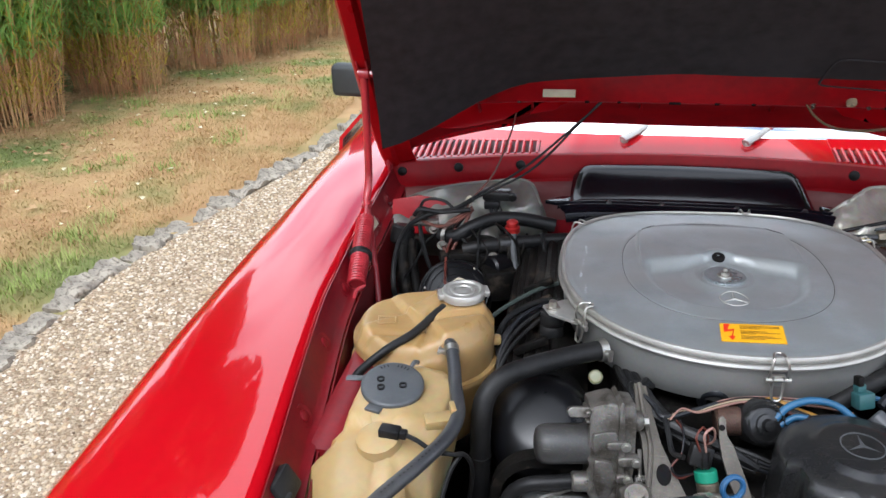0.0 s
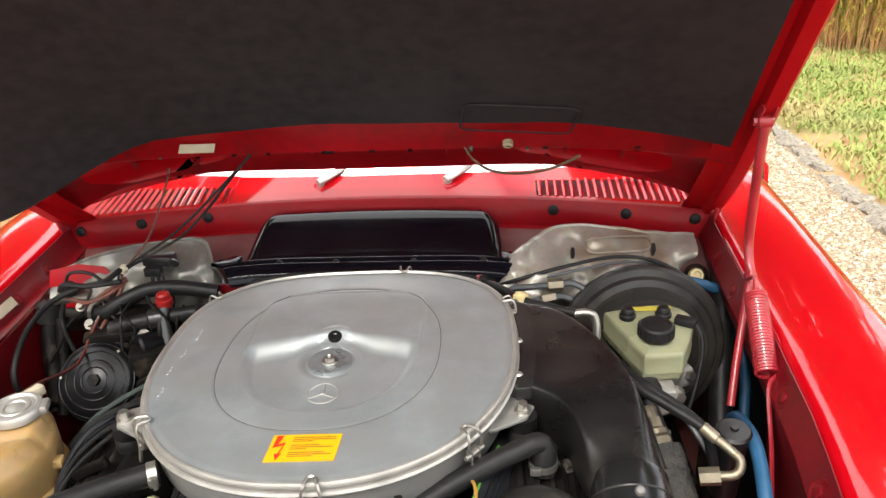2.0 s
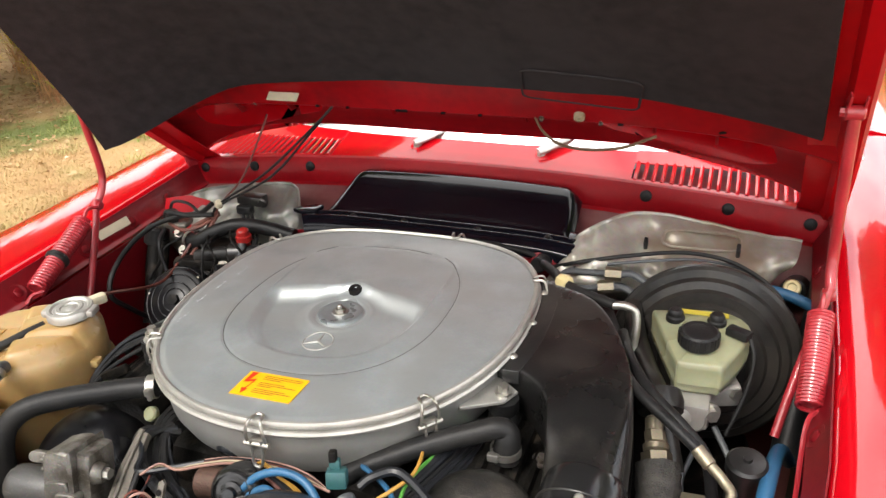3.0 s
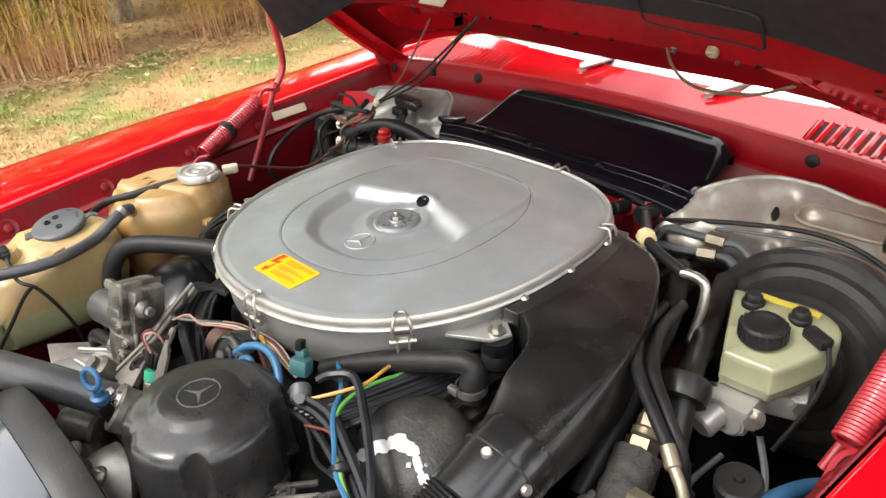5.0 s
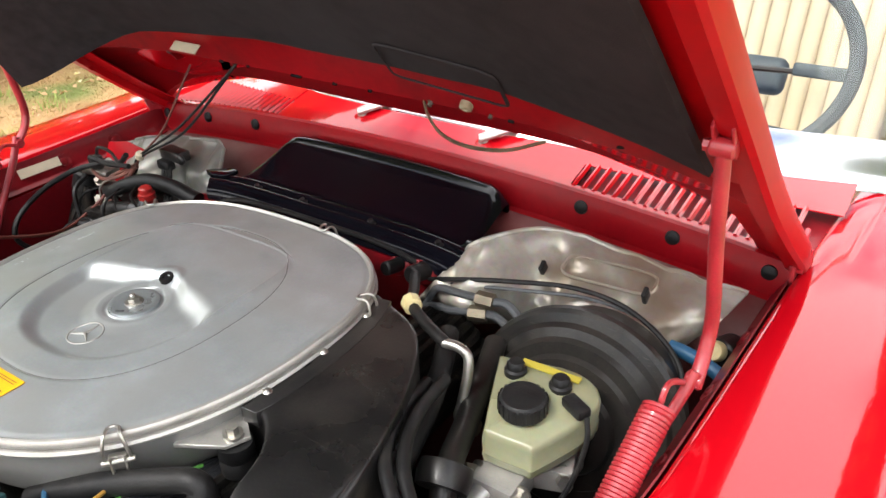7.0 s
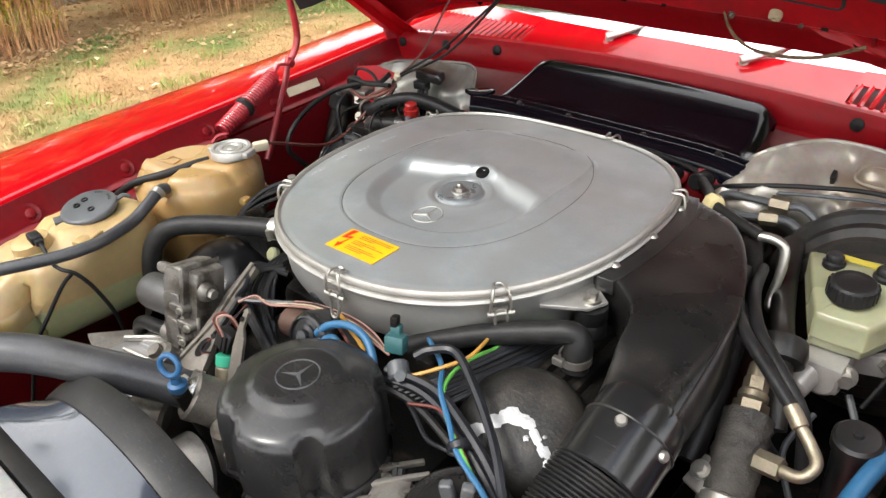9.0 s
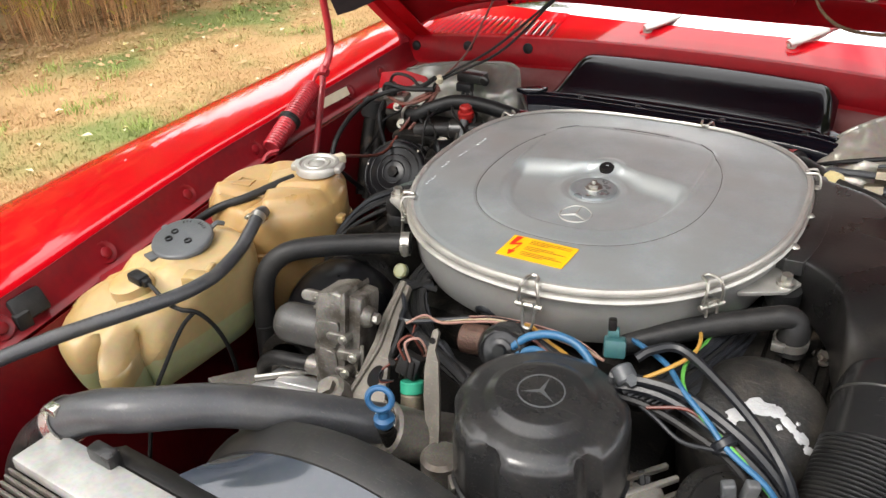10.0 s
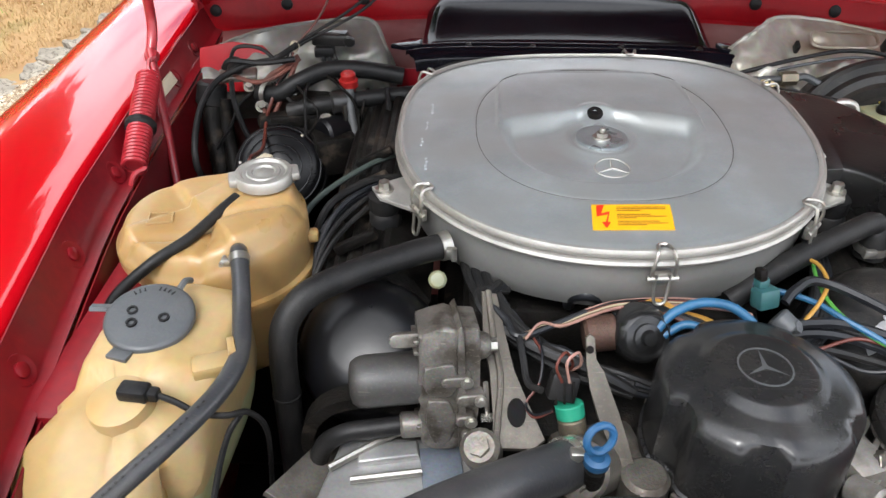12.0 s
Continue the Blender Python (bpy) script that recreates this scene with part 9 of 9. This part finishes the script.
ta = tree(2, 4.6, 0.09, 2.5, 1.4, 1800, "pale multi-stemmed tree on leafy ground", 3)
ta.matrix_basis = pose(-6.0, 1.9, 0)
tb = tree(6, 9.5, 0.20, 3.5, 3.4, 15000, "garden tree with a broad leafy crown, copied unseen as sky blocker")
tb.matrix_basis = pose(-10.5, 1.0, 0)
# copies with s == 3 stand unseen, added to cut front sky from reflections
for x, y, a, s in ((-11, 6.5, 60, 4), (-7.4, 8.6, 200, 4), (-9.5, 13, 120, 1), (-10.5, -4.5, 200, 1), (-11.5, -10, 300, 1), (7.5, 9.5, 30, 2), (7.0, 15.5, 70, 2), (10.5, 6.5, 90, 2), (11, 1.5, 40, 2), (-5.5, -6.5, 10, 3), (-0.5, -7.5, 130, 3), (4.5, -6.5, 220, 3), (9, -3, 310, 3), (5, 20, 150, 1), (-5, 20, 250, 1), (0, 26, 20, 1)):
    copy_thing(tb, pose(x, y, 0, 0, 0, a) @ Matrix.Scale(1.0 if s == 4 else 0.48 if s == 3 else 1.15 if s == 2 else 0.42 if y > 4 else 0.6, 4))

# a few pale fallen leaves on the lawn
V, F = [], []
for _ in range(90):
    y, x = rg.uniform(0.5, 7), rg.uniform(-4.3, -2.4)
    s, a = rg.uniform(0.012, 0.03), rg.uniform(0, 6.28)
    c, d = math.cos(a) * s, math.sin(a) * s
    k = len(V)
    V += [(x - c, y - d, 0.03), (x + d * 0.6, y - c * 0.6, 0.036), (x + c, y + d, 0.032), (x - d * 0.6, y + c * 0.6, 0.04)]
    F.append((k, k + 1, k + 2, k + 3))
merged("fallen_leaf", V, F, ground_mat("pale_dead_leaf", ((0.66, 0.60, 0.40), (0.74, 0.70, 0.55), (0.6, 0.5, 0.2)), ((20, 0.4, 0.6), (40, 0.5, 0.6))), "pale yellow leaves scattered on the lawn", "leaves")

# low green tufts standing in the dry lawn
V, F = [], []
for _ in range(70):
    cx, cy = rg.uniform(-4.3, -2.35), rg.uniform(-0.3, 6.5)
    if cx > kerb_x(-1, cy) - 0.12:
        continue
    for _ in range(60):
        x, y = cx + rg.normal(0, 0.05), cy + rg.normal(0, 0.05)
        h, a = rg.uniform(0.03, 0.07), rg.uniform(0, 6.28)
        dx, dy = math.cos(a), math.sin(a)
        k = len(V)
        V += [(x - dy * 0.003, y + dx * 0.003, 0.0), (x + dy * 0.003, y - dx * 0.003, 0.0), (x + dx * h * 0.7, y + dy * h * 0.7, h)]
        F.append((k, k + 1, k + 2))
merged("grass_tuft", V, F, GREENLAWN, "small green tufts in the dry lawn", "grass")
